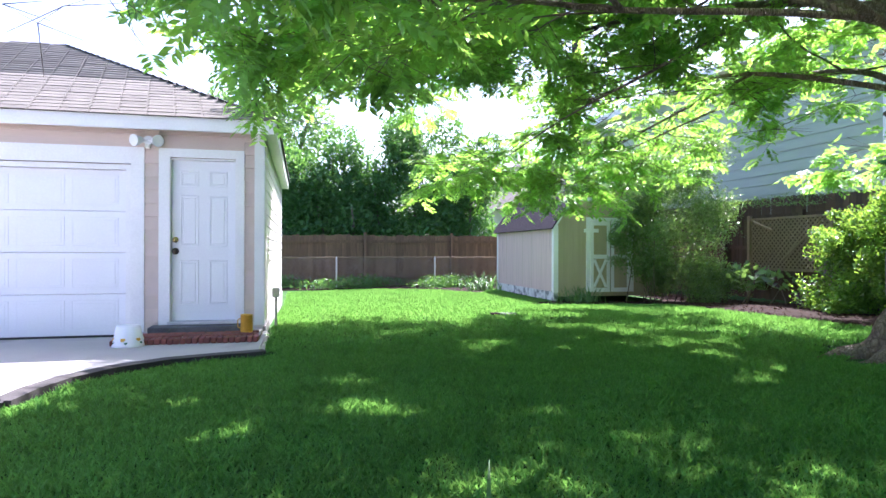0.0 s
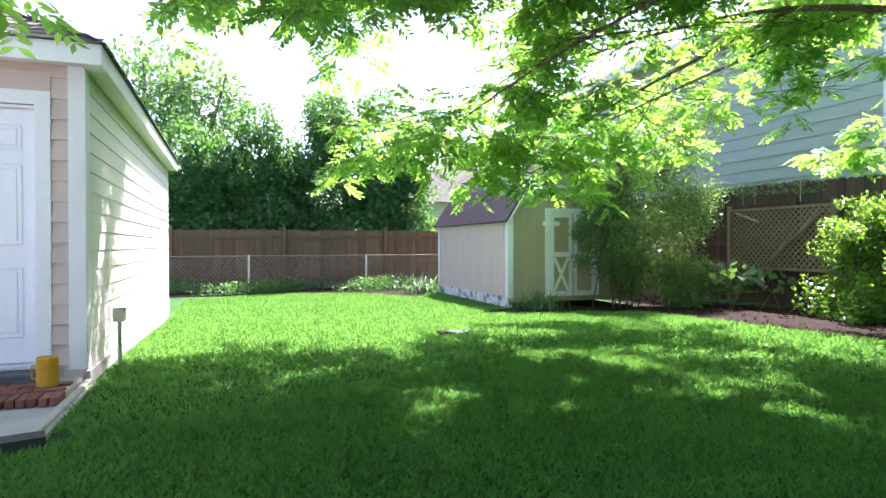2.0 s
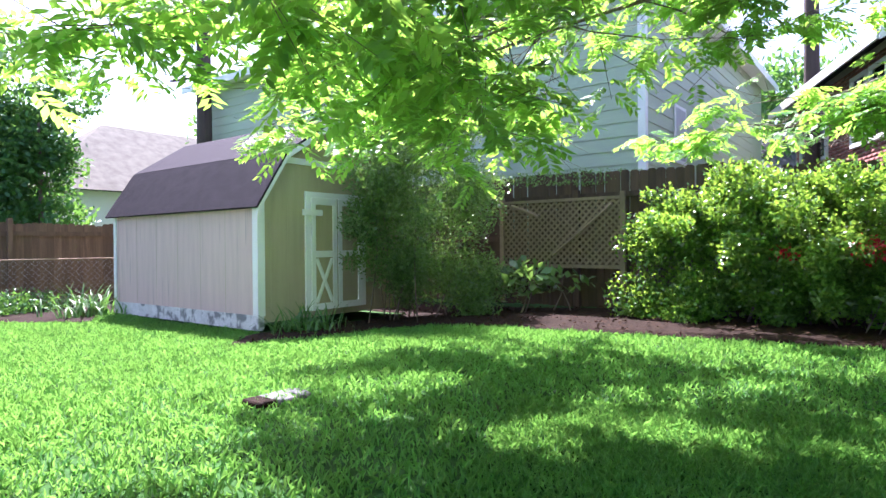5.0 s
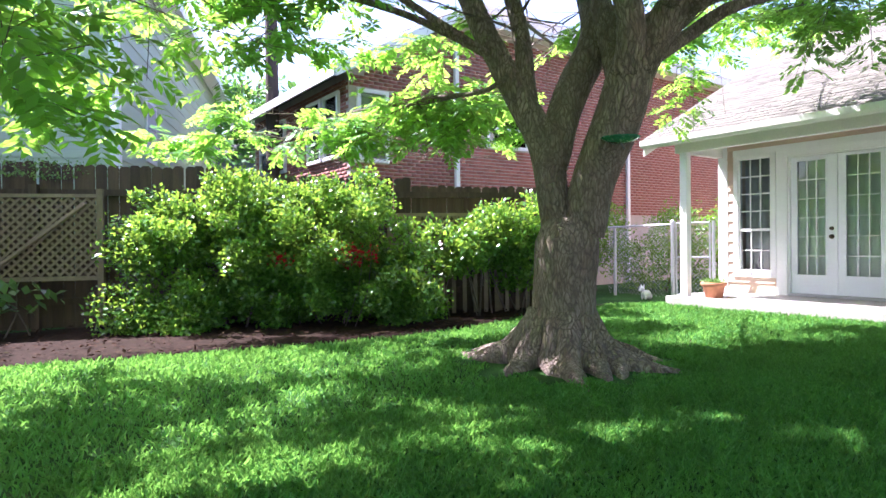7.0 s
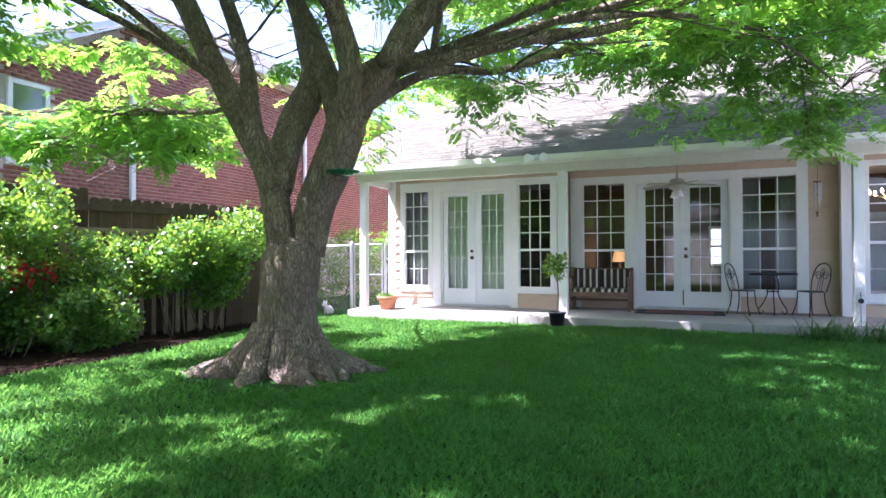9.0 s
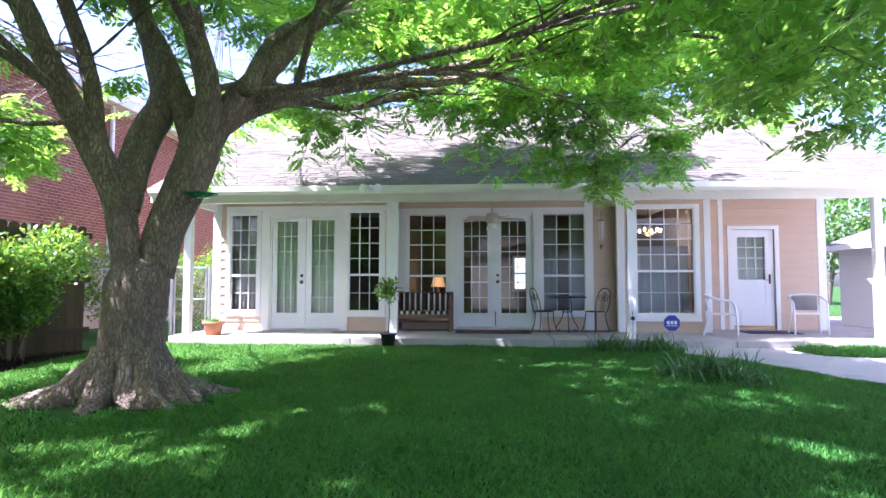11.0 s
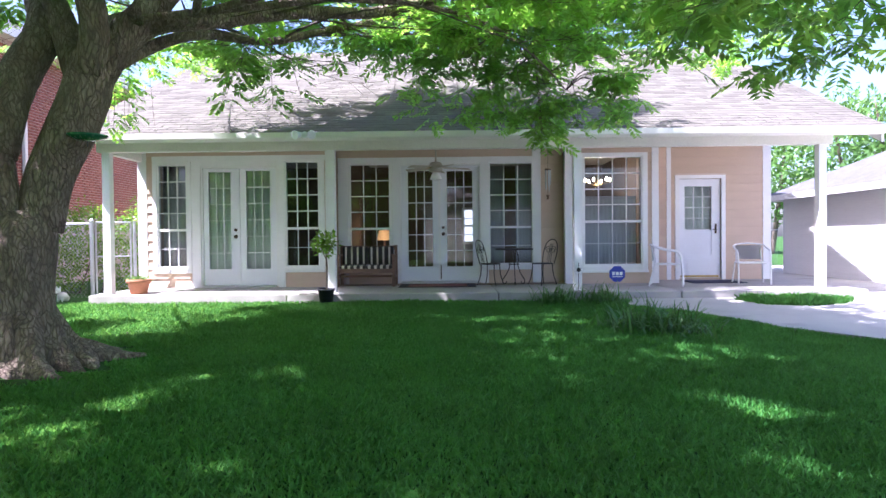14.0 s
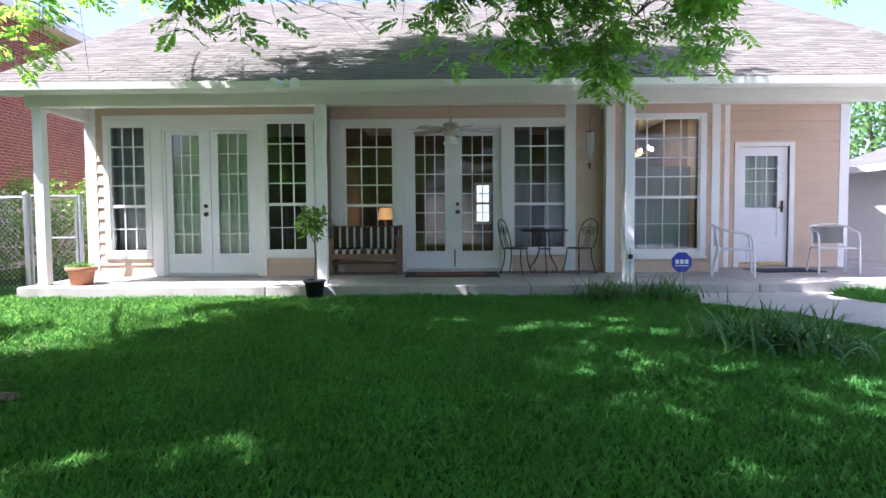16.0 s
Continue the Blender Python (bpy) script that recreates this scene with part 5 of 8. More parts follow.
SIDE_LIMBS = [
    ([(-4.3, -7.0, 2.5), (-4.8, -7.2, 2.5), (-5.5, -7.5, 2.55), (-6.3, -7.8, 2.5), (-7.0, -8.1, 2.3)], [0.04, 0.035, 0.03, 0.022, 0.01]),
    ([(-4.8, -7.2, 2.5), (-5.4, -6.9, 2.7), (-6.2, -6.6, 2.7), (-6.9, -6.4, 2.5)], [0.035, 0.03, 0.022, 0.01]),
    ([(-3.9, -7.3, 3.2), (-4.5, -7.1, 4.3), (-5.0, -6.9, 4.8), (-5.8, -6.8, 4.8)], [0.05, 0.04, 0.03, 0.012]),
    ([(-3.7, -6.2, 4.2), (-4.3, -5.8, 5.0), (-4.7, -6.0, 5.3), (-5.3, -6.4, 5.2)], [0.05, 0.04, 0.03, 0.012]),
    ([(-2.7, -6.9, 3.6), (-3.1, -7.6, 4.7), (-3.3, -8.2, 5.3), (-3.7, -9.0, 5.3)], [0.05, 0.04, 0.03, 0.012]),
    ([(-3.2, -6.4, 4.0), (-3.0, -6.0, 5.1), (-3.1, -5.6, 5.7), (-3.3, -5.0, 5.7)], [0.05, 0.04, 0.03, 0.012]),
    ([(-4.1, -7.3, 3.6), (-5.0, -7.9, 4.5), (-5.6, -8.6, 4.8), (-6.0, -9.4, 4.7)], [0.05, 0.04, 0.03, 0.012]),
    ([(-1.0, -8.2, 3.7), (-0.2, -10.0, 4.0), (0.4, -11.6, 4.0), (1.0, -13.0, 3.7)], [0.05, 0.04, 0.03, 0.012]),
    ([(-2.2, -9.2, 3.75), (-1.4, -11.0, 4.2), (-0.8, -12.6, 4.2), (-0.6, -13.8, 3.9)], [0.05, 0.04, 0.03, 0.012]),
    ([(-2.5, -7.6, 4.2), (-1.8, -9.2, 4.9), (-1.4, -10.6, 5.0), (-1.0, -11.8, 4.7)], [0.05, 0.04, 0.03, 0.012]),
    ([(-4.4, -7.0, 4.0), (-4.6, -8.6, 4.9), (-4.4, -10.0, 5.2), (-4.0, -11.2, 5.0)], [0.05, 0.04, 0.03, 0.012]),
    ([(-3.2, -7.2, 4.4), (-3.3, -8.8, 5.2), (-3.0, -10.2, 5.4), (-2.6, -11.4, 5.2)], [0.05, 0.04, 0.03, 0.012]),
    ([(-1.8, -6.9, 2.66), (-0.6, -6.85, 2.85), (0.3, -6.8, 3.05), (1.5, -6.5, 3.35), (2.7, -6.1, 3.4), (3.5, -5.8, 3.25)], [0.06, 0.055, 0.048, 0.04, 0.025, 0.012]),
    ([(-1.6, -7.1, 2.62), (-0.8, -7.35, 2.75), (0.3, -7.8, 2.85), (1.1, -8.3, 2.9), (2.1, -8.9, 2.85), (3.1, -9.3, 2.72)], [0.055, 0.05, 0.042, 0.034, 0.022, 0.01]),
    ([(0.3, -7.8, 2.85), (1.4, -7.7, 3.1), (2.5, -7.9, 3.1), (3.5, -8.2, 2.8)], [0.036, 0.03, 0.02, 0.01]),
    ([(0.3, -6.8, 3.05), (1.6, -7.2, 4.2), (2.8, -7.9, 4.3), (3.8, -8.6, 3.9)], [0.036, 0.03, 0.02, 0.01]),
    ([(-2.7, -5.3, 5.0), (-1.9, -3.4, 5.6), (-1.2, -2.0, 5.5), (-0.6, -1.1, 5.2)], [0.05, 0.04, 0.03, 0.012]),
    ([(-4.3, -6.2, 4.9), (-3.9, -4.0, 5.6), (-3.6, -2.4, 5.5), (-3.4, -1.3, 5.1)], [0.05, 0.04, 0.03, 0.012]),
    ([(-2.0, -5.9, 3.8), (-0.2, -4.2, 5.2), (0.8, -2.8, 5.5), (1.5, -1.9, 5.2)], [0.05, 0.04, 0.03, 0.012]),
    ([(-2.85, -7.1, 3.1), (-2.65, -8.0, 3.5), (-2.2, -9.2, 3.75), (-1.8, -10.5, 3.75), (-1.5, -11.8, 3.5)], [0.085, 0.07, 0.055, 0.035, 0.015]),
    ([(-3.9, -6.95, 2.65), (-4.4, -7.7, 3.1), (-4.9, -8.8, 3.4), (-5.3, -10.2, 3.5), (-5.6, -11.6, 3.3)], [0.075, 0.06, 0.05, 0.035, 0.015]),
    ([(-3.1, -6.55, 2.85), (-2.9, -5.6, 3.3), (-2.6, -4.6, 3.55), (-2.1, -3.6, 3.55), (-1.6, -2.7, 3.4)], [0.075, 0.06, 0.048, 0.033, 0.014]),
    ([(-0.6, -6.85, 2.78), (0.2, -6.1, 3.05), (0.9, -5.3, 3.2), (1.5, -4.5, 3.1), (2.0, -3.9, 2.85)], [0.05, 0.042, 0.034, 0.024, 0.01]),
    ([(-4.1, -6.9, 3.0), (-4.9, -6.0, 3.5), (-5.6, -4.8, 3.8), (-6.1, -3.6, 3.8)], [0.07, 0.055, 0.04, 0.015]),
    ([(-1.8, -7.0, 3.25), (-1.0, -8.2, 3.7), (-0.2, -9.6, 3.8), (0.5, -11.0, 3.6)], [0.06, 0.048, 0.034, 0.014]),
    ([(-4.3, -7.0, 3.3), (-5.4, -7.6, 3.9), (-6.6, -8.2, 4.2), (-7.6, -8.7, 4.1)], [0.07, 0.055, 0.04, 0.015]),
    ([(-2.65, -8.0, 3.5), (-2.3, -9.2, 3.15), (-2.05, -10.6, 2.8), (-1.9, -12.0, 2.3)], [0.045, 0.034, 0.022, 0.008]),
    ([(-3.9, -6.95, 2.65), (-4.0, -9.0, 3.3), (-3.9, -11.0, 3.4), (-3.9, -13.0, 3.2)], [0.06, 0.048, 0.034, 0.012]),
    ([(-4.9, -8.8, 3.4), (-5.0, -10.5, 3.1), (-5.0, -12.2, 2.7)], [0.04, 0.028, 0.01]),
    ([(-4.0, -9.0, 3.3), (-4.3, -11.0, 2.9), (-4.6, -12.8, 2.5)], [0.04, 0.028, 0.01]),
    ([(-3.0, -7.6, 5.2), (-2.5, -9.2, 5.2), (-2.2, -11.0, 4.6), (-2.0, -12.4, 3.9)], [0.05, 0.04, 0.03, 0.012]),
    ([(-3.0, -6.0, 4.0), (-3.6, -3.8, 4.9), (-3.9, -2.2, 5.1)], [0.05, 0.036, 0.014]),
    ([(-3.05, -7.3, 4.2), (-1.6, -9.0, 4.8), (-0.4, -10.8, 5.0), (0.3, -12.6, 4.7)], [0.05, 0.04, 0.03, 0.012]),
    ([(-0.2, -7.5, 4.8), (1.0, -8.8, 5.0), (2.0, -10.2, 4.9), (2.4, -11.4, 4.5)], [0.045, 0.036, 0.026, 0.012]),
    ([(-0.2, -7.5, 4.8), (1.4, -7.2, 5.2), (2.8, -7.4, 5.1), (3.9, -7.6, 4.6)], [0.045, 0.036, 0.026, 0.012]),
    ([(-3.0, -6.0, 4.0), (-2.8, -4.2, 5.2), (-2.6, -2.6, 5.9), (-2.4, -1.2, 6.0)], [0.055, 0.045, 0.035, 0.014]),
    ([(-2.7, -5.3, 5.0), (-1.0, -3.6, 5.6), (0.4, -2.4, 5.9), (1.6, -1.6, 5.8)], [0.05, 0.04, 0.03, 0.012]),
    ([(-4.3, -6.2, 4.9), (-4.8, -4.2, 5.6), (-5.0, -2.6, 5.8), (-5.0, -1.2, 5.7)], [0.05, 0.04, 0.03, 0.012]),
    ([(0.2, -6.1, 3.05), (1.6, -6.0, 3.5), (3.0, -5.2, 3.7), (4.0, -4.6, 3.5)], [0.04, 0.032, 0.022, 0.01]),
]
TREE_LIMBS = []
stock = []
for pts, rad in MAIN_LIMBS:
    TREE_LIMBS.append((pts, rad))
    stock += curve_pts(pts, rad, 0.1)[0]
for pts, rad in SIDE_LIMBS:
    # each side limb springs from the nearest point of the limbs before it
    pts = [Vector((x - 0.33, y + 0.43, 1.1 + (z - 1.1) * 1.08)) for x, y, z in pts]
    root = min(stock, key=lambda q: (q - pts[0]).length)
    gap = root - pts[0]
    pts = [p + gap * max(0.0, 1 - i / 2) for i, p in enumerate(pts)]
    TREE_LIMBS.append((pts, [r * 0.62 for r in rad]))
    stock += curve_pts(pts, rad, 0.1)[0]
tips, tipd = [], []
twig_v, twig_f = [], []


def twig(p, q, r):
    """A thin three-sided twig."""
    k = len(twig_v)
    d = unit(q - p)
    s = unit(np.cross(d, [0.3, 0.2, 1.0]))
    u = np.cross(d, s)
    for c, rr in ((p, r), (q, r * 0.5)):
        for a in (0, 2.1, 4.2):
            twig_v.append(c + (s * math.cos(a) + u * math.sin(a)) * rr)
    twig_f.extend([(k, k + 1, k + 4, k + 3), (k + 1, k + 2, k + 5, k + 4), (k + 2, k, k + 3, k + 5)])


DROOPS = [(1.35, -3.1, 2.35), (0.5, -3.3, 2.75), (-0.4, -3.2, 2.75), (2.2, -3.3, 2.6), (-2.4, -3.1, 2.75), (-4.2, -3.3, 2.35)]   # where single sprays hang lower


def clear_below(p):
    """Height below which the walker's way keeps the crown trimmed."""
    for x, y, z in DROOPS:
        if math.hypot(p[0] - x, p[1] - y) < 0.6:
            return z
    if (p[1] > -6.2 and p[0] > -4.5) or (p[0] > -2.7 and p[1] > -8.2 and p[0] < 1.5):
        return 3.9 if p[1] > -3.0 else 3.45
    if p[0] > -1.3 and p[1] < -8.8 and 0.9259 * p[0] - 0.3777 * p[1] < 5.0:
        return 3.3 if p[1] > -12 else 4.0
    if p[0] < -1.3 and 0.3777 * p[0] + 0.9259 * p[1] < -10.2:
        return 1.85 + 0.14 * math.sin(p[0] * 3)
    if p[0] < -4.5 and p[1] > -10.5:
        return 2.3 if p[1] > -8 else 2.9
    if p[0] < -1.0:
        return 3.4
    return 2.35


trg = np.random.default_rng(11)
for pts, rad in TREE_LIMBS:
    pp, rr = curve_pts(pts, rad, 0.14)
    bm = bmesh.new()
    tube(bm, pp, rr, 12 if rad[0] > 0.09 else 8, 0.10, len(tips))
    part("limb", bm, BARK, tree, "", True)
    P = np.array([list(p) for p in pp])
    total = len(P)
    for i in range(int(total * 0.28), total, 1):
        if rr[i] > 0.10 or trg.random() > 0.62:
            continue
        d0 = unit(P[min(i + 1, total - 1)] - P[max(i - 1, 0)])
        for rep in range(2 if i > total - 4 else 1):
            yaw = trg.uniform(0, 2 * math.pi)
            d = unit(d0 * trg.uniform(0.2, 0.9) + np.array([math.cos(yaw), math.sin(yaw), trg.uniform(-0.35, 0.5)]) * 0.9)
            L = trg.uniform(0.9, 2.3) * (0.7 + 0.5 * (1 - i / total))
            n = 7
            p = P[i].copy()
            r = min(rr[i] * 0.5, 0.02) + 0.003
            for s in range(n):
                q = p + d * L / n
                if q[2] < clear_below(q):
                    d[2] = abs(d[2]) * 0.3
                    q = p + unit(d) * L / n
                twig(p, q, r * (1 - 0.8 * s / n))
                d = unit(d + trg.normal(0, 0.14, 3) + np.array([0, 0, -0.05]))
                p = q
                if s >= 2:
                    for m in range(2):
                        a = trg.uniform(0, 2 * math.pi)
                        e = unit(d * 0.5 + np.array([math.cos(a), math.sin(a), trg.uniform(-0.3, 0.35)]))
                        l2 = trg.uniform(0.25, 0.65)
                        q2 = p + e * l2
                        twig(p, q2, 0.004)
                        for w in range(6):
                            f = 0.2 + 0.16 * w
                            a2 = trg.uniform(0, 2 * math.pi)
                            tips.append(p + e * l2 * f)
                            tipd.append(unit(e * 0.5 + np.array([math.cos(a2), math.sin(a2), trg.uniform(-0.55, 0.15)])))
for x, y, z in DROOPS:
    root = np.array(min(stock, key=lambda q: math.hypot(q.x - x, q.y - y) + 0.3 * abs(q.z - 3.6)))
    for k in range(5):
        p, end = root.copy(), np.array([x, y, z]) + trg.normal(0, 1, 3) * [0.3, 0.3, 0.12] + [0, 0, 0.1]
        for i in range(8):
            q = root + (end - root) * (i + 1) / 8 + np.array([0, 0, 0.35 * math.sin(math.pi * (i + 1) / 8)])
            twig(p, q, 0.012 * (1 - 0.09 * i))
            if i > 3:
                for w in range(5):
                    a2 = trg.uniform(0, 2 * math.pi)
                    tips.append(p + (q - p) * trg.random())
                    tipd.append(unit(np.array([math.cos(a2), math.sin(a2), trg.uniform(-0.6, 0.1)])))
            p = q
tips, tipd = np.array(tips), np.array(tipd)
lb_ = 0.3777 * tips[:, 0] + 0.9259 * tips[:, 1]
la = 0.9259 * tips[:, 0] - 0.3777 * tips[:, 1]
ok = np.array([t[2] > clear_below(t) - 0.1 for t in tips])
ok &= (np.hypot(tips[:, 0] + 3.4, tips[:, 1] + 6.5) > 1.3) | (tips[:, 2] > 4.1)
ok &= ~((tips[:, 0] > 3.2) & (tips[:, 1] < -5))
ok &= ~((tips[:, 0] > -2) & (tips[:, 1] > -6) & (tips[:, 2] < 4.6) & (trg.random(len(tips)) < 0.4))
ok &= (la > np.where(tips[:, 2] < 3.7, -3.6, -2.4) - 0.6 * np.sin(tips[:, 2] * 3 + lb_)) & ~((la > 5.2) & (lb_ < -8.6))
# the crown's rim towards the shed is thin, so that its low sprays stand in the sun
ok &= ~((lb_ < -10.7) & (tips[:, 2] > 3.0) & (la < 3.0) & (trg.random(len(tips)) < 0.6))
# openings in the crown through which sun reaches the lawn
CROWN_GAPS = [(-1.8, -7.5, 0.2), (-1.8, -8.5, 0.1), (-0.7, -9.4, 0.13), (0.1, -9.1, 0.18), (1.3, -7.2, 0.17), (1.9, -7.7, 0.2), (1.7, -8.7, 0.2), (-3.0, -4.5, 0.2), (-3.8, -4.5, 0.2), (2.1, -8.1, 0.2), (-5.3, -9.1, 0.55), (-5.0, -8.4, 0.3), (-5.8, -5.5, 0.45), (-3.3, -9.8, 0.2), (-2.5, -8.7, 0.14), (-2.0, -8.2, 0.14), (-3.3, -11.3, 0.4), (-3.1, -12.1, 0.35), (-2.3, -10.2, 0.3), (-2.7, -9.9, 0.15), (-2.5, -9.3, 0.2), (-1.5, -11.5, 0.2), (-3.4, -10.9, 0.25), (-0.8, -8.8, 0.15), (2.9, -7.9, 0.13), (-1.1, -6.8, 0.25)]
sx, sy = tips[:, 0] - SUN[0] / SUN[2] * tips[:, 2], tips[:, 1] - SUN[1] / SUN[2] * tips[:, 2]
for gx_, gy_, gr in CROWN_GAPS:
    ok &= np.hypot(sx - gx_, sy - gy_) > gr + 0.13
ok &= np.array([noise.noise(Vector((a * 1.3, b * 1.3, 4.0))) for a, b in zip(sx, sy)]) < np.where(0.3777 * sx + 0.9259 * sy < -11.2, 0.36, 0.7)
tips, tipd = tips[ok], tipd[ok]
if len(tips) > 33000:
    sel = trg.permutation(len(tips))[:33000]
    tips, tipd = tips[sel], tipd[sel]
lv, lf = pinnate(tips, tipd, trg.uniform(0.22, 0.36, len(tips)), trg, 7, (0.088, 0.034))
crown = new("crown", fast_mesh("crown", lv, lf, LEAF))
crown.parent = tree
tagged(crown, "bright green feathery compound leaves", kind="stuff")
tw = new("branchwork", fast_mesh("branchwork", np.array(twig_v), np.array(twig_f), DARKBARK))
tw.parent = tree
tagged(tw, kind="stuff")


# ---- shrubs, hedges and far trees ----
def shrub(name, blobs, count, size, material, label, category, seed, stems=0, base=None, shell=0.45, group="", upright=0.2):
    """Leaves scattered through uneven clumps (x, y, z, rx, ry, rz), with stems from the ground."""
    rg = np.random.default_rng(seed)
    ob = thing(name, pose(0, 0, 0), label, category, group=group)
    w = np.array([b[3] * b[4] * b[5] for b in blobs]) ** (2 / 3)
    pick = rg.choice(len(blobs), count, p=w / w.sum())
    B = np.array(blobs)[pick]
    u = unit(rg.normal(0, 1, (count, 3)))
    lump = np.array([noise.noise(Vector(a * 2.3 + i * 3.1)) for a, i in zip(u, pick)])
    rad = rg.uniform(shell, 1.0, count) ** 0.6 * (1 + 0.42 * lump)
    c = B[:, :3] + u * B[:, 3:6] * rad[:, None]
    c[:, 2] = np.maximum(c[:, 2], ground_z(c[:, 0], c[:, 1]) + 0.04)
    d = unit(u * 0.6 + rg.normal(0, 0.6, (count, 3)) + np.array([0, 0, upright]))
    n = unit(rg.normal(0, 0.6, (count, 3)) + np.array([0, 0, 0.7]) + u * 0.5)
    v, f = leaf_quads(c, d, n, size[0] * rg.uniform(0.6, 1.3, count), size[1] * rg.uniform(0.6, 1.3, count))
    cr = new("foliage", fast_mesh("foliage", v, f, material))
    cr.parent = ob
    tagged(cr, kind="stuff")
    if stems:
        for k in range(stems):
            bm = bmesh.new()
            b = blobs[k % len(blobs)]
            x0, y0 = b[0] + rg.uniform(-0.5, 0.5) * b[3], b[1] + rg.uniform(-0.5, 0.5) * b[4]
            z0 = float(ground_z(x0, y0)) - 0.03
            end = Vector((b[0] + rg.uniform(-0.7, 0.7) * b[3], b[1] + rg.uniform(-0.7, 0.7) * b[4], b[2] + 0.6 * b[5]))
            midp = Vector((x0, y0, z0)).lerp(end, 0.5) + Vector((rg.uniform(-0.1, 0.1), rg.uniform(-0.1, 0.1), 0))
            r = 0.012 + 0.006 * b[5] if base is None else base
            p2, r2 = curve_pts([(x0, y0, z0), midp, end], [r, r * 0.7, r * 0.3], 0.3)
            tube(bm, p2, r2, 6)
            part("stem" if r < 0.05 else "trunk", bm, DARKBARK, ob, "", True)
    return ob


def lb(a, b, z, ra, rb, rz):
    p = lot(a, b)
    return (p.x, p.y, z, ra, rb, rz)


def lumps(a0, a1, b0, b1, z0, z1, n, r, seed):
    """Uneven clumps filling a stretch of the plot."""
    rg = random.Random(seed)
    out = []
    for k in range(n):
        b = b0 + (b1 - b0) * (k + rg.random()) / n
        q = r * rg.uniform(0.6, 1.15)
        out.append(lb(rg.uniform(a0, a1), b, rg.uniform(z0, z1), q, q, q * rg.uniform(0.75, 1.1)))
    return out


shrub("hedge_bush", lumps(-4.5, -4.0, -11.75, -7.95, 0.15, 0.6, 18, 0.5, 1) + lumps(-4.5, -4.0, -11.75, -8.1, 0.8, 1.2, 16, 0.5, 8) + lumps(-4.7, -4.0, -11.7, -8.2, 1.3, 1.75, 22, 0.36, 2) + lumps(-4.6, -3.8, -11.7, -8.2, 1.2, 2.0, 16, 0.2, 31) + lumps(-3.9, -3.5, -11.5, -8.0, 0.1, 1.5, 24, 0.27, 32), 72000, (0.066, 0.042), SHRUB, "tall glossy-leaved hedge bush along the side fence", "bush", 21, 26, shell=0.05)
shrub("hedge_bush", lumps(-4.8, -4.3, -7.7, -5.9, 0.5, 1.5, 11, 0.42, 3), 11000, (0.08, 0.048), SHRUB, "rounded glossy bush against the side fence", "bush", 22, 10, shell=0.3)
shrub("hedge_bush", [(-7.3, 0.9, 1.3, 0.7, 0.6, 0.6), (-6.6, 1.8, 1.45, 0.5, 0.6, 0.5), (-8.3, -0.2, 1.2, 0.6, 0.6, 0.8), (-7.9, 0.6, 0.6, 0.8, 0.7, 0.6), (-8.0, -1.6, 1.3, 0.5, 0.6, 0.5), (-6.9, 1.3, 0.6, 0.6, 0.6, 0.6)], 12000, (0.07, 0.042), SHRUB, "leafy sunlit bush behind the chain-link gate", "bush", 23, 8, shell=0.3)
shrub("climbing_shrub", lumps(-4.3, -2.3, -15.6, -14.4, 0.5, 1.4, 10, 0.6, 5) + lumps(-4.4, -1.95, -15.5, -14.3, 1.5, 2.4, 14, 0.58, 6) + lumps(-4.7, -2.2, -15.7, -14.4, 2.4, 3.2, 11, 0.58, 7) + lumps(-4.4, -2.4, -15.3, -14.0, 0.1, 0.8, 14, 0.5, 15) + lumps(-2.4, -1.75, -15.5, -15.1, 0.8, 2.5, 9, 0.3, 16) + lumps(-4.7, -2.4, -16.2, -14.6, 2.8, 3.7, 12, 0.45, 17), 64000, (0.058, 0.03), VINE, "loose overgrown shrub with thin stems beside the shed door", "shrub", 24, 16, 0.012, shell=0.1)
shrub("fig_bush", [lb(-4.1, -13.6, 0.5, 0.45, 0.4, 0.3), lb(-4.4, -13.1, 0.45, 0.3, 0.5, 0.2)], 150, (0.2, 0.12), VINE, "small large-leaved plant under the lattice", "plant", 25, 5)
shrub("fence_ivy", [lb(-4.95, -15.8, 2.0, 0.2, 1.2, 0.35), lb(-4.95, -13.2, 2.15, 0.12, 1.6, 0.14)], 3000, (0.05, 0.03), VINE, "thin ivy hanging over the side fence top", "ivy", 26)
fl = shrub("flowering_bush", [lb(-3.72, -8.95, 0.95, 0.26, 0.4, 0.17), lb(-3.85, -9.9, 0.9, 0.2, 0.2, 0.12)], 260, (0.05, 0.04), REDLEAF, "scattered red flowers in the hedge", "flowers", 27, 3, 0.008, shell=0.1)
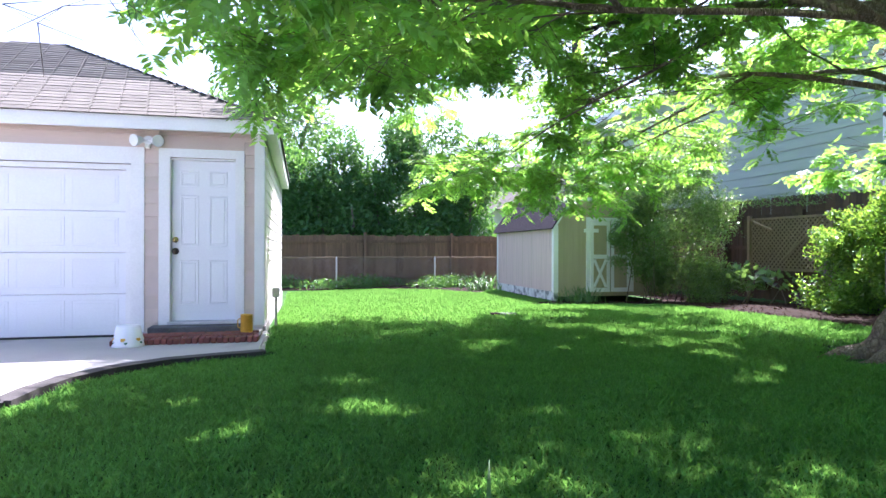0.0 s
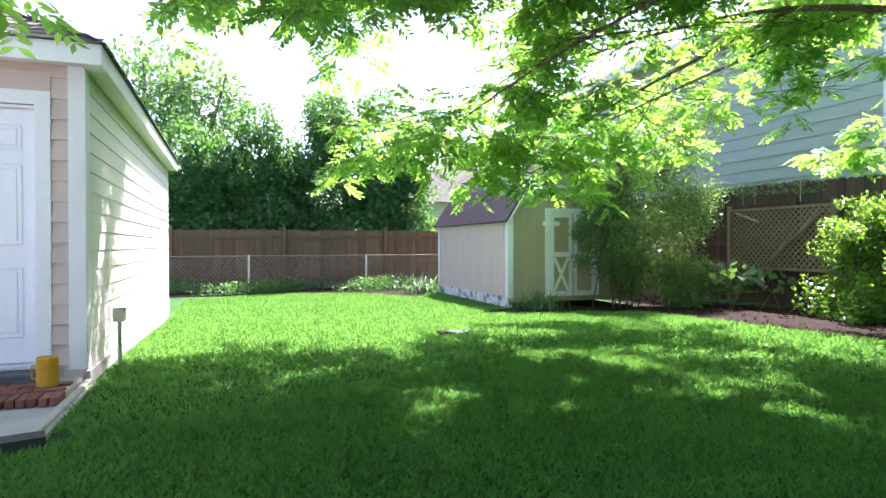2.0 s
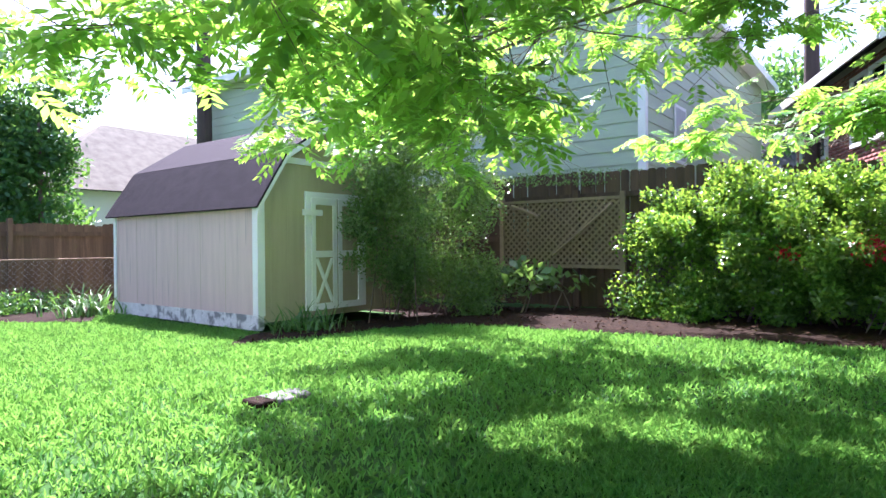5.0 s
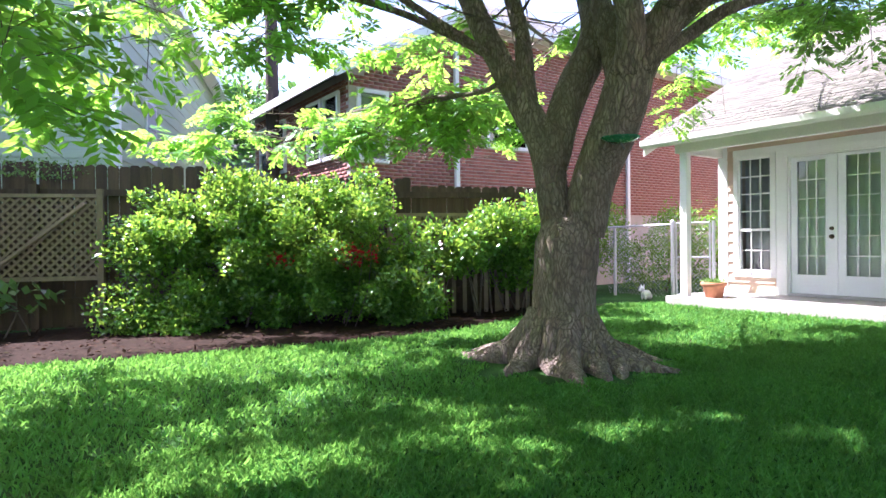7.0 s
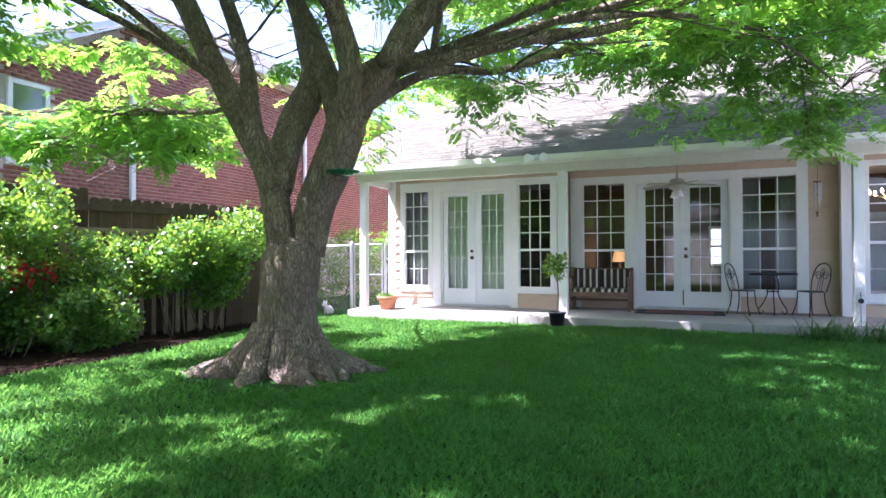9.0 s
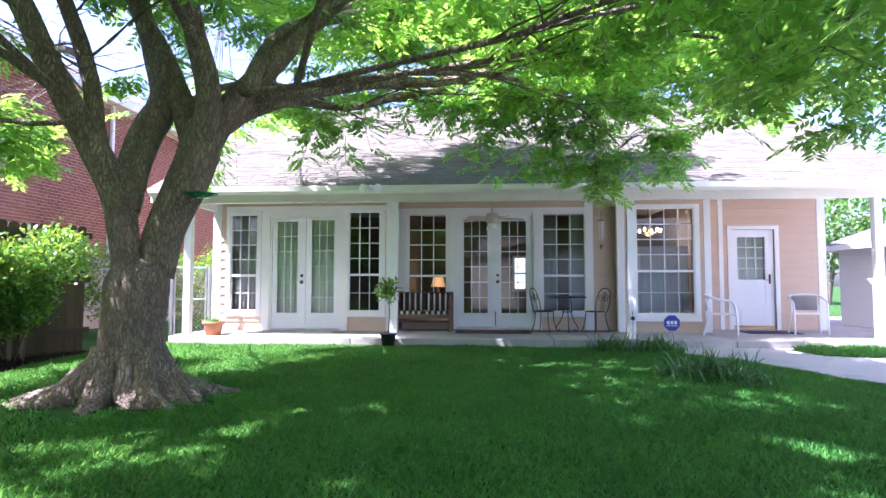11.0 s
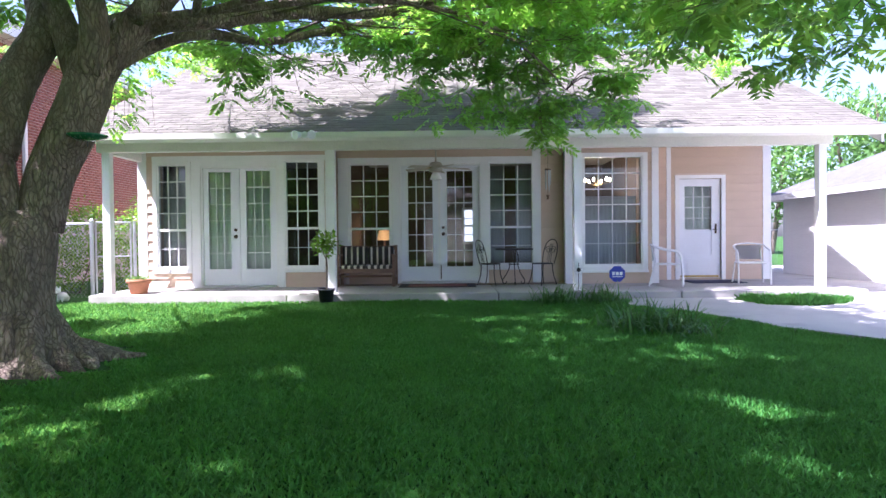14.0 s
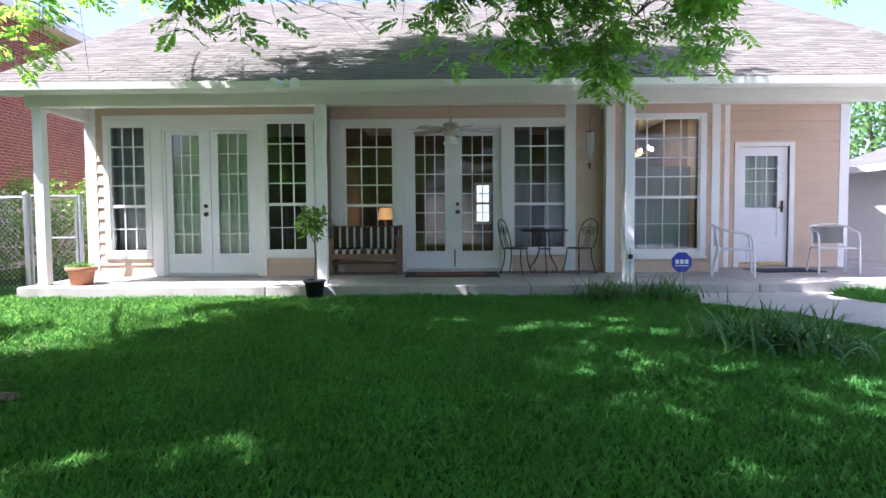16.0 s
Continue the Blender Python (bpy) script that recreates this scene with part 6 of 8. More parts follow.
for i, (a, b, z, r) in enumerate(((6.0, -25.2, 2.6, 1.8), (4.4, -25.0, 3.0, 2.0), (2.6, -25.3, 3.4, 2.1), (0.9, -25.0, 3.7, 2.1), (-0.9, -25.5, 3.2, 1.7), (8.0, -25.4, 3.0, 2.0))):
    tr = random.Random(90 + i)
    heads = [lb(a + tr.uniform(-0.75, 0.75) * r, b + tr.uniform(-0.6, 0.7), z * h + tr.uniform(-0.2, 0.2), 0.85, 0.8, 0.75) for h in (0.5, 0.65, 0.8, 0.95, 1.1, 1.25, 1.4, 1.55, 0.7, 1.0)]
    shrub("screen_tree", heads + [lb(a - 0.2, b + 0.6, 1.7, r * 0.8, 0.9, 0.55), lb(a, b, z * 0.85, r * 0.95, 1.0, z * 0.6), lb(a + 0.7, b + 0.2, z * 0.7, 1.1, 1.0, z * 0.4)], 17000, (0.15, 0.09), DARKLEAF, "dense dark green screening tree behind the back fence", "tree", 40 + i, 5, 0.09, shell=0.4, group="screening trees")
shrub("screen_tree", [lb(7.4, -29, 6.2, 2.0, 2.0, 2.4), lb(5.6, -30, 6.4, 1.9, 2.0, 1.9), lb(9.2, -30, 5.0, 2.2, 2.2, 3.0)], 9000, (0.26, 0.13), PALELEAF, "pale sunlit tree far behind the back fence", "tree", 50, 4, 0.14, shell=0.3, group="screening trees")
shrub("ground_ivy", [lb(0.5, -21.9, 0.0, 1.5, 0.5, 0.28), lb(3.5, -22.0, 0.0, 2.0, 0.45, 0.24), lb(6.5, -22.0, 0.0, 1.8, 0.45, 0.3)], 6000, (0.075, 0.05), DARKLEAF, "low weeds and ivy along the wire fence", "weeds", 51, shell=0.1)
for i, (x, y, z, r) in enumerate(((21, 22, 5.5, 4.0), (15, 26, 5.0, 3.6), (27, 17, 6.0, 4.5), (11, 28, 4.2, 3.0))):
    shrub("distant_tree", [(x, y, z, r, r, z * 0.65), (x + r * 0.5, y, z * 1.2, r * 0.6, r * 0.6, z * 0.4), (x - r * 0.6, y + 1, z * 0.8, r * 0.7, r * 0.7, z * 0.5)], 7000, (0.34, 0.17), PALELEAF, "pale green tree beyond the neighbouring garage", "tree", 60 + i, 4, 0.16, shell=0.3, group="distant trees")
for i, (a, b, z, r) in enumerate(((-22, -13, 5.0, 2.6), (-26, -8, 5.5, 3.2), (-18, -9.8, 4.2, 1.6), (-9, -27, 4.6, 2.4))):
    shrub("distant_tree", [lb(a, b, z, r, r, z * 0.6), lb(a + r * 0.4, b + 1, z * 1.25, r * 0.6, r * 0.6, z * 0.35)], 5000, (0.3, 0.16), DARKLEAF, "leafy tree beyond the neighbours' roofs", "tree", 70 + i, 4, 0.15, shell=0.3, group="distant trees")


def strap_plant(name, x, y, count, length, label, seed, spread=0.25, width=0.014):
    """A tuft of long arching leaves."""
    rg = np.random.default_rng(seed)
    vs, fs = [], []
    for k in range(count):
        a, tilt, L = rg.uniform(0, 2 * math.pi), rg.uniform(0.4, 1.5), length * rg.uniform(0.55, 1.1)
        px, py = x + rg.normal(0, spread), y + rg.normal(0, spread)
        z = float(ground_z(px, py)) - 0.01
        w = width * rg.uniform(0.6, 1.3)
        p = np.array([px, py, z])
        k0 = len(vs)
        for s in range(5):
            side = np.array([-math.sin(a), math.cos(a), 0]) * w * (1 - s / 4.05) ** 0.6
            vs += [p - side, p + side]
            th = tilt * (0.35 + 0.42 * s)
            p = p + np.array([math.cos(a) * math.sin(th), math.sin(a) * math.sin(th), math.cos(th)]) * L / 4
        fs += [(k0 + 2 * s, k0 + 2 * s + 1, k0 + 2 * s + 3, k0 + 2 * s + 2) for s in range(4)]
    ob = new(name, fast_mesh(name, vs, fs, STRAP))
    return tagged(ob, label, "plant")


strap_plant("lily_clump", 2.45, -4.8, 420, 0.42, "clump of arching strap-leaved lily in the lawn", 81, 0.24)
strap_plant("lily_clump", 1.8, -2.0, 240, 0.42, "low strap-leaved border plant along the porch edge", 82, 0.17, 0.01)
strap_plant("lily_clump", 2.5, -2.0, 240, 0.42, "low strap-leaved border plant along the porch edge", 83, 0.2, 0.01)
p = lot(-1.0, -15.35)
strap_plant("lily_clump", p.x, p.y, 150, 0.5, "strap-leaved plant beside the shed corner", 84, 0.2, 0.016)
p = lot(-0.2, -20.3)
strap_plant("lily_clump", p.x, p.y, 130, 0.7, "strap-leaved plant behind the shed", 85, 0.25, 0.02)


# ---- lawn ----
def scatter_grass(name, x0, x1, y0, y1, per_m2, keep, length, width, seed, label):
    rg = np.random.default_rng(seed)
    n = int((x1 - x0) * (y1 - y0) * per_m2)
    x, y = rg.uniform(x0, x1, n), rg.uniform(y0, y1, n)
    ok = keep(x, y)
    x, y = x[ok], y[ok]
    n = len(x)
    tuft = np.sin(x * 5.1 + 1.7 * np.sin(y * 3.3)) * np.cos(y * 4.7 + 1.3 * np.sin(x * 2.9))
    L = length * rg.uniform(0.55, 1.25, n) * (1 + 0.18 * tuft)
    a, lean = rg.uniform(0, 2 * np.pi, n), rg.uniform(0.15, 0.95, n)
    w = width * rg.uniform(0.6, 1.3, n)
    b = np.stack([x, y, ground_z(x, y) - 0.008], 1)
    out = np.stack([np.cos(a), np.sin(a), np.zeros(n)], 1)
    side = np.stack([-np.sin(a), np.cos(a), np.zeros(n)], 1) * w[:, None]
    mid = b + out * (L * 0.45 * np.sin(lean * 0.7))[:, None] + np.array([0, 0, 1.0]) * (L * 0.55 * np.cos(lean * 0.7))[:, None]
    tip = mid + out * (L * 0.5 * np.sin(lean * 1.6))[:, None] + np.array([0, 0, 1.0]) * (L * 0.45 * np.cos(lean * 1.6))[:, None]
    v = np.stack([b, mid + side, tip, mid - side], 1).reshape(-1, 3)
    i = np.arange(n)[:, None] * 4
    f = np.concatenate([i + np.array([[0, 1, 2]]), i + np.array([[0, 2, 3]])])
    ob = new(name, fast_mesh(name, v, f, GRASS))
    return tagged(ob, label, "grass", kind="stuff")


def lawn(x, y):
    a, b = 0.9259 * x - 0.3777 * y, 0.3777 * x + 0.9259 * y
    ok = ~inside(x, y, DRIVE) & ~inside(x, y, BED) & ~inside(x, y, BACKBED)
    ok &= ~((x > -5.95) & (x < 7) & (y > -1.57)) & ~((a > 5.6) & (b < -8.85)) & ~((a < -0.55) & (a > -3.6) & (b < -15.6))
    ok &= (a > -5.0) & (b > -22.0) & ~((a < -2.6) & (b < -14))
    r2 = (x - TX) ** 2 + (y - TY) ** 2
    for p, q in zip(edge_pts, edge_pts[1:]):
        ux, uy = q[0] - p[0], q[1] - p[1]
        k = np.clip(((x - p[0]) * ux + (y - p[1]) * uy) / (ux * ux + uy * uy), 0, 1)
        ok &= np.hypot(x - p[0] - k * ux, y - p[1] - k * uy) > 0.15
    return ok & (r2 > 0.55 + 0.5 * np.sin(np.arctan2(y - TY, x - TX) * 5) ** 2)


def near_way(x, y):
    return (x > -3.2) & (x < 4.2) & (y > -10.4) & (y < -2.0)


scatter_grass("lawn_grass", -3.2, 4.6, -10.4, -2.0, 5600, lawn, 0.062, 0.0038, 91, "thick green broad-bladed lawn grass")
STRIP = [(4.65, -1.95), (4.7, -2.6), (5.3, -2.85), (6.0, -2.5), (6.4, -2.0), (6.2, -1.65), (4.9, -1.65)]
scatter_grass("grass_strip", 4.5, 6.6, -3.0, -1.6, 2600, lambda x, y: inside(x, y, STRIP), 0.14, 0.006, 93, "small strip of grass between porch and driveway")
scatter_grass("lawn_grass", -9.5, 6.5, -21.0, 0.2, 1500, lambda x, y: lawn(x, y) & ~near_way(x, y), 0.07, 0.0062, 92, "thick green broad-bladed lawn grass")

# ---- neighbouring houses ----
green = thing("green_house", LOT, "two-storey pale green lap-sided house behind the fence", "house")
ga0, gb0, gtop = -6.5, -12.5, 6.2
w1 = part("wall", boxes((-17.9, -27, 0, ga0, gb0, gtop)), GREENSIDE, green)
for k in range(19):
    z = 1.2 + k * 0.262
    piece("siding_board", BOARD_GREEN, w1, pose(ga0 + 0.004, -27, z, 0, 0, 90) @ Matrix.Diagonal((gb0 + 27, 1, 1, 1)))
    piece("siding_board", BOARD_GREEN, w1, pose(ga0, gb0 + 0.004, z, 0, 0, 180) @ Matrix.Diagonal((9.9, 1, 1, 1)))
part("corner_board", boxes((ga0 - 0.11, gb0 + 0.0055, 0, ga0 + 0.03, gb0 + 0.03, gtop), (ga0 + 0.0055, gb0 - 0.11, 0, ga0 + 0.03, gb0 + 0.005, gtop)), WHITE, green)
gw = part("window", boxes((-9.0, gb0 + 0.022, 2.7, -8.2, gb0 + 0.05, 3.9)), WHITE, green)
part("pane", boxes((-8.93, gb0 + 0.0501, 2.77, -8.27, gb0 + 0.056, 3.83)), BLIND, gw)
bm = bmesh.new()
vs = [(ga0 + 0.45, -27.4, gtop), (ga0 + 0.45, gb0 + 0.45, gtop), (-18.3, gb0 + 0.45, gtop), (-18.3, -27.4, gtop), (-13, -22, 8.9), (-13, -18, 8.9)]
vs = [bm.verts.new(v) for v in vs]
for q in ((0, 1, 5, 4), (1, 2, 5), (2, 3, 4, 5), (3, 0, 4), (3, 2, 1, 0)):
    bm.faces.new([vs[i] for i in q])
bmesh.ops.recalc_face_normals(bm, faces=bm.faces)
part("roof", bm, GREY_ROOF, green)
part("fascia", boxes((ga0 + 0.42, -27.4, gtop - 0.18, ga0 + 0.46, gb0 + 0.46, gtop + 0.02), (-18.3, gb0 + 0.42, gtop - 0.18, ga0 + 0.4195, gb0 + 0.46, gtop + 0.02)), WHITE, green)
part("soffit", boxes((-18.2, gb0 + 0.035, gtop - 0.1, ga0 + 0.415, gb0 + 0.415, gtop - 0.06), (ga0 + 0.035, -27.3, gtop - 0.1, ga0 + 0.415, gb0 + 0.03, gtop - 0.06)), WHITE, green)

brickh = thing("brick_house", pose(0, 0, 0), "two-storey red brick house with white trim behind the fence", "house")
bx, by, bt = -9.7, -5.5, 5.65
bw = part("wall", boxes((-17, -3.4, 0, bx - 0.012, 9, bt)), MORTAR, brickh, "red brick wall")
bm = bmesh.new()
for x in (-15, bx - 0.012):
    for y, z in ((by, 0), (-3.41, 0), (-3.41, 5.35), (by, 4.25)):
        bm.verts.new((x, y, z))
bmesh.ops.convex_hull(bm, input=list(bm.verts))
part("wing_wall", bm, MORTAR, brickh, "red brick wing wall")
for u in (-3.1, 2.35):
    part("downspout", boxes((bx + 0.005, u - 0.05, 0, bx + 0.085, u + 0.05, bt - 0.1 if u > 0 else 5.3), bev=0.01), WHITE, brickh)


def house_window(parent, m, w, h):
    win = part("window", boxes((0, -0.05, 0, 0.07, 0.02, h), (w - 0.07, -0.05, 0, w, 0.02, h), (0.0702, -0.05, h - 0.07, w - 0.0702, 0.02, h), (0.0702, -0.06, 0, w - 0.0702, 0.02, 0.07), (0.0702, -0.04, h * 0.5 - 0.03, w - 0.0702, 0.02, h * 0.5 + 0.03)), WHITE, parent)
    win.matrix_basis = m
    part("pane", boxes((0.0703, -0.012, 0.0703, w - 0.0703, -0.006, h - 0.0703)), GLASS, win)
    part("blind", boxes((0.0704, 0.0, 0.0704, w - 0.0704, 0.01, h - 0.0704)), BLIND, win)
    return win


BWIN = [(-5.35, 2.6, 0.66, 1.35), (-2.3, 3.1, 1.2, 0.85)]
for y, z, w, h in BWIN:
    house_window(brickh, pose(bx, y, z, 0, 0, 90), w, h)
for x, z, w, h in ((-10.75, 2.7, 0.7, 1.25), (-11.55, 2.7, 0.7, 1.25), (-13.6, 2.7, 0.8, 1.2), (-14.5, 2.7, 0.8, 1.2)):
    house_window(brickh, pose(x, by - 0.02, z), w, h)
bm = bmesh.new()
vs = [bm.verts.new(v) for v in ((bx + 0.45, -3.3, bt), (bx + 0.45, 9.4, bt), (-17.5, 9.4, bt), (-17.5, -3.3, bt), (-13.4, 0.6, 8.0), (-13.4, 5, 8.0))]
for q in ((0, 1, 5, 4), (1, 2, 5), (2, 3, 4, 5), (3, 0, 4), (0, 3, 2, 1)):
    bm.faces.new([vs[i] for i in q])
bmesh.ops.recalc_face_normals(bm, faces=bm.faces)
part("roof", bm, GREY_ROOF, brickh)
bm = bmesh.new()
for x in (-15.4, bx + 0.4):
    for y, z in ((by - 0.45, 4.06), (by - 0.45, 4.16), (-3.31, 5.62), (-3.31, 5.5)):
        bm.verts.new((x, y, z))
bmesh.ops.convex_hull(bm, input=list(bm.verts))
part("wing_roof", bm, GREY_ROOF, brickh)
part("fascia", boxes((bx + 0.42, -3.3, bt - 0.16, bx + 0.46, 9.4, bt + 0.02), (-15.4, by - 0.49, 4.0, bx + 0.4, by - 0.452, 4.17)), WHITE, brickh)
bm = bmesh.new()
for x in (bx + 0.401, bx + 0.43):
    for y, z in ((by - 0.45, 3.98), (by - 0.45, 4.18), (-3.31, 5.64), (-3.31, 5.44)):
        bm.verts.new((x, y, z))
bmesh.ops.convex_hull(bm, input=list(bm.verts))
part("rake_board", bm, WHITE, brickh)
part("soffit", boxes((bx + 0.02, -3.3, bt - 0.09, bx + 0.415, 9.4, bt - 0.05)), CREAM, brickh)
low = thing("low_house", LOT, "low house with a pale shingle roof beyond the fence", "house")
part("wall", boxes((-26, -14.5, 0, -19.2, -9.2, 3.4)), SIDEWALL, low)
bm = bmesh.new()
vs = [bm.verts.new(v) for v in ((-18.8, -16.6, 3.4), (-18.8, -8.8, 3.4), (-26.4, -8.8, 3.4), (-26.4, -16.6, 3.4), (-22.6, -13.2, 5.4), (-22.6, -11.6, 5.4))]
for q in ((0, 1, 5, 4), (1, 2, 5), (2, 3, 4, 5), (3, 0, 4), (0, 3, 2, 1)):
    bm.faces.new([vs[i] for i in q])
bmesh.ops.recalc_face_normals(bm, faces=bm.faces)
part("roof", bm, GREY_ROOF, low)
low2 = thing("low_house", LOT, "low house with a pink-grey roof behind the shed", "house")
part("wall", boxes((-16, -40, 0, -4, -33, 3.2)), SIDEWALL, low2)
bm = bmesh.new()
vs = [bm.verts.new(v) for v in ((-3.5, -40.5, 3.2), (-3.5, -32.5, 3.2), (-16.5, -32.5, 3.2), (-16.5, -40.5, 3.2), (-7.5, -36.5, 6.4), (-12.5, -36.5, 6.4))]
for q in ((0, 1, 4), (1, 2, 5, 4), (2, 3, 5), (3, 0, 4, 5), (0, 3, 2, 1)):
    bm.faces.new([vs[i] for i in q])
bmesh.ops.recalc_face_normals(bm, faces=bm.faces)
part("roof", bm, SHINGLE_STUFF, low2)

ngar = thing("neighbour_garage", pose(0, 0, 0), "white lap-sided garage with dark shingle roof across the driveway", "garage")
nw_ = part("wall", boxes((9.15, -3.5, -0.1, 15, 5.0, 2.1)), WHITE, ngar)
BOARD_WHITE = board_mesh("siding_board", 0.15, 0.014, WHITE)
for k in range(14):
    piece("siding_board", BOARD_WHITE, nw_, pose(9.146, 5.0, 0.02 + k * 0.149, 0, 0, -90) @ Matrix.Diagonal((8.5, 1, 1, 1)))
bm = bmesh.new()
vs = [bm.verts.new(v) for v in ((8.75, 5.4, 2.1), (8.75, -3.9, 2.1), (15.4, -3.9, 2.1), (15.4, 5.4, 2.1), (12.1, 2.0, 3.75), (12.1, -0.5, 3.75))]
for q in ((0, 1, 5, 4), (1, 2, 5), (2, 3, 4, 5), (3, 0, 4), (0, 3, 2, 1)):
    bm.faces.new([vs[i] for i in q])
bmesh.ops.recalc_face_normals(bm, faces=bm.faces)
part("roof", bm, GREY_ROOF, ngar)
part("fascia", boxes((8.74, -3.9, 1.97, 8.77, 5.4, 2.11), (8.7705, 5.37, 1.97, 15.4, 5.41, 2.11)), WHITE, ngar)
rear_link = thing("chain_link_fence", pose(6.9, 5.2, 0), "galvanised chain-link fence between house and garage", "wire fence")
part("top_rail", rods(((0, 0, 1.2), (2.2, 0, 1.2), 0.02)), GALV, rear_link)
part("post", rods(((1.1, 0, -0.05), (1.1, 0, 1.22), 0.025)), GALV, rear_link)
mesh_wires(rear_link, 2.2, 0.05, 1.18, 0.08, 0.0022, GALV)

# poles and cables
pole = thing("utility_pole", LOT @ pose(-10.0, -10.24, 0), "dark creosoted wooden utility pole", "utility pole", group="poles")
part("shaft", rods(((0, 0, -0.2), (0, 0, 10.5), 0.16, 0.12), n=14), POLE, pole)
part("crossarm", boxes((-0.06, -1.1, 9.6, 0.06, 1.1, 9.72)), POLE, pole)
pole = thing("utility_pole", LOT @ pose(-6.1, -26.2, 0), "weathered grey wooden utility pole behind the shed", "utility pole", group="poles")
part("shaft", rods(((0, 0, -0.3), (0, 0, 10.0), 0.26, 0.2), n=14), POLE, pole)
part("bracket", rods(((0, 0, 6.4), (1.3, 0.4, 5.9), 0.04)), POLE, pole)


def cable(name, p, q, sag, r, label):
    bm = bmesh.new()
    p, q = Vector(p), Vector(q)
    pts = [p.lerp(q, i / 16) - Vector((0, 0, sag * 4 * (i / 16) * (1 - i / 16))) for i in range(17)]
    tube(bm, pts, [r] * 17, 5)
    return tagged(part(name, bm, WIRE, None, "", True), label, "cable")


cable("overhead_cable", lot(16, -24.5, 6.6), lot(-6.1, -26.1, 5.9), 0.5, 0.014, "black overhead cable along the back fence")
cable("overhead_cable", lot(16, -24.8, 6.8), lot(-6.1, -26.1, 6.2), 0.5, 0.012, "black overhead cable along the back fence")
cable("overhead_cable", lot(-10, -10.24, 9.5), (6.5, 3.0, 5.6), 0.7, 0.011, "thin service cable from pole to house")

# ---- porch things ----
# bench with striped cushions
bench = thing("garden_bench", pose(-1.48, 0.12, 0.15), "weathered wooden bench with cream and dark striped cushions", "bench")
for x in (-0.53, 0.53):
    part("leg", boxes((x - 0.03, -0.25, 0, x + 0.03, -0.19, 0.58), bev=0.004), TEAK, bench)
    part("leg", boxes((x - 0.03, 0.22, 0, x + 0.03, 0.28, 0.78), bev=0.004), TEAK, bench)
    part("armrest", boxes((x - 0.04, -0.29, 0.581, x + 0.04, 0.219, 0.61), bev=0.005), TEAK, bench)
    part("side_rail", boxes((x - 0.02, -0.189, 0.16, x + 0.02, 0.219, 0.21)), TEAK, bench)
part("seat_rail", boxes((-0.499, -0.245, 0.26, 0.499, -0.205, 0.34)), TEAK, bench)
part("stretcher", boxes((-0.509, -0.02, 0.165, 0.509, 0.02, 0.205)), TEAK, bench)
for k in range(5):
    part("seat_slat", boxes((-0.499, -0.19 + k * 0.08, 0.305, 0.499, -0.13 + k * 0.08, 0.33)), TEAK, bench)
part("back_rail", boxes((-0.499, 0.235, 0.70, 0.499, 0.27, 0.77)), TEAK, bench)
for x0 in (-0.495, 0.005):
    cu = part("back_cushion", boxes((x0, 0.10, 0.40, x0 + 0.49, 0.22, 0.76), bev=0.03), CLOTH_DARK, bench)
    for k in range(4):
        part("stripe", boxes((x0 + 0.035 + k * 0.115, 0.092, 0.41, x0 + 0.095 + k * 0.115, 0.215, 0.752), bev=0.02), CLOTH_PALE, cu)
    cu = part("seat_cushion", boxes((x0, -0.25, 0.335, x0 + 0.49, 0.10, 0.40), bev=0.02), CLOTH_DARK, bench)
    for k in range(4):
        part("stripe", boxes((x0 + 0.035 + k * 0.115, -0.256, 0.338, x0 + 0.095 + k * 0.115, 0.098, 0.4045), bev=0.012), CLOTH_PALE, cu)


def lathe(prof, n=24):
    """A turned shape from (radius, height) pairs."""
    bm = bmesh.new()
    rings = [[bm.verts.new((r * math.cos(2 * math.pi * k / n), r * math.sin(2 * math.pi * k / n), z)) for k in range(n)] for r, z in prof]
    for a, b in zip(rings, rings[1:]):
        for k in range(n):
            bm.faces.new((a[k], a[(k + 1) % n], b[(k + 1) % n], b[k]))
    bm.faces.new(list(reversed(rings[0])))
    bm.faces.new(rings[-1])
    return bm


def leafy(parent, x, y, z, r, rz, count, size, material, seed):
    rg = np.random.default_rng(seed)
    u = unit(rg.normal(0, 1, (count, 3)))
    c = np.array([x, y, z]) + u * np.array([r, r, rz]) * rg.uniform(0.2, 1, (count, 1))
    v, f = leaf_quads(c, unit(u + rg.normal(0, 0.5, (count, 3))), unit(rg.normal(0, 0.5, (count, 3)) + [0, 0, 0.8]), size[0] * rg.uniform(0.6, 1.3, count), size[1] * rg.uniform(0.6, 1.3, count))
    ob = new("foliage", fast_mesh("foliage", v, f, material))
    ob.parent = parent
    ob["kind"] = "stuff"


pt = thing("potted_tree", pose(-1.90, -1.72, 0.0), "small standard tree in a black plastic pot", "potted plant")
part("pot", lathe([(0.10, 0), (0.13, 0.22), (0.145, 0.22), (0.145, 0.25), (0.125, 0.25), (0.12, 0.2)]), BLACKPOT, pt, "", True)
part("stem", rods(((0, 0, 0.15), (0.02, 0, 0.55), 0.016, 0.013), ((0.02, 0, 0.54), (0.0, 0, 0.95), 0.013, 0.008), ((0.015, 0, 0.7), (-0.12, 0.03, 1.0), 0.008), ((0.01, 0, 0.75), (0.13, -0.03, 1.02), 0.008)), BARK, pt)
leafy(pt, 0, 0, 0.98, 0.25, 0.25, 230, (0.10, 0.055), SHRUB, 101)
tc = thing("terracotta_planter", pose(-5.22, -1.22, 0.15), "round terracotta planter with a low dry plant", "planter")
part("pot", lathe([(0.13, 0), (0.17, 0.19), (0.195, 0.19), (0.20, 0.25), (0.175, 0.25), (0.165, 0.2)]), TERRACOTTA, tc, "", True)
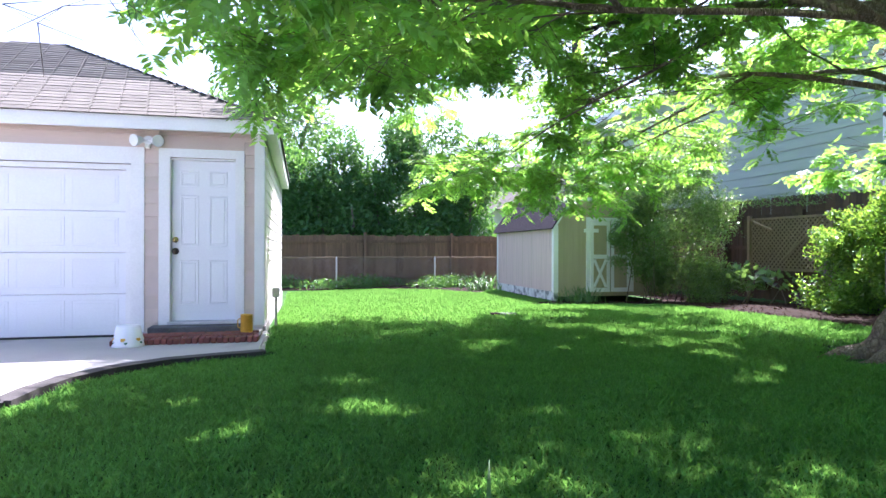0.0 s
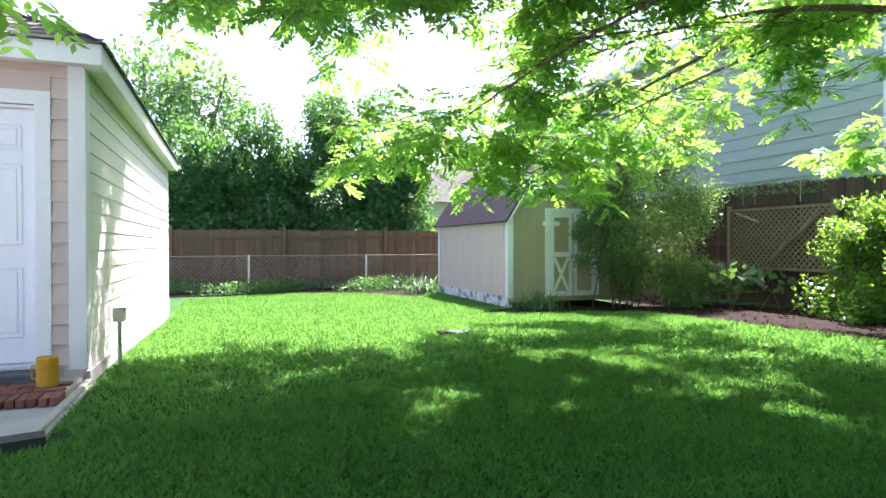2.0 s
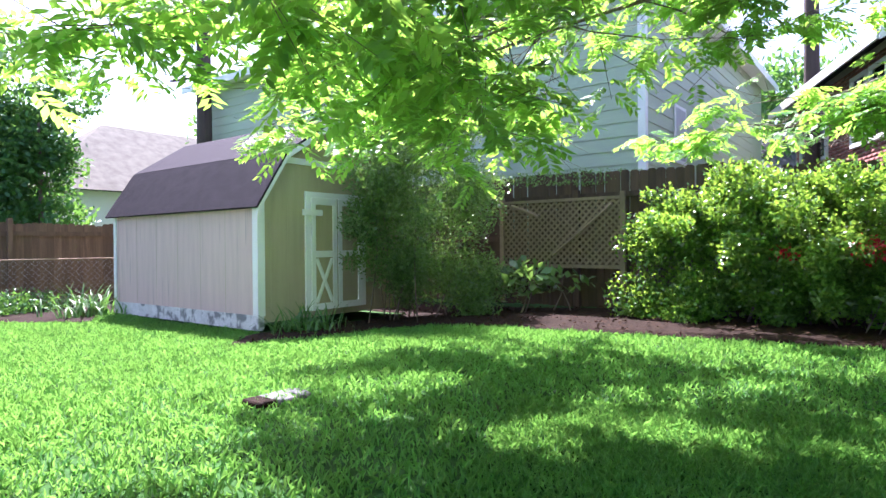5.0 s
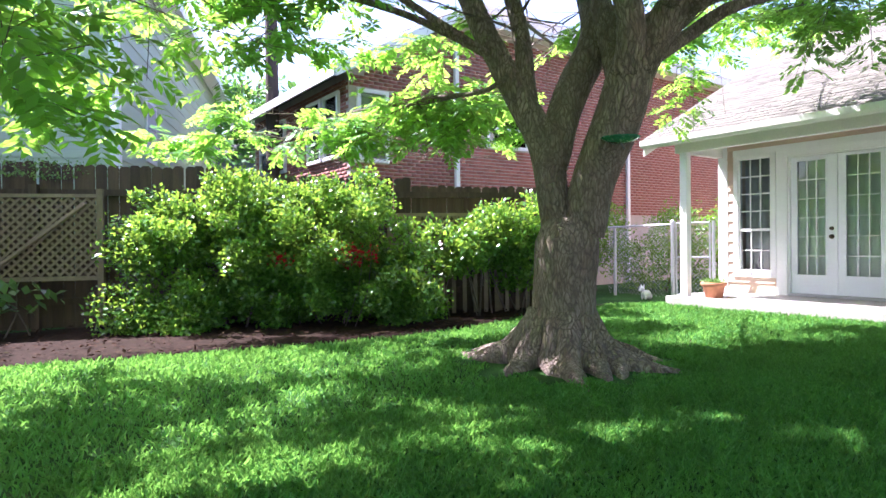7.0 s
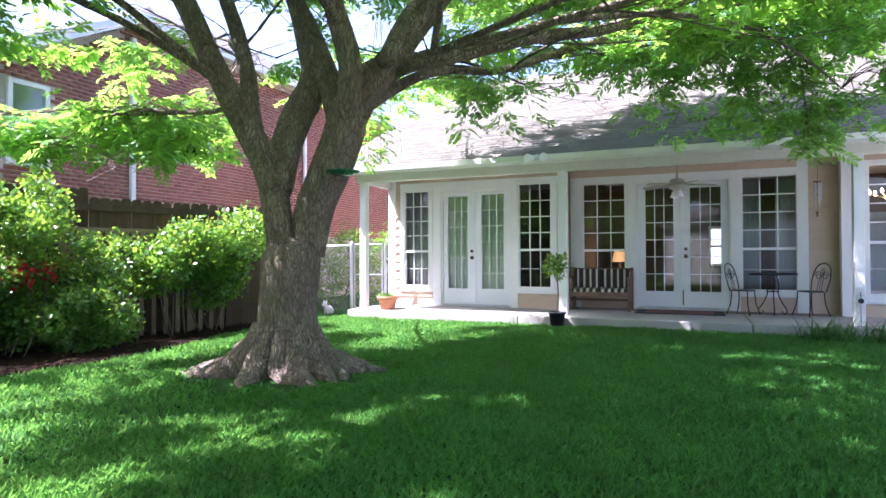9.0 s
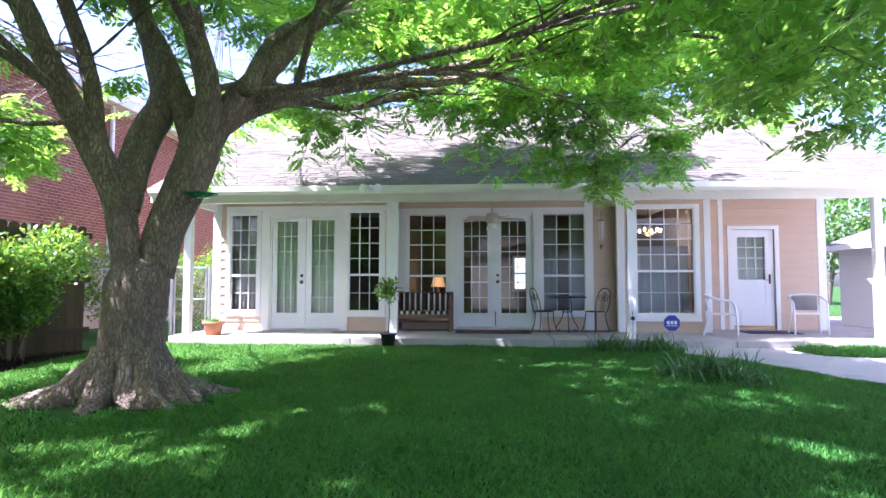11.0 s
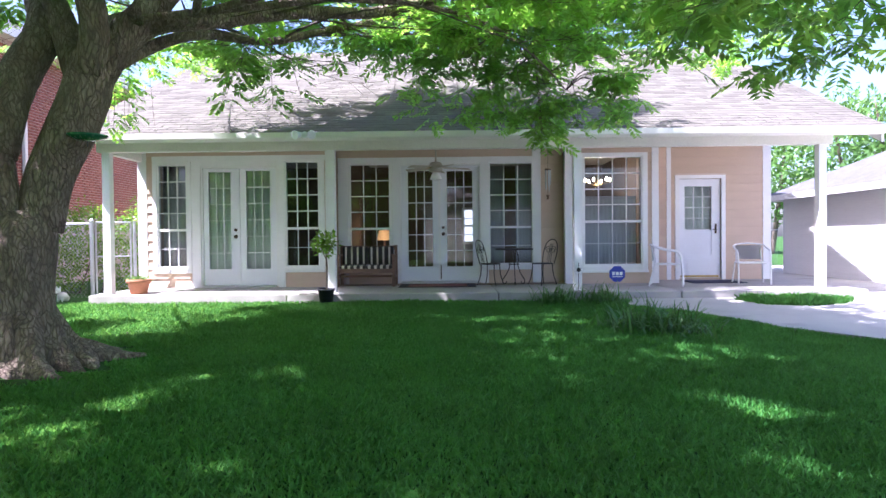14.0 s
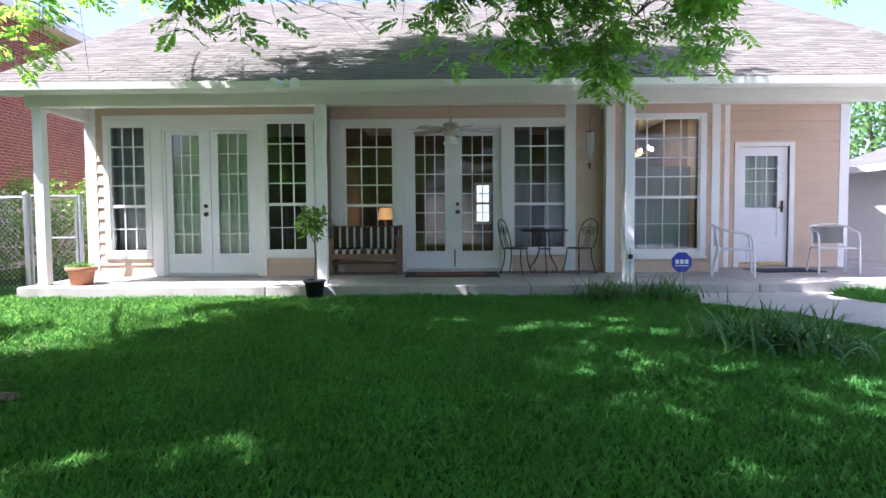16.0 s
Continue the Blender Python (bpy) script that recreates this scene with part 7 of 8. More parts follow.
leafy(tc, 0, 0, 0.26, 0.19, 0.06, 160, (0.07, 0.03), PALELEAF, 102)

# bistro set
def scroll(cx, cz, r0, turns, y0, flip=1, n=26):
    return [(cx + flip * r0 * (1 - 0.75 * k / n) * math.cos(2 * math.pi * turns * k / n), y0, cz + r0 * (1 - 0.75 * k / n) * math.sin(2 * math.pi * turns * k / n)) for k in range(n + 1)]


table = thing("bistro_table", pose(1.32, -0.08, 0.15), "small round dark wrought-iron bistro table", "table")
part("tabletop", lathe([(0.33, 0.67), (0.36, 0.672), (0.36, 0.695), (0.33, 0.70), (0.0005, 0.70)], 32), DARK_IRON, table, "", True)
for k in range(3):
    a = 2 * math.pi * k / 3 + 0.5
    bm = bmesh.new()
    pr = [(0.06, 0.665), (0.10, 0.5), (0.09, 0.36), (0.16, 0.2), (0.24, 0.09), (0.22, 0.02), (0.17, 0.03), (0.16, 0.07)]
    p2, r2 = curve_pts([(r * math.cos(a), r * math.sin(a), z + 0.008) for r, z in pr], [0.009] * 8, 0.04)
    tube(bm, p2, r2, 6)
    part("leg", bm, DARK_IRON, table, "", True)
part("hoop", (lambda bm: tube(bm, [(0.1 * math.cos(a), 0.1 * math.sin(a), 0.40) for a in np.linspace(0, 2 * math.pi, 17)], [0.007] * 17, 6))(bmesh.new()), DARK_IRON, table)


def bistro_chair():
    ch = thing("bistro_chair", pose(0, 0, 0), "dark wrought-iron bistro chair with scrolled heart back", "chair", group="bistro chairs")
    part("seat", lathe([(0.17, 0.40), (0.19, 0.402), (0.19, 0.415), (0.17, 0.42), (0.0005, 0.42)], 24), DARK_IRON, ch, "", True)
    for sx in (-1, 1):
        for sy in (-1, 1):
            bm = bmesh.new()
            p2, r2 = curve_pts([(sx * 0.13, sy * 0.13, 0.40), (sx * 0.15, sy * 0.14, 0.2), (sx * 0.19, sy * 0.19, 0.01)], [0.009] * 3, 0.06)
            tube(bm, p2, r2, 6)
            part("leg", bm, DARK_IRON, ch, "", True)
    bm = bmesh.new()
    arch = [(-0.16, 0.14, 0.40), (-0.19, 0.19, 0.60), (-0.14, 0.24, 0.80), (0, 0.26, 0.86), (0.14, 0.24, 0.80), (0.19, 0.19, 0.60), (0.16, 0.14, 0.40)]
    p2, r2 = curve_pts(arch, [0.009] * 7, 0.05)
    tube(bm, p2, r2, 6)
    part("back_frame", bm, DARK_IRON, ch, "", True)
    for fl in (-1, 1):
        bm = bmesh.new()
        pts = [(x, 0.2 + 0.12 * (z - 0.6), z) for x, _, z in scroll(0.075 * fl, 0.66, 0.075, 1.4, 0, fl)]
        tube(bm, pts, [0.006] * len(pts), 5)
        part("back_scroll", bm, DARK_IRON, ch, "", True)
    for k in range(3):
        x = (k - 1) * 0.05
        part("back_rod", rods(((x, 0.15, 0.42), (x * 0.6, 0.235, 0.78), 0.005), n=6), DARK_IRON, ch)
    return ch


ch = bistro_chair()
ch.matrix_world = pose(0.88, -0.05, 0.15, 0, 0, 62)
copy_thing(ch, pose(1.86, -0.05, 0.15, 0, 0, -58))


def armchair():
    c = thing("patio_armchair", pose(0, 0, 0), "white moulded patio armchair with curved tubular back", "chair", group="white patio chairs")
    part("seat", boxes((-0.25, -0.24, 0.38, 0.25, 0.22, 0.405), bev=0.012), PLASTIC, c)
    arch = [(-0.27, -0.27, 0.0), (-0.27, -0.25, 0.35), (-0.275, -0.2, 0.60), (-0.28, 0.02, 0.65), (-0.24, 0.24, 0.72), (0, 0.29, 0.75), (0.24, 0.24, 0.72), (0.28, 0.02, 0.65), (0.275, -0.2, 0.60), (0.27, -0.25, 0.35), (0.27, -0.27, 0.0)]
    bm = bmesh.new()
    p2, r2 = curve_pts(arch, [0.016] * 11, 0.05)
    tube(bm, p2, r2, 8)
    part("arm_frame", bm, PLASTIC, c, "", True)
    for sx in (-1, 1):
        part("leg", rods(((sx * 0.24, 0.2, 0.40), (sx * 0.27, 0.3, 0.0), 0.016)), PLASTIC, c)
        part("back_post", rods(((sx * 0.22, 0.2, 0.39), (sx * 0.215, 0.262, 0.72), 0.012)), PLASTIC, c)
    bm = bmesh.new()
    n = 9
    fr = [bm.verts.new((-0.215 + 0.43 * k / n, 0.235 + 0.035 * math.sin(math.pi * k / n), z)) for z in (0.45, 0.71) for k in range(n + 1)]
    for k in range(n):
        bm.faces.new((fr[k], fr[k + 1], fr[k + n + 2], fr[k + n + 1]))
    bmesh.ops.solidify(bm, geom=bm.faces, thickness=0.012)
    part("backrest", bm, PLASTIC, c, "", True)
    return c


ac = armchair()
ac.matrix_world = pose(4.08, -0.42, 0.15, 0, 0, 68)
copy_thing(ac, pose(5.75, -0.12, 0.15, 0, 0, -14))

mat_ = thing("door_mat", pose(-0.12, -0.02, 0.151), "dark door mat with a dull red field", "mat")
part("border", boxes((-0.72, -0.40, 0.0, 0.72, 0.40, 0.010), bev=0.003), RUG, mat_)
part("field", boxes((-0.55, -0.27, 0.0101, 0.55, 0.27, 0.014)), RUG_RED, mat_)
nav = part("door_mat", boxes((-0.5, -0.35, 0.0, 0.5, 0.35, 0.01), bev=0.003), NAVY)
nav.matrix_world = pose(5.25, 0.35, 0.151)
tagged(nav, "navy blue mat before the back door", "mat")

fan = thing("ceiling_fan", pose(-0.13, -0.45, 2.95), "tan ceiling fan with five blades and a glass lamp", "ceiling fan")
part("downrod", rods(((0, 0, 0), (0, 0, -0.5), 0.016), ((0, 0, 0), (0, 0, -0.05), 0.06, 0.03), n=12), FAN_TAN, fan)
part("motor", lathe([(0.05, -0.70), (0.12, -0.68), (0.13, -0.58), (0.10, -0.52), (0.03, -0.50)]), FAN_TAN, fan, "", True)
for k in range(5):
    bl = part("blade", boxes((0.14, -0.065, -0.006, 0.62, 0.065, 0.004), bev=0.003), FAN_TAN, fan)
    bl.matrix_basis = pose(0, 0, -0.60, 16, 3, 72 * k + 8)
    part("bracket", boxes((0.08, -0.015, -0.01, 0.20, 0.015, -0.0065)), BRASS, bl)
part("lamp_shade", lathe([(0.05, -0.70), (0.075, -0.73), (0.11, -0.82), (0.1, -0.825), (0.06, -0.75)]), PLASTIC, fan, "", True)

chime = thing("wind_chime", pose(1.86, -0.75, 2.951), "metal tube wind chime hanging under the porch", "wind chime")
part("cord", rods(((0, 0, 0), (0, 0, -0.71), 0.003), ((0, 0, -0.71), (0, 0, -1.17), 0.002), n=5), WIRE, chime)
part("disc", rods(((0, 0, -0.69), (0, 0, -0.71), 0.055), n=14), TEAK, chime)
for k in range(5):
    a = 2 * math.pi * k / 5
    part("tube", rods(((0.045 * math.cos(a), 0.045 * math.sin(a), -0.71), (0.045 * math.cos(a), 0.045 * math.sin(a), -0.97 - 0.03 * k), 0.009), n=8), GALV, chime)
part("striker", rods(((0, 0, -1.15), (0, 0, -1.23), 0.03, 0.012), n=8), TEAK, chime)

sign = thing("yard_sign", pose(2.80, -1.75, 0.0), "blue octagonal yard sign on a stake in the border", "sign")
part("stake", rods(((0, 0, -0.05), (0, 0, 0.40), 0.008)), GALV, sign)
bm = rods(((0, -0.012, 0.45), (0, 0.0, 0.45), 0.135), n=8)
bmesh.ops.rotate(bm, verts=bm.verts, cent=(0, 0, 0.45), matrix=Matrix.Rotation(radians(22.5), 3, "Y"))
part("plate", bm, BLUE, sign)
bm = rods(((0, -0.0135, 0.45), (0, -0.0125, 0.45), 0.142), n=8)
bmesh.ops.rotate(bm, verts=bm.verts, cent=(0, 0, 0.45), matrix=Matrix.Rotation(radians(22.5), 3, "Y"))
for x in (-0.06, 0.0, 0.06):
    part("emblem_bar", boxes((x - 0.022, -0.017, 0.43, x + 0.022, -0.0125, 0.485)), PLASTIC, sign)
bm.free()
part("rule", boxes((-0.085, -0.016, 0.40, 0.085, -0.0125, 0.41)), PLASTIC, sign)
tap = thing("garden_ornament", pose(2.27, -1.335, 0), "dark metal flower ornament on a thin rod by the post", "ornament")
part("rod", rods(((0, 0, 0.15), (0, 0, 0.62), 0.005), n=6), DARK_IRON, tap)
part("centre", rods(((0, -0.02, 0.50), (0, 0.0, 0.50), 0.035), n=12), DARK_IRON, tap)
for k in range(6):
    a = 2 * math.pi * k / 6
    bm = bmesh.new()
    pts = [(0.06 * math.cos(a) + 0.028 * math.cos(t), -0.008, 0.5 + 0.06 * math.sin(a) + 0.028 * math.sin(t)) for t in np.linspace(0, 2 * math.pi, 11)]
    tube(bm, pts, [0.003] * 11, 4)
    part("petal", bm, GALV, tap)


def flood(name, m, shell, label):
    """Two bulbs on a junction box against the wall behind them."""
    fl = thing(name, m, label, "floodlight")
    part("base", rods(((0, 0.0, 0), (0, -0.05, 0), 0.055), n=14), shell, fl)
    for s in (-1, 1):
        part("arm", rods(((0, -0.04, 0), (s * 0.07, -0.07, 0.0), 0.014)), shell, fl)
        h = part("lamp_head", lathe([(0.03, -0.07), (0.045, -0.03), (0.07, 0.05), (0.072, 0.06), (0.06, 0.06), (0.0005, 0.045)]), shell, fl, "", True)
        h.matrix_basis = pose(s * 0.10, -0.10, -0.01, 100, 0, s * 35)
    return fl


flood("floodlight", GFM @ pose(5.98, -0.02, 2.39), PLASTIC, "twin white floodlight above the garage side door")
part("sensor", boxes((-0.03, -0.09, -0.1, 0.03, -0.04, -0.05), bev=0.01), CREAM, bpy.data.objects["floodlight"])
flood("floodlight", pose(-2.2, -1.745, 2.735), PLASTIC, "twin white floodlight on the porch gutter")

# by the garage
pot = thing("painted_pot", LOT @ pose(7.05, -9.66, 0.035), "white upturned pot painted with yellow flowers", "pot")
part("body", lathe([(0.165, 0), (0.16, 0.02), (0.118, 0.22), (0.10, 0.225), (0.0005, 0.225)]), PLASTIC, pot, "", True)
for k in range(6):
    a = 2 * math.pi * k / 6 + 0.4
    part("flower", rods(((0.147 * math.cos(a), 0.147 * math.sin(a), 0.085), (0.150 * math.cos(a), 0.150 * math.sin(a), 0.087), 0.026), n=8), YELLOW, pot)
    part("leaf", rods(((0.152 * math.cos(a + 0.2), 0.152 * math.sin(a + 0.2), 0.05), (0.1545 * math.cos(a + 0.2), 0.1545 * math.sin(a + 0.2), 0.052), 0.018), n=6), GREENGLASS, pot)
can = thing("yellow_can", LOT @ pose(5.86, -10.05, 0.1), "rusty yellow metal can on the brick landing", "can")
part("body", lathe([(0.068, 0), (0.07, 0.01), (0.07, 0.20), (0.073, 0.205), (0.066, 0.21), (0.06, 0.19)]), YELLOW, can, "", True)
part("handle", rods(((0.07, 0, 0.05), (0.10, 0, 0.06), 0.006), ((0.10, 0, 0.06), (0.10, 0, 0.15), 0.006), ((0.10, 0, 0.15), (0.07, 0, 0.16), 0.006)), YELLOW, can)
pipe = thing("cable_box", LOT @ pose(5.56, -11.2, 0), "small grey utility box on a pipe by the garage", "utility box")
part("box", boxes((-0.04, -0.08, 0.42, 0.06, 0.06, 0.55), bev=0.008), GALV, pipe)
part("conduit", rods(((0.01, 0, -0.05), (0.01, 0, 0.42), 0.018), n=10), GALV, pipe)
stone = thing("drain_cover", LOT @ pose(1.9, -12.15, -0.055), "grey stone drain cover sunk in the lawn", "drain cover")
part("slab", boxes((-0.22, -0.13, 0, 0.1, 0.13, 0.075), bev=0.012), SLATE, stone)
part("brick_edge", boxes((0.105, -0.1, 0, 0.24, 0.12, 0.085), bev=0.01), MULCH, stone)
dish = thing("feeder_dish", pose(-2.91, -6.46, 1.89), "green glazed bird dish bracketed to the tree", "bird feeder")
part("dish", lathe([(0.02, 0), (0.09, 0.008), (0.15, 0.035), (0.16, 0.05), (0.145, 0.048), (0.08, 0.02), (0.0005, 0.014)]), GREENGLASS, dish, "", True)
part("bracket", rods(((0, 0, 0.005), (-0.12, 0.2, -0.01), 0.006), ((-0.12, 0.2, -0.01), (-0.26, 0.42, 0.03), 0.006), n=6), DARK_IRON, dish)
bm = bmesh.new()
for c, r in (((0, 0, 0.10), (0.07, 0.12, 0.07)), ((0, -0.12, 0.2), (0.045, 0.06, 0.05)), ((0, -0.17, 0.18), (0.025, 0.035, 0.025)), ((0.035, -0.06, 0.04), (0.02, 0.03, 0.05)), ((-0.035, -0.06, 0.04), (0.02, 0.03, 0.05)), ((0, 0.1, 0.05), (0.06, 0.05, 0.06)), ((0.03, -0.1, 0.25), (0.012, 0.015, 0.03)), ((-0.03, -0.1, 0.25), (0.012, 0.015, 0.03))):
    bmesh.ops.create_uvsphere(bm, u_segments=12, v_segments=8, radius=1, matrix=Matrix.Translation(c) @ Matrix.Diagonal((*r, 1)))
st = part("dog_statue", bm, PLASTIC, None, "", True)
st.matrix_world = pose(-6.72, -0.95, 0.0)
tagged(st, "small white plaster dog statue by the gate", "statue")


# ---- behind the glass ----
def drape(name, x0, x1, y, z0, z1, material, label, folds):
    n = folds * 8
    vs = [(x0 + (x1 - x0) * k / n, y + 0.003 * math.sin(2 * math.pi * folds * k / n), z) for z in (z0, z1) for k in range(n + 1)]
    fs = [(k, k + 1, k + n + 2, k + n + 1) for k in range(n)]
    me = fast_mesh(name, vs, fs, material, True)
    ob = new(name, me)
    md = ob.modifiers.new("thick", "SOLIDIFY")
    md.thickness = 0.004
    return tagged(ob, label, "curtain")


drape("curtain", -4.60, -3.92, 0.135, 0.165, 2.42, CURTAIN, "sheer white curtain behind the French door", 7)
drape("curtain", -3.88, -3.20, 0.135, 0.165, 2.42, CURTAIN, "sheer white curtain behind the French door", 7)
drape("curtain", -5.46, -4.90, 0.22, 0.4, 2.5, BLIND, "grey curtain across the sunroom window", 6)
drape("curtain", 0.9, 1.2, 0.75, 0.4, 2.5, BLIND, "grey curtain beside the porch window", 5)
drape("curtain", 1.45, 1.76, 0.75, 0.4, 2.5, BLIND, "grey curtain beside the porch window", 5)
drape("curtain", 2.74, 3.78, 0.48, 0.165, 1.85, BLIND, "grey curtain across the kitchen window", 14)
drape("curtain", 4.98, 5.58, 1.30, 0.165, 2.1, CURTAIN, "sheer curtain behind the back door glass", 7)
far_win = thing("window_6", pose(0.63, 4.6, 1.38), "bright narrow window at the far side of the room", "window", kind="structure")
part("window_frame", boxes((-0.2, -0.03, -0.48, -0.14, -0.002, 0.48), (0.14, -0.03, -0.48, 0.2, -0.002, 0.48), (-0.1399, -0.03, 0.42, 0.1399, -0.002, 0.48), (-0.1399, -0.03, -0.48, 0.1399, -0.002, -0.42), (-0.1399, -0.025, -0.02, 0.1399, -0.004, 0.02)), WHITE, far_win)
for z in (-0.22, 0.22):
    part("pane", boxes((-0.1395, -0.015, z - 0.195, 0.1395, -0.006, z + 0.195)), glow_mat("far_daylight", (0.95, 1.0, 1.0), 0.35), far_win)
SHADE = glow_mat("lamp_shade_glow", (1.0, 0.55, 0.2), 0.12)
SHADE.node_tree.nodes["Principled BSDF"].inputs["Base Color"].default_value = (0.35, 0.22, 0.1, 1)
BULB = glow_mat("bulb_glow", (1.0, 0.78, 0.5), 30)
lamp = thing("table_lamp", pose(-1.45, 2.9, 0.16), "lit table lamp with a warm shade indoors", "lamp")
part("stand", rods(((0, 0, 0), (0, 0, 0.6), 0.22, 0.2), ((0, 0, 0.6), (0, 0, 0.9), 0.05, 0.02), n=14), TEAK, lamp)
part("shade", lathe([(0.18, 0.86), (0.12, 1.1), (0.0005, 1.1)]), SHADE, lamp)
chand = thing("chandelier", pose(3.45, 2.2, 2.95), "lit brass chandelier in the kitchen", "chandelier")
part("stem", rods(((0, 0, 0), (0, 0, -0.75), 0.012), n=8), BRASS, chand)
for k in range(6):
    a = 2 * math.pi * k / 6
    part("arm", rods(((0, 0, -0.75), (0.28 * math.cos(a), 0.28 * math.sin(a), -0.66), 0.008), n=6), BRASS, chand)
    part("bulb", lathe([(0.012, 0), (0.022, 0.03), (0.016, 0.06), (0.0005, 0.075)], 10), BULB, chand).location = (0.28 * math.cos(a), 0.28 * math.sin(a), -0.655)
for nm, loc, pw in (("table_lamp_light", (-1.45, 2.35, 1.15), 2.5), ("chandelier_light", (3.45, 2.2, 2.1), 4)):
    L_ = new(nm, bpy.data.lights.new(nm, "POINT"))
    L_.data.energy, L_.data.color, L_.data.shadow_soft_size = pw, (1.0, 0.66, 0.34), 0.12
    L_.location = loc

# ---- leaf litter ----
lrg = np.random.default_rng(5)
lx, ly = lrg.uniform(-13, 1, 16000), lrg.uniform(-17, -3, 16000)
kk = inside(lx, ly, BED)
lx, ly = lx[kk][:3800], ly[kk][:3800]
lc = np.stack([lx, ly, ground_z(lx, ly) + 0.045], 1)
n_ = len(lc)
v_, f_ = leaf_quads(lc, unit(lrg.normal(0, 1, (n_, 3)) * [1, 1, 0.2]), unit(lrg.normal(0, 0.35, (n_, 3)) + [0, 0, 1]), lrg.uniform(0.03, 0.08, n_), lrg.uniform(0.02, 0.04, n_))
LITTER = leaf_mat("dry_leaf", (0.04, 0.022, 0.014), (0.04, 0.02, 0.012), vary=0.5, trans=0.15, rough=0.8, spec=0.08)
tagged(new("leaf_litter", fast_mesh("leaf_litter", v_, f_, LITTER)), "dry brown leaf litter on the bed", "leaf litter", kind="stuff")

# ---- bricks of the landing ----
def brick_mesh(name, x, y, z, material, bev=0.006):
    bm = boxes((0, 0, 0, x, y, z), bev=bev)
    me = bpy.data.meshes.new(name)
    bm.to_mesh(me)
    bm.free()
    me.materials.append(material)
    return me


bk = brick_mesh("brick", 0.055, 0.20, 0.06, BRICK)
for i in range(24):
    piece("brick", bk, landing, pose(5.705 + i * 0.0645, -9.86 - 0.0 + rnd.uniform(-0.004, 0.004), 0.036 + rnd.uniform(-0.004, 0.004)) @ Matrix.Rotation(radians(rnd.uniform(-1.2, 1.2)), 4, "Z"))
bk2 = brick_mesh("brick", 0.195, 0.095, 0.03, BRICK)
for r in range(3):
    for c_ in range(7):
        u = 5.72 + c_ * 0.207 + (0.1 if r % 2 else 0)
        if u < 7.05:
            piece("brick", bk2, landing, pose(u, -10.16 + r * 0.1, 0.074 + rnd.uniform(-0.003, 0.003)))

# ---- bricks of the neighbouring house ----
hb = brick_mesh("brick", 0.012, 0.19, 0.056, FARBRICK, 0.0)
verts_, faces_ = [], []
cube_f = np.array([(0, 1, 3, 2), (4, 6, 7, 5), (0, 4, 5, 1), (2, 3, 7, 6), (0, 2, 6, 4), (1, 5, 7, 3)])
cnt = 0
for r in range(54):
    z = 1.75 + r * 0.07
    for c_ in range(68):
        y = -5.48 + c_ * 0.203 + (0.1 if r % 2 else 0)
        top = 5.45 if y > -3.45 else 4.12 + (y - by) * 0.52
        if z > top or y > 8.6 or any(w[0] - 0.19 < y < w[0] + w[2] and w[1] - 0.06 < z < w[1] + w[3] for w in BWIN):
            continue
        if -3.0 < y < 0.0 and 2.3 < z < 4.0 and cnt < 300:
            cnt += 1
            piece("brick", hb, bw, pose(bx - 0.014, y, z))
        else:
            k = len(verts_)
            verts_ += [(bx - 0.014 + dx, y + dy, z + dz) for dx in (0, 0.012) for dy in (0, 0.19) for dz in (0, 0.056)]
            faces_.extend((cube_f + k).tolist())
for r in range(34):
    z = 1.75 + r * 0.07
    for c_ in range(25):
        x = -9.92 - c_ * 0.203 - (0.1 if r % 2 else 0)
        k = len(verts_)
        verts_ += [(x + dx, by - 0.012 + dy, z + dz) for dx in (0, 0.19) for dy in (0, 0.014) for dz in (0, 0.056)]
        faces_.extend((cube_f + k).tolist())
rest = new("brickwork", fast_mesh("brickwork", verts_, faces_, FARBRICK))
rest.parent = bw
rest["kind"] = "stuff"


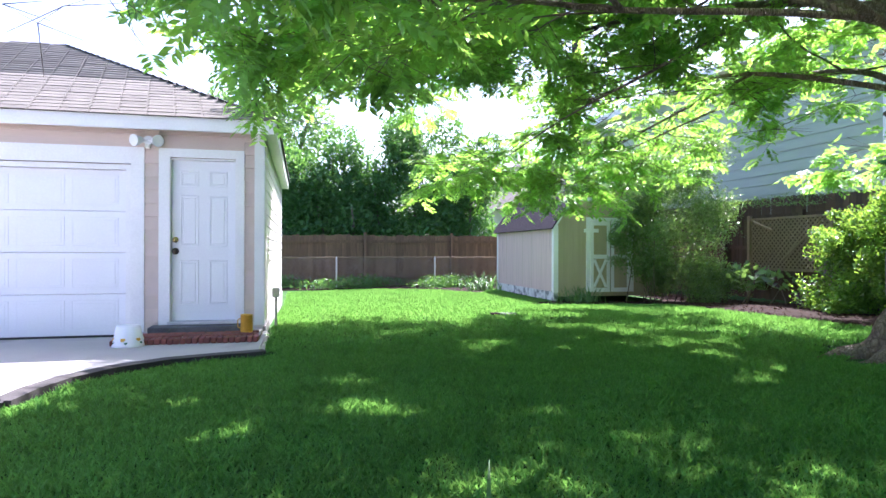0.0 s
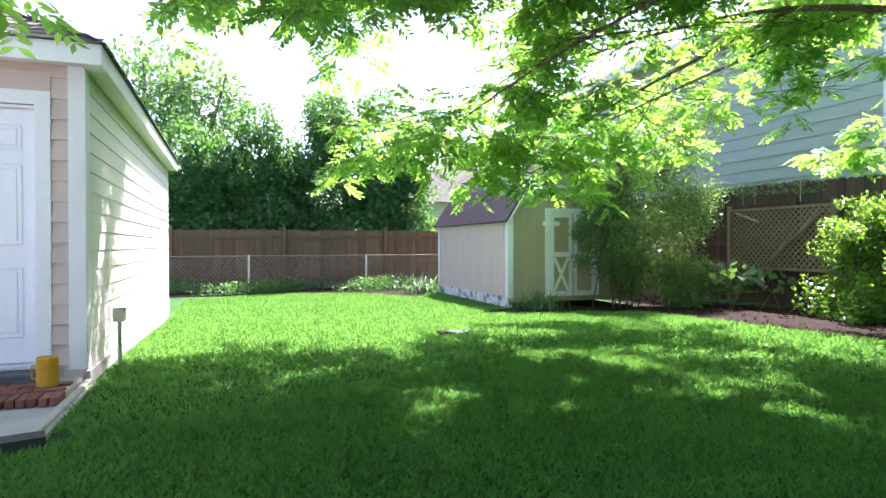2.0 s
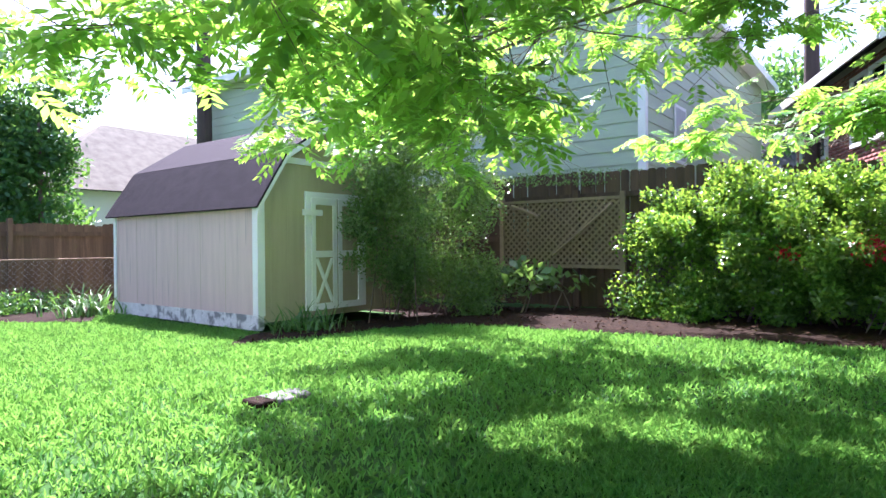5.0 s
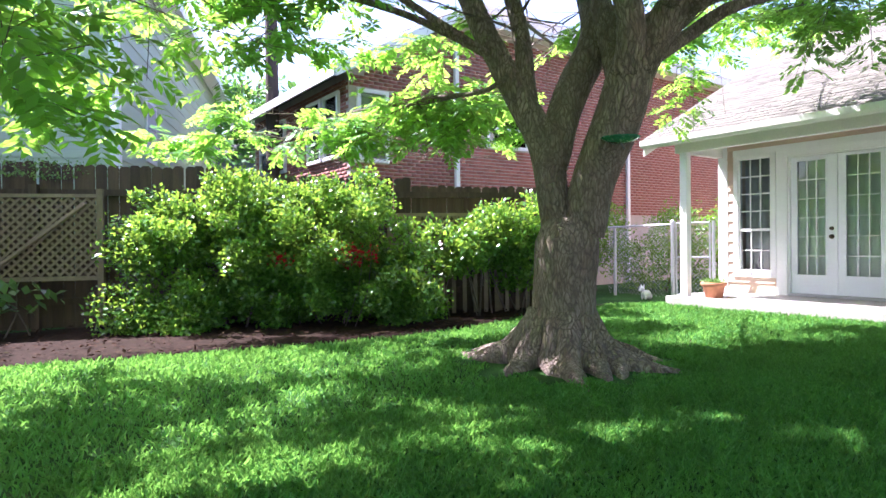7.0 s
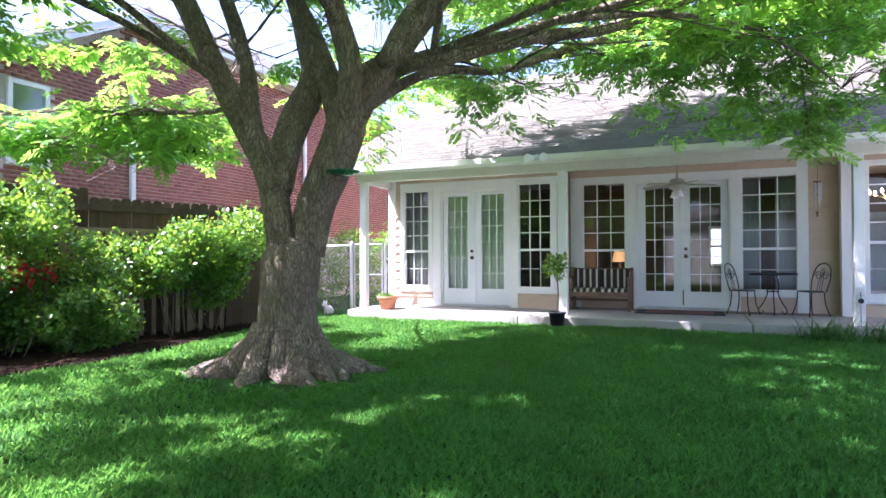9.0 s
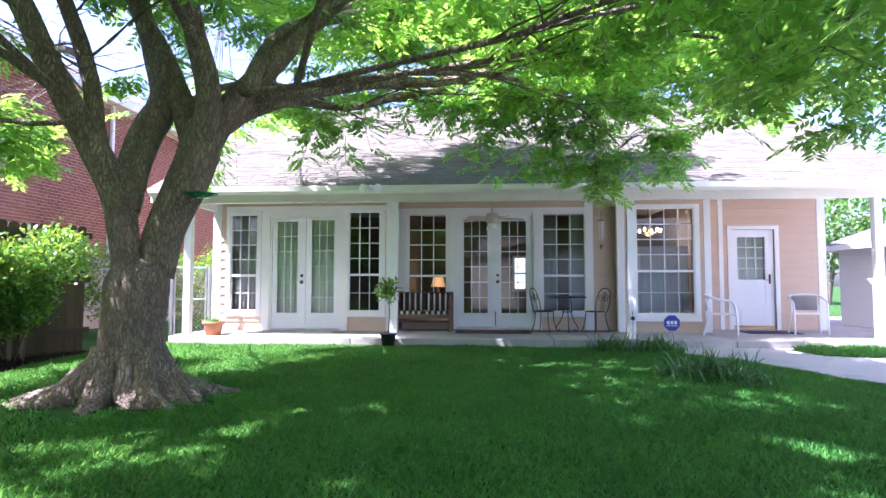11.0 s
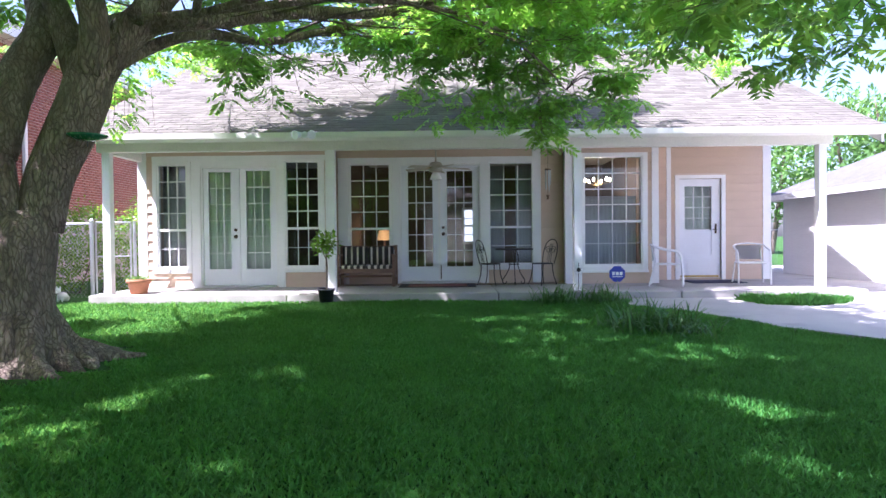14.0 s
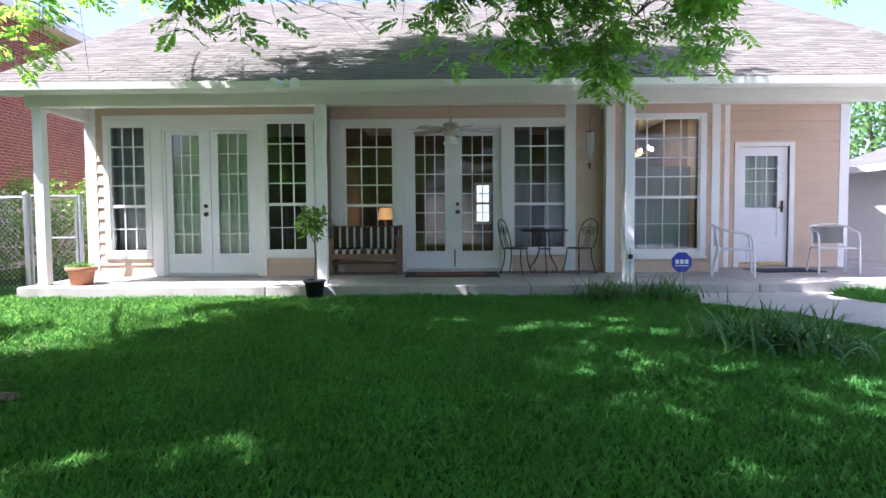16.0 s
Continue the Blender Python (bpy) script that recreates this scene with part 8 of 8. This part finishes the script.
# ---- shingles ----
def shingle_field(roof_ob, org, ux, up, nrm, length, extent, rows_as_parts, step=0.145, tab=0.31, seed=1):
    """Courses of tabs over a slope. extent(v) gives the two ends of the course v metres up the slope."""
    rg = random.Random(seed)
    me = bpy.data.meshes.new("shingle")
    w, h, t = tab - 0.012, step + 0.03, 0.008
    me.from_pydata([(0, 0, t), (w, 0, t), (w, h, 0.002), (0, h, 0.002), (0, 0, -0.004), (w, 0, -0.004)], [], [(0, 1, 2, 3), (4, 5, 1, 0), (5, 2, 1), (4, 0, 3)])
    me.materials.append(SHINGLE)
    base = Matrix((ux, up, nrm)).transposed().to_4x4()
    vs, fs = [], []
    row, made = 0, 0
    while row * step < length - 0.05:
        v = row * step
        u0, u1 = extent(v)
        u = u0 + (0.0 if row % 2 else -0.5 * tab)
        while u < u1 - 0.02:
            uu, ww = max(u, u0), min(u + tab, u1) - max(u, u0)
            if ww > 0.04:
                p = org + ux * uu + up * v + nrm * (0.004 + rg.uniform(0, 0.004))
                if row < rows_as_parts and made < 300:
                    made += 1
                    piece("shingle", me, roof_ob, Matrix.Translation(p) @ base @ Matrix.Diagonal((ww / tab, 1, 1, 1)))
                else:
                    k = len(vs)
                    q = ww - 0.012
                    for (x, y, z) in ((0, 0, t), (q, 0, t), (q, h, 0.002), (0, h, 0.002), (0, 0, -0.004), (q, 0, -0.004)):
                        vs.append(p + ux * x + up * y + nrm * z)
                    fs += [(k, k + 1, k + 2, k + 3), (k + 4, k + 5, k + 1, k)]
            u += tab
        row += 1
    ob = new("shingles", fast_mesh("shingles", [tuple(v) for v in vs], fs, SHINGLE_FIELD))
    ob.parent = roof_ob
    ob["kind"] = "stuff"


SHINGLE_FIELD = leaf_mat("weathered_shingle_tabs", (0.132, 0.124, 0.104), (0.1, 0.1, 0.1), vary=0.3, trans=0.0, rough=0.9, spec=0.2)
sl = Vector((0, RIDGE_Y - EAVE_Y, RIDGE_Z - EAVE_Z))
shingle_field(roof, Vector((-6.27, EAVE_Y - 0.03, EAVE_Z - 0.015)), Vector((1, 0, 0)), sl.normalized(), Vector((1, 0, 0)).cross(sl.normalized()), sl.length, lambda v: (0.0, 13.42), 8)
gh = Vector((0, -(GE["b1"] - gb), gz - GE["z"]))
gl_ = gh.length
shingle_field(groof, Vector((GE["a1"], GE["b1"] + 0.02, GE["z"] - 0.01)), Vector((-1, 0, 0)), gh.normalized(), Vector((-1, 0, 0)).cross(gh.normalized()), gl_, lambda v: (v / gl_ * (GE["a1"] - ga2), GE["a1"] - GE["a0"] - v / gl_ * (ga - GE["a0"])), 12, seed=2)
gs = Vector((ga - GE["a0"], 0, gz - GE["z"]))
shingle_field(groof, Vector((GE["a0"] - 0.02, GE["b1"], GE["z"] - 0.01)), Vector((0, -1, 0)), gs.normalized(), Vector((0, -1, 0)).cross(gs.normalized()), gs.length, lambda v: (v / gs.length * (GE["b1"] - gb), GE["b1"] - GE["b0"] - v / gs.length * (gb - GE["b0"])), 0, seed=3)
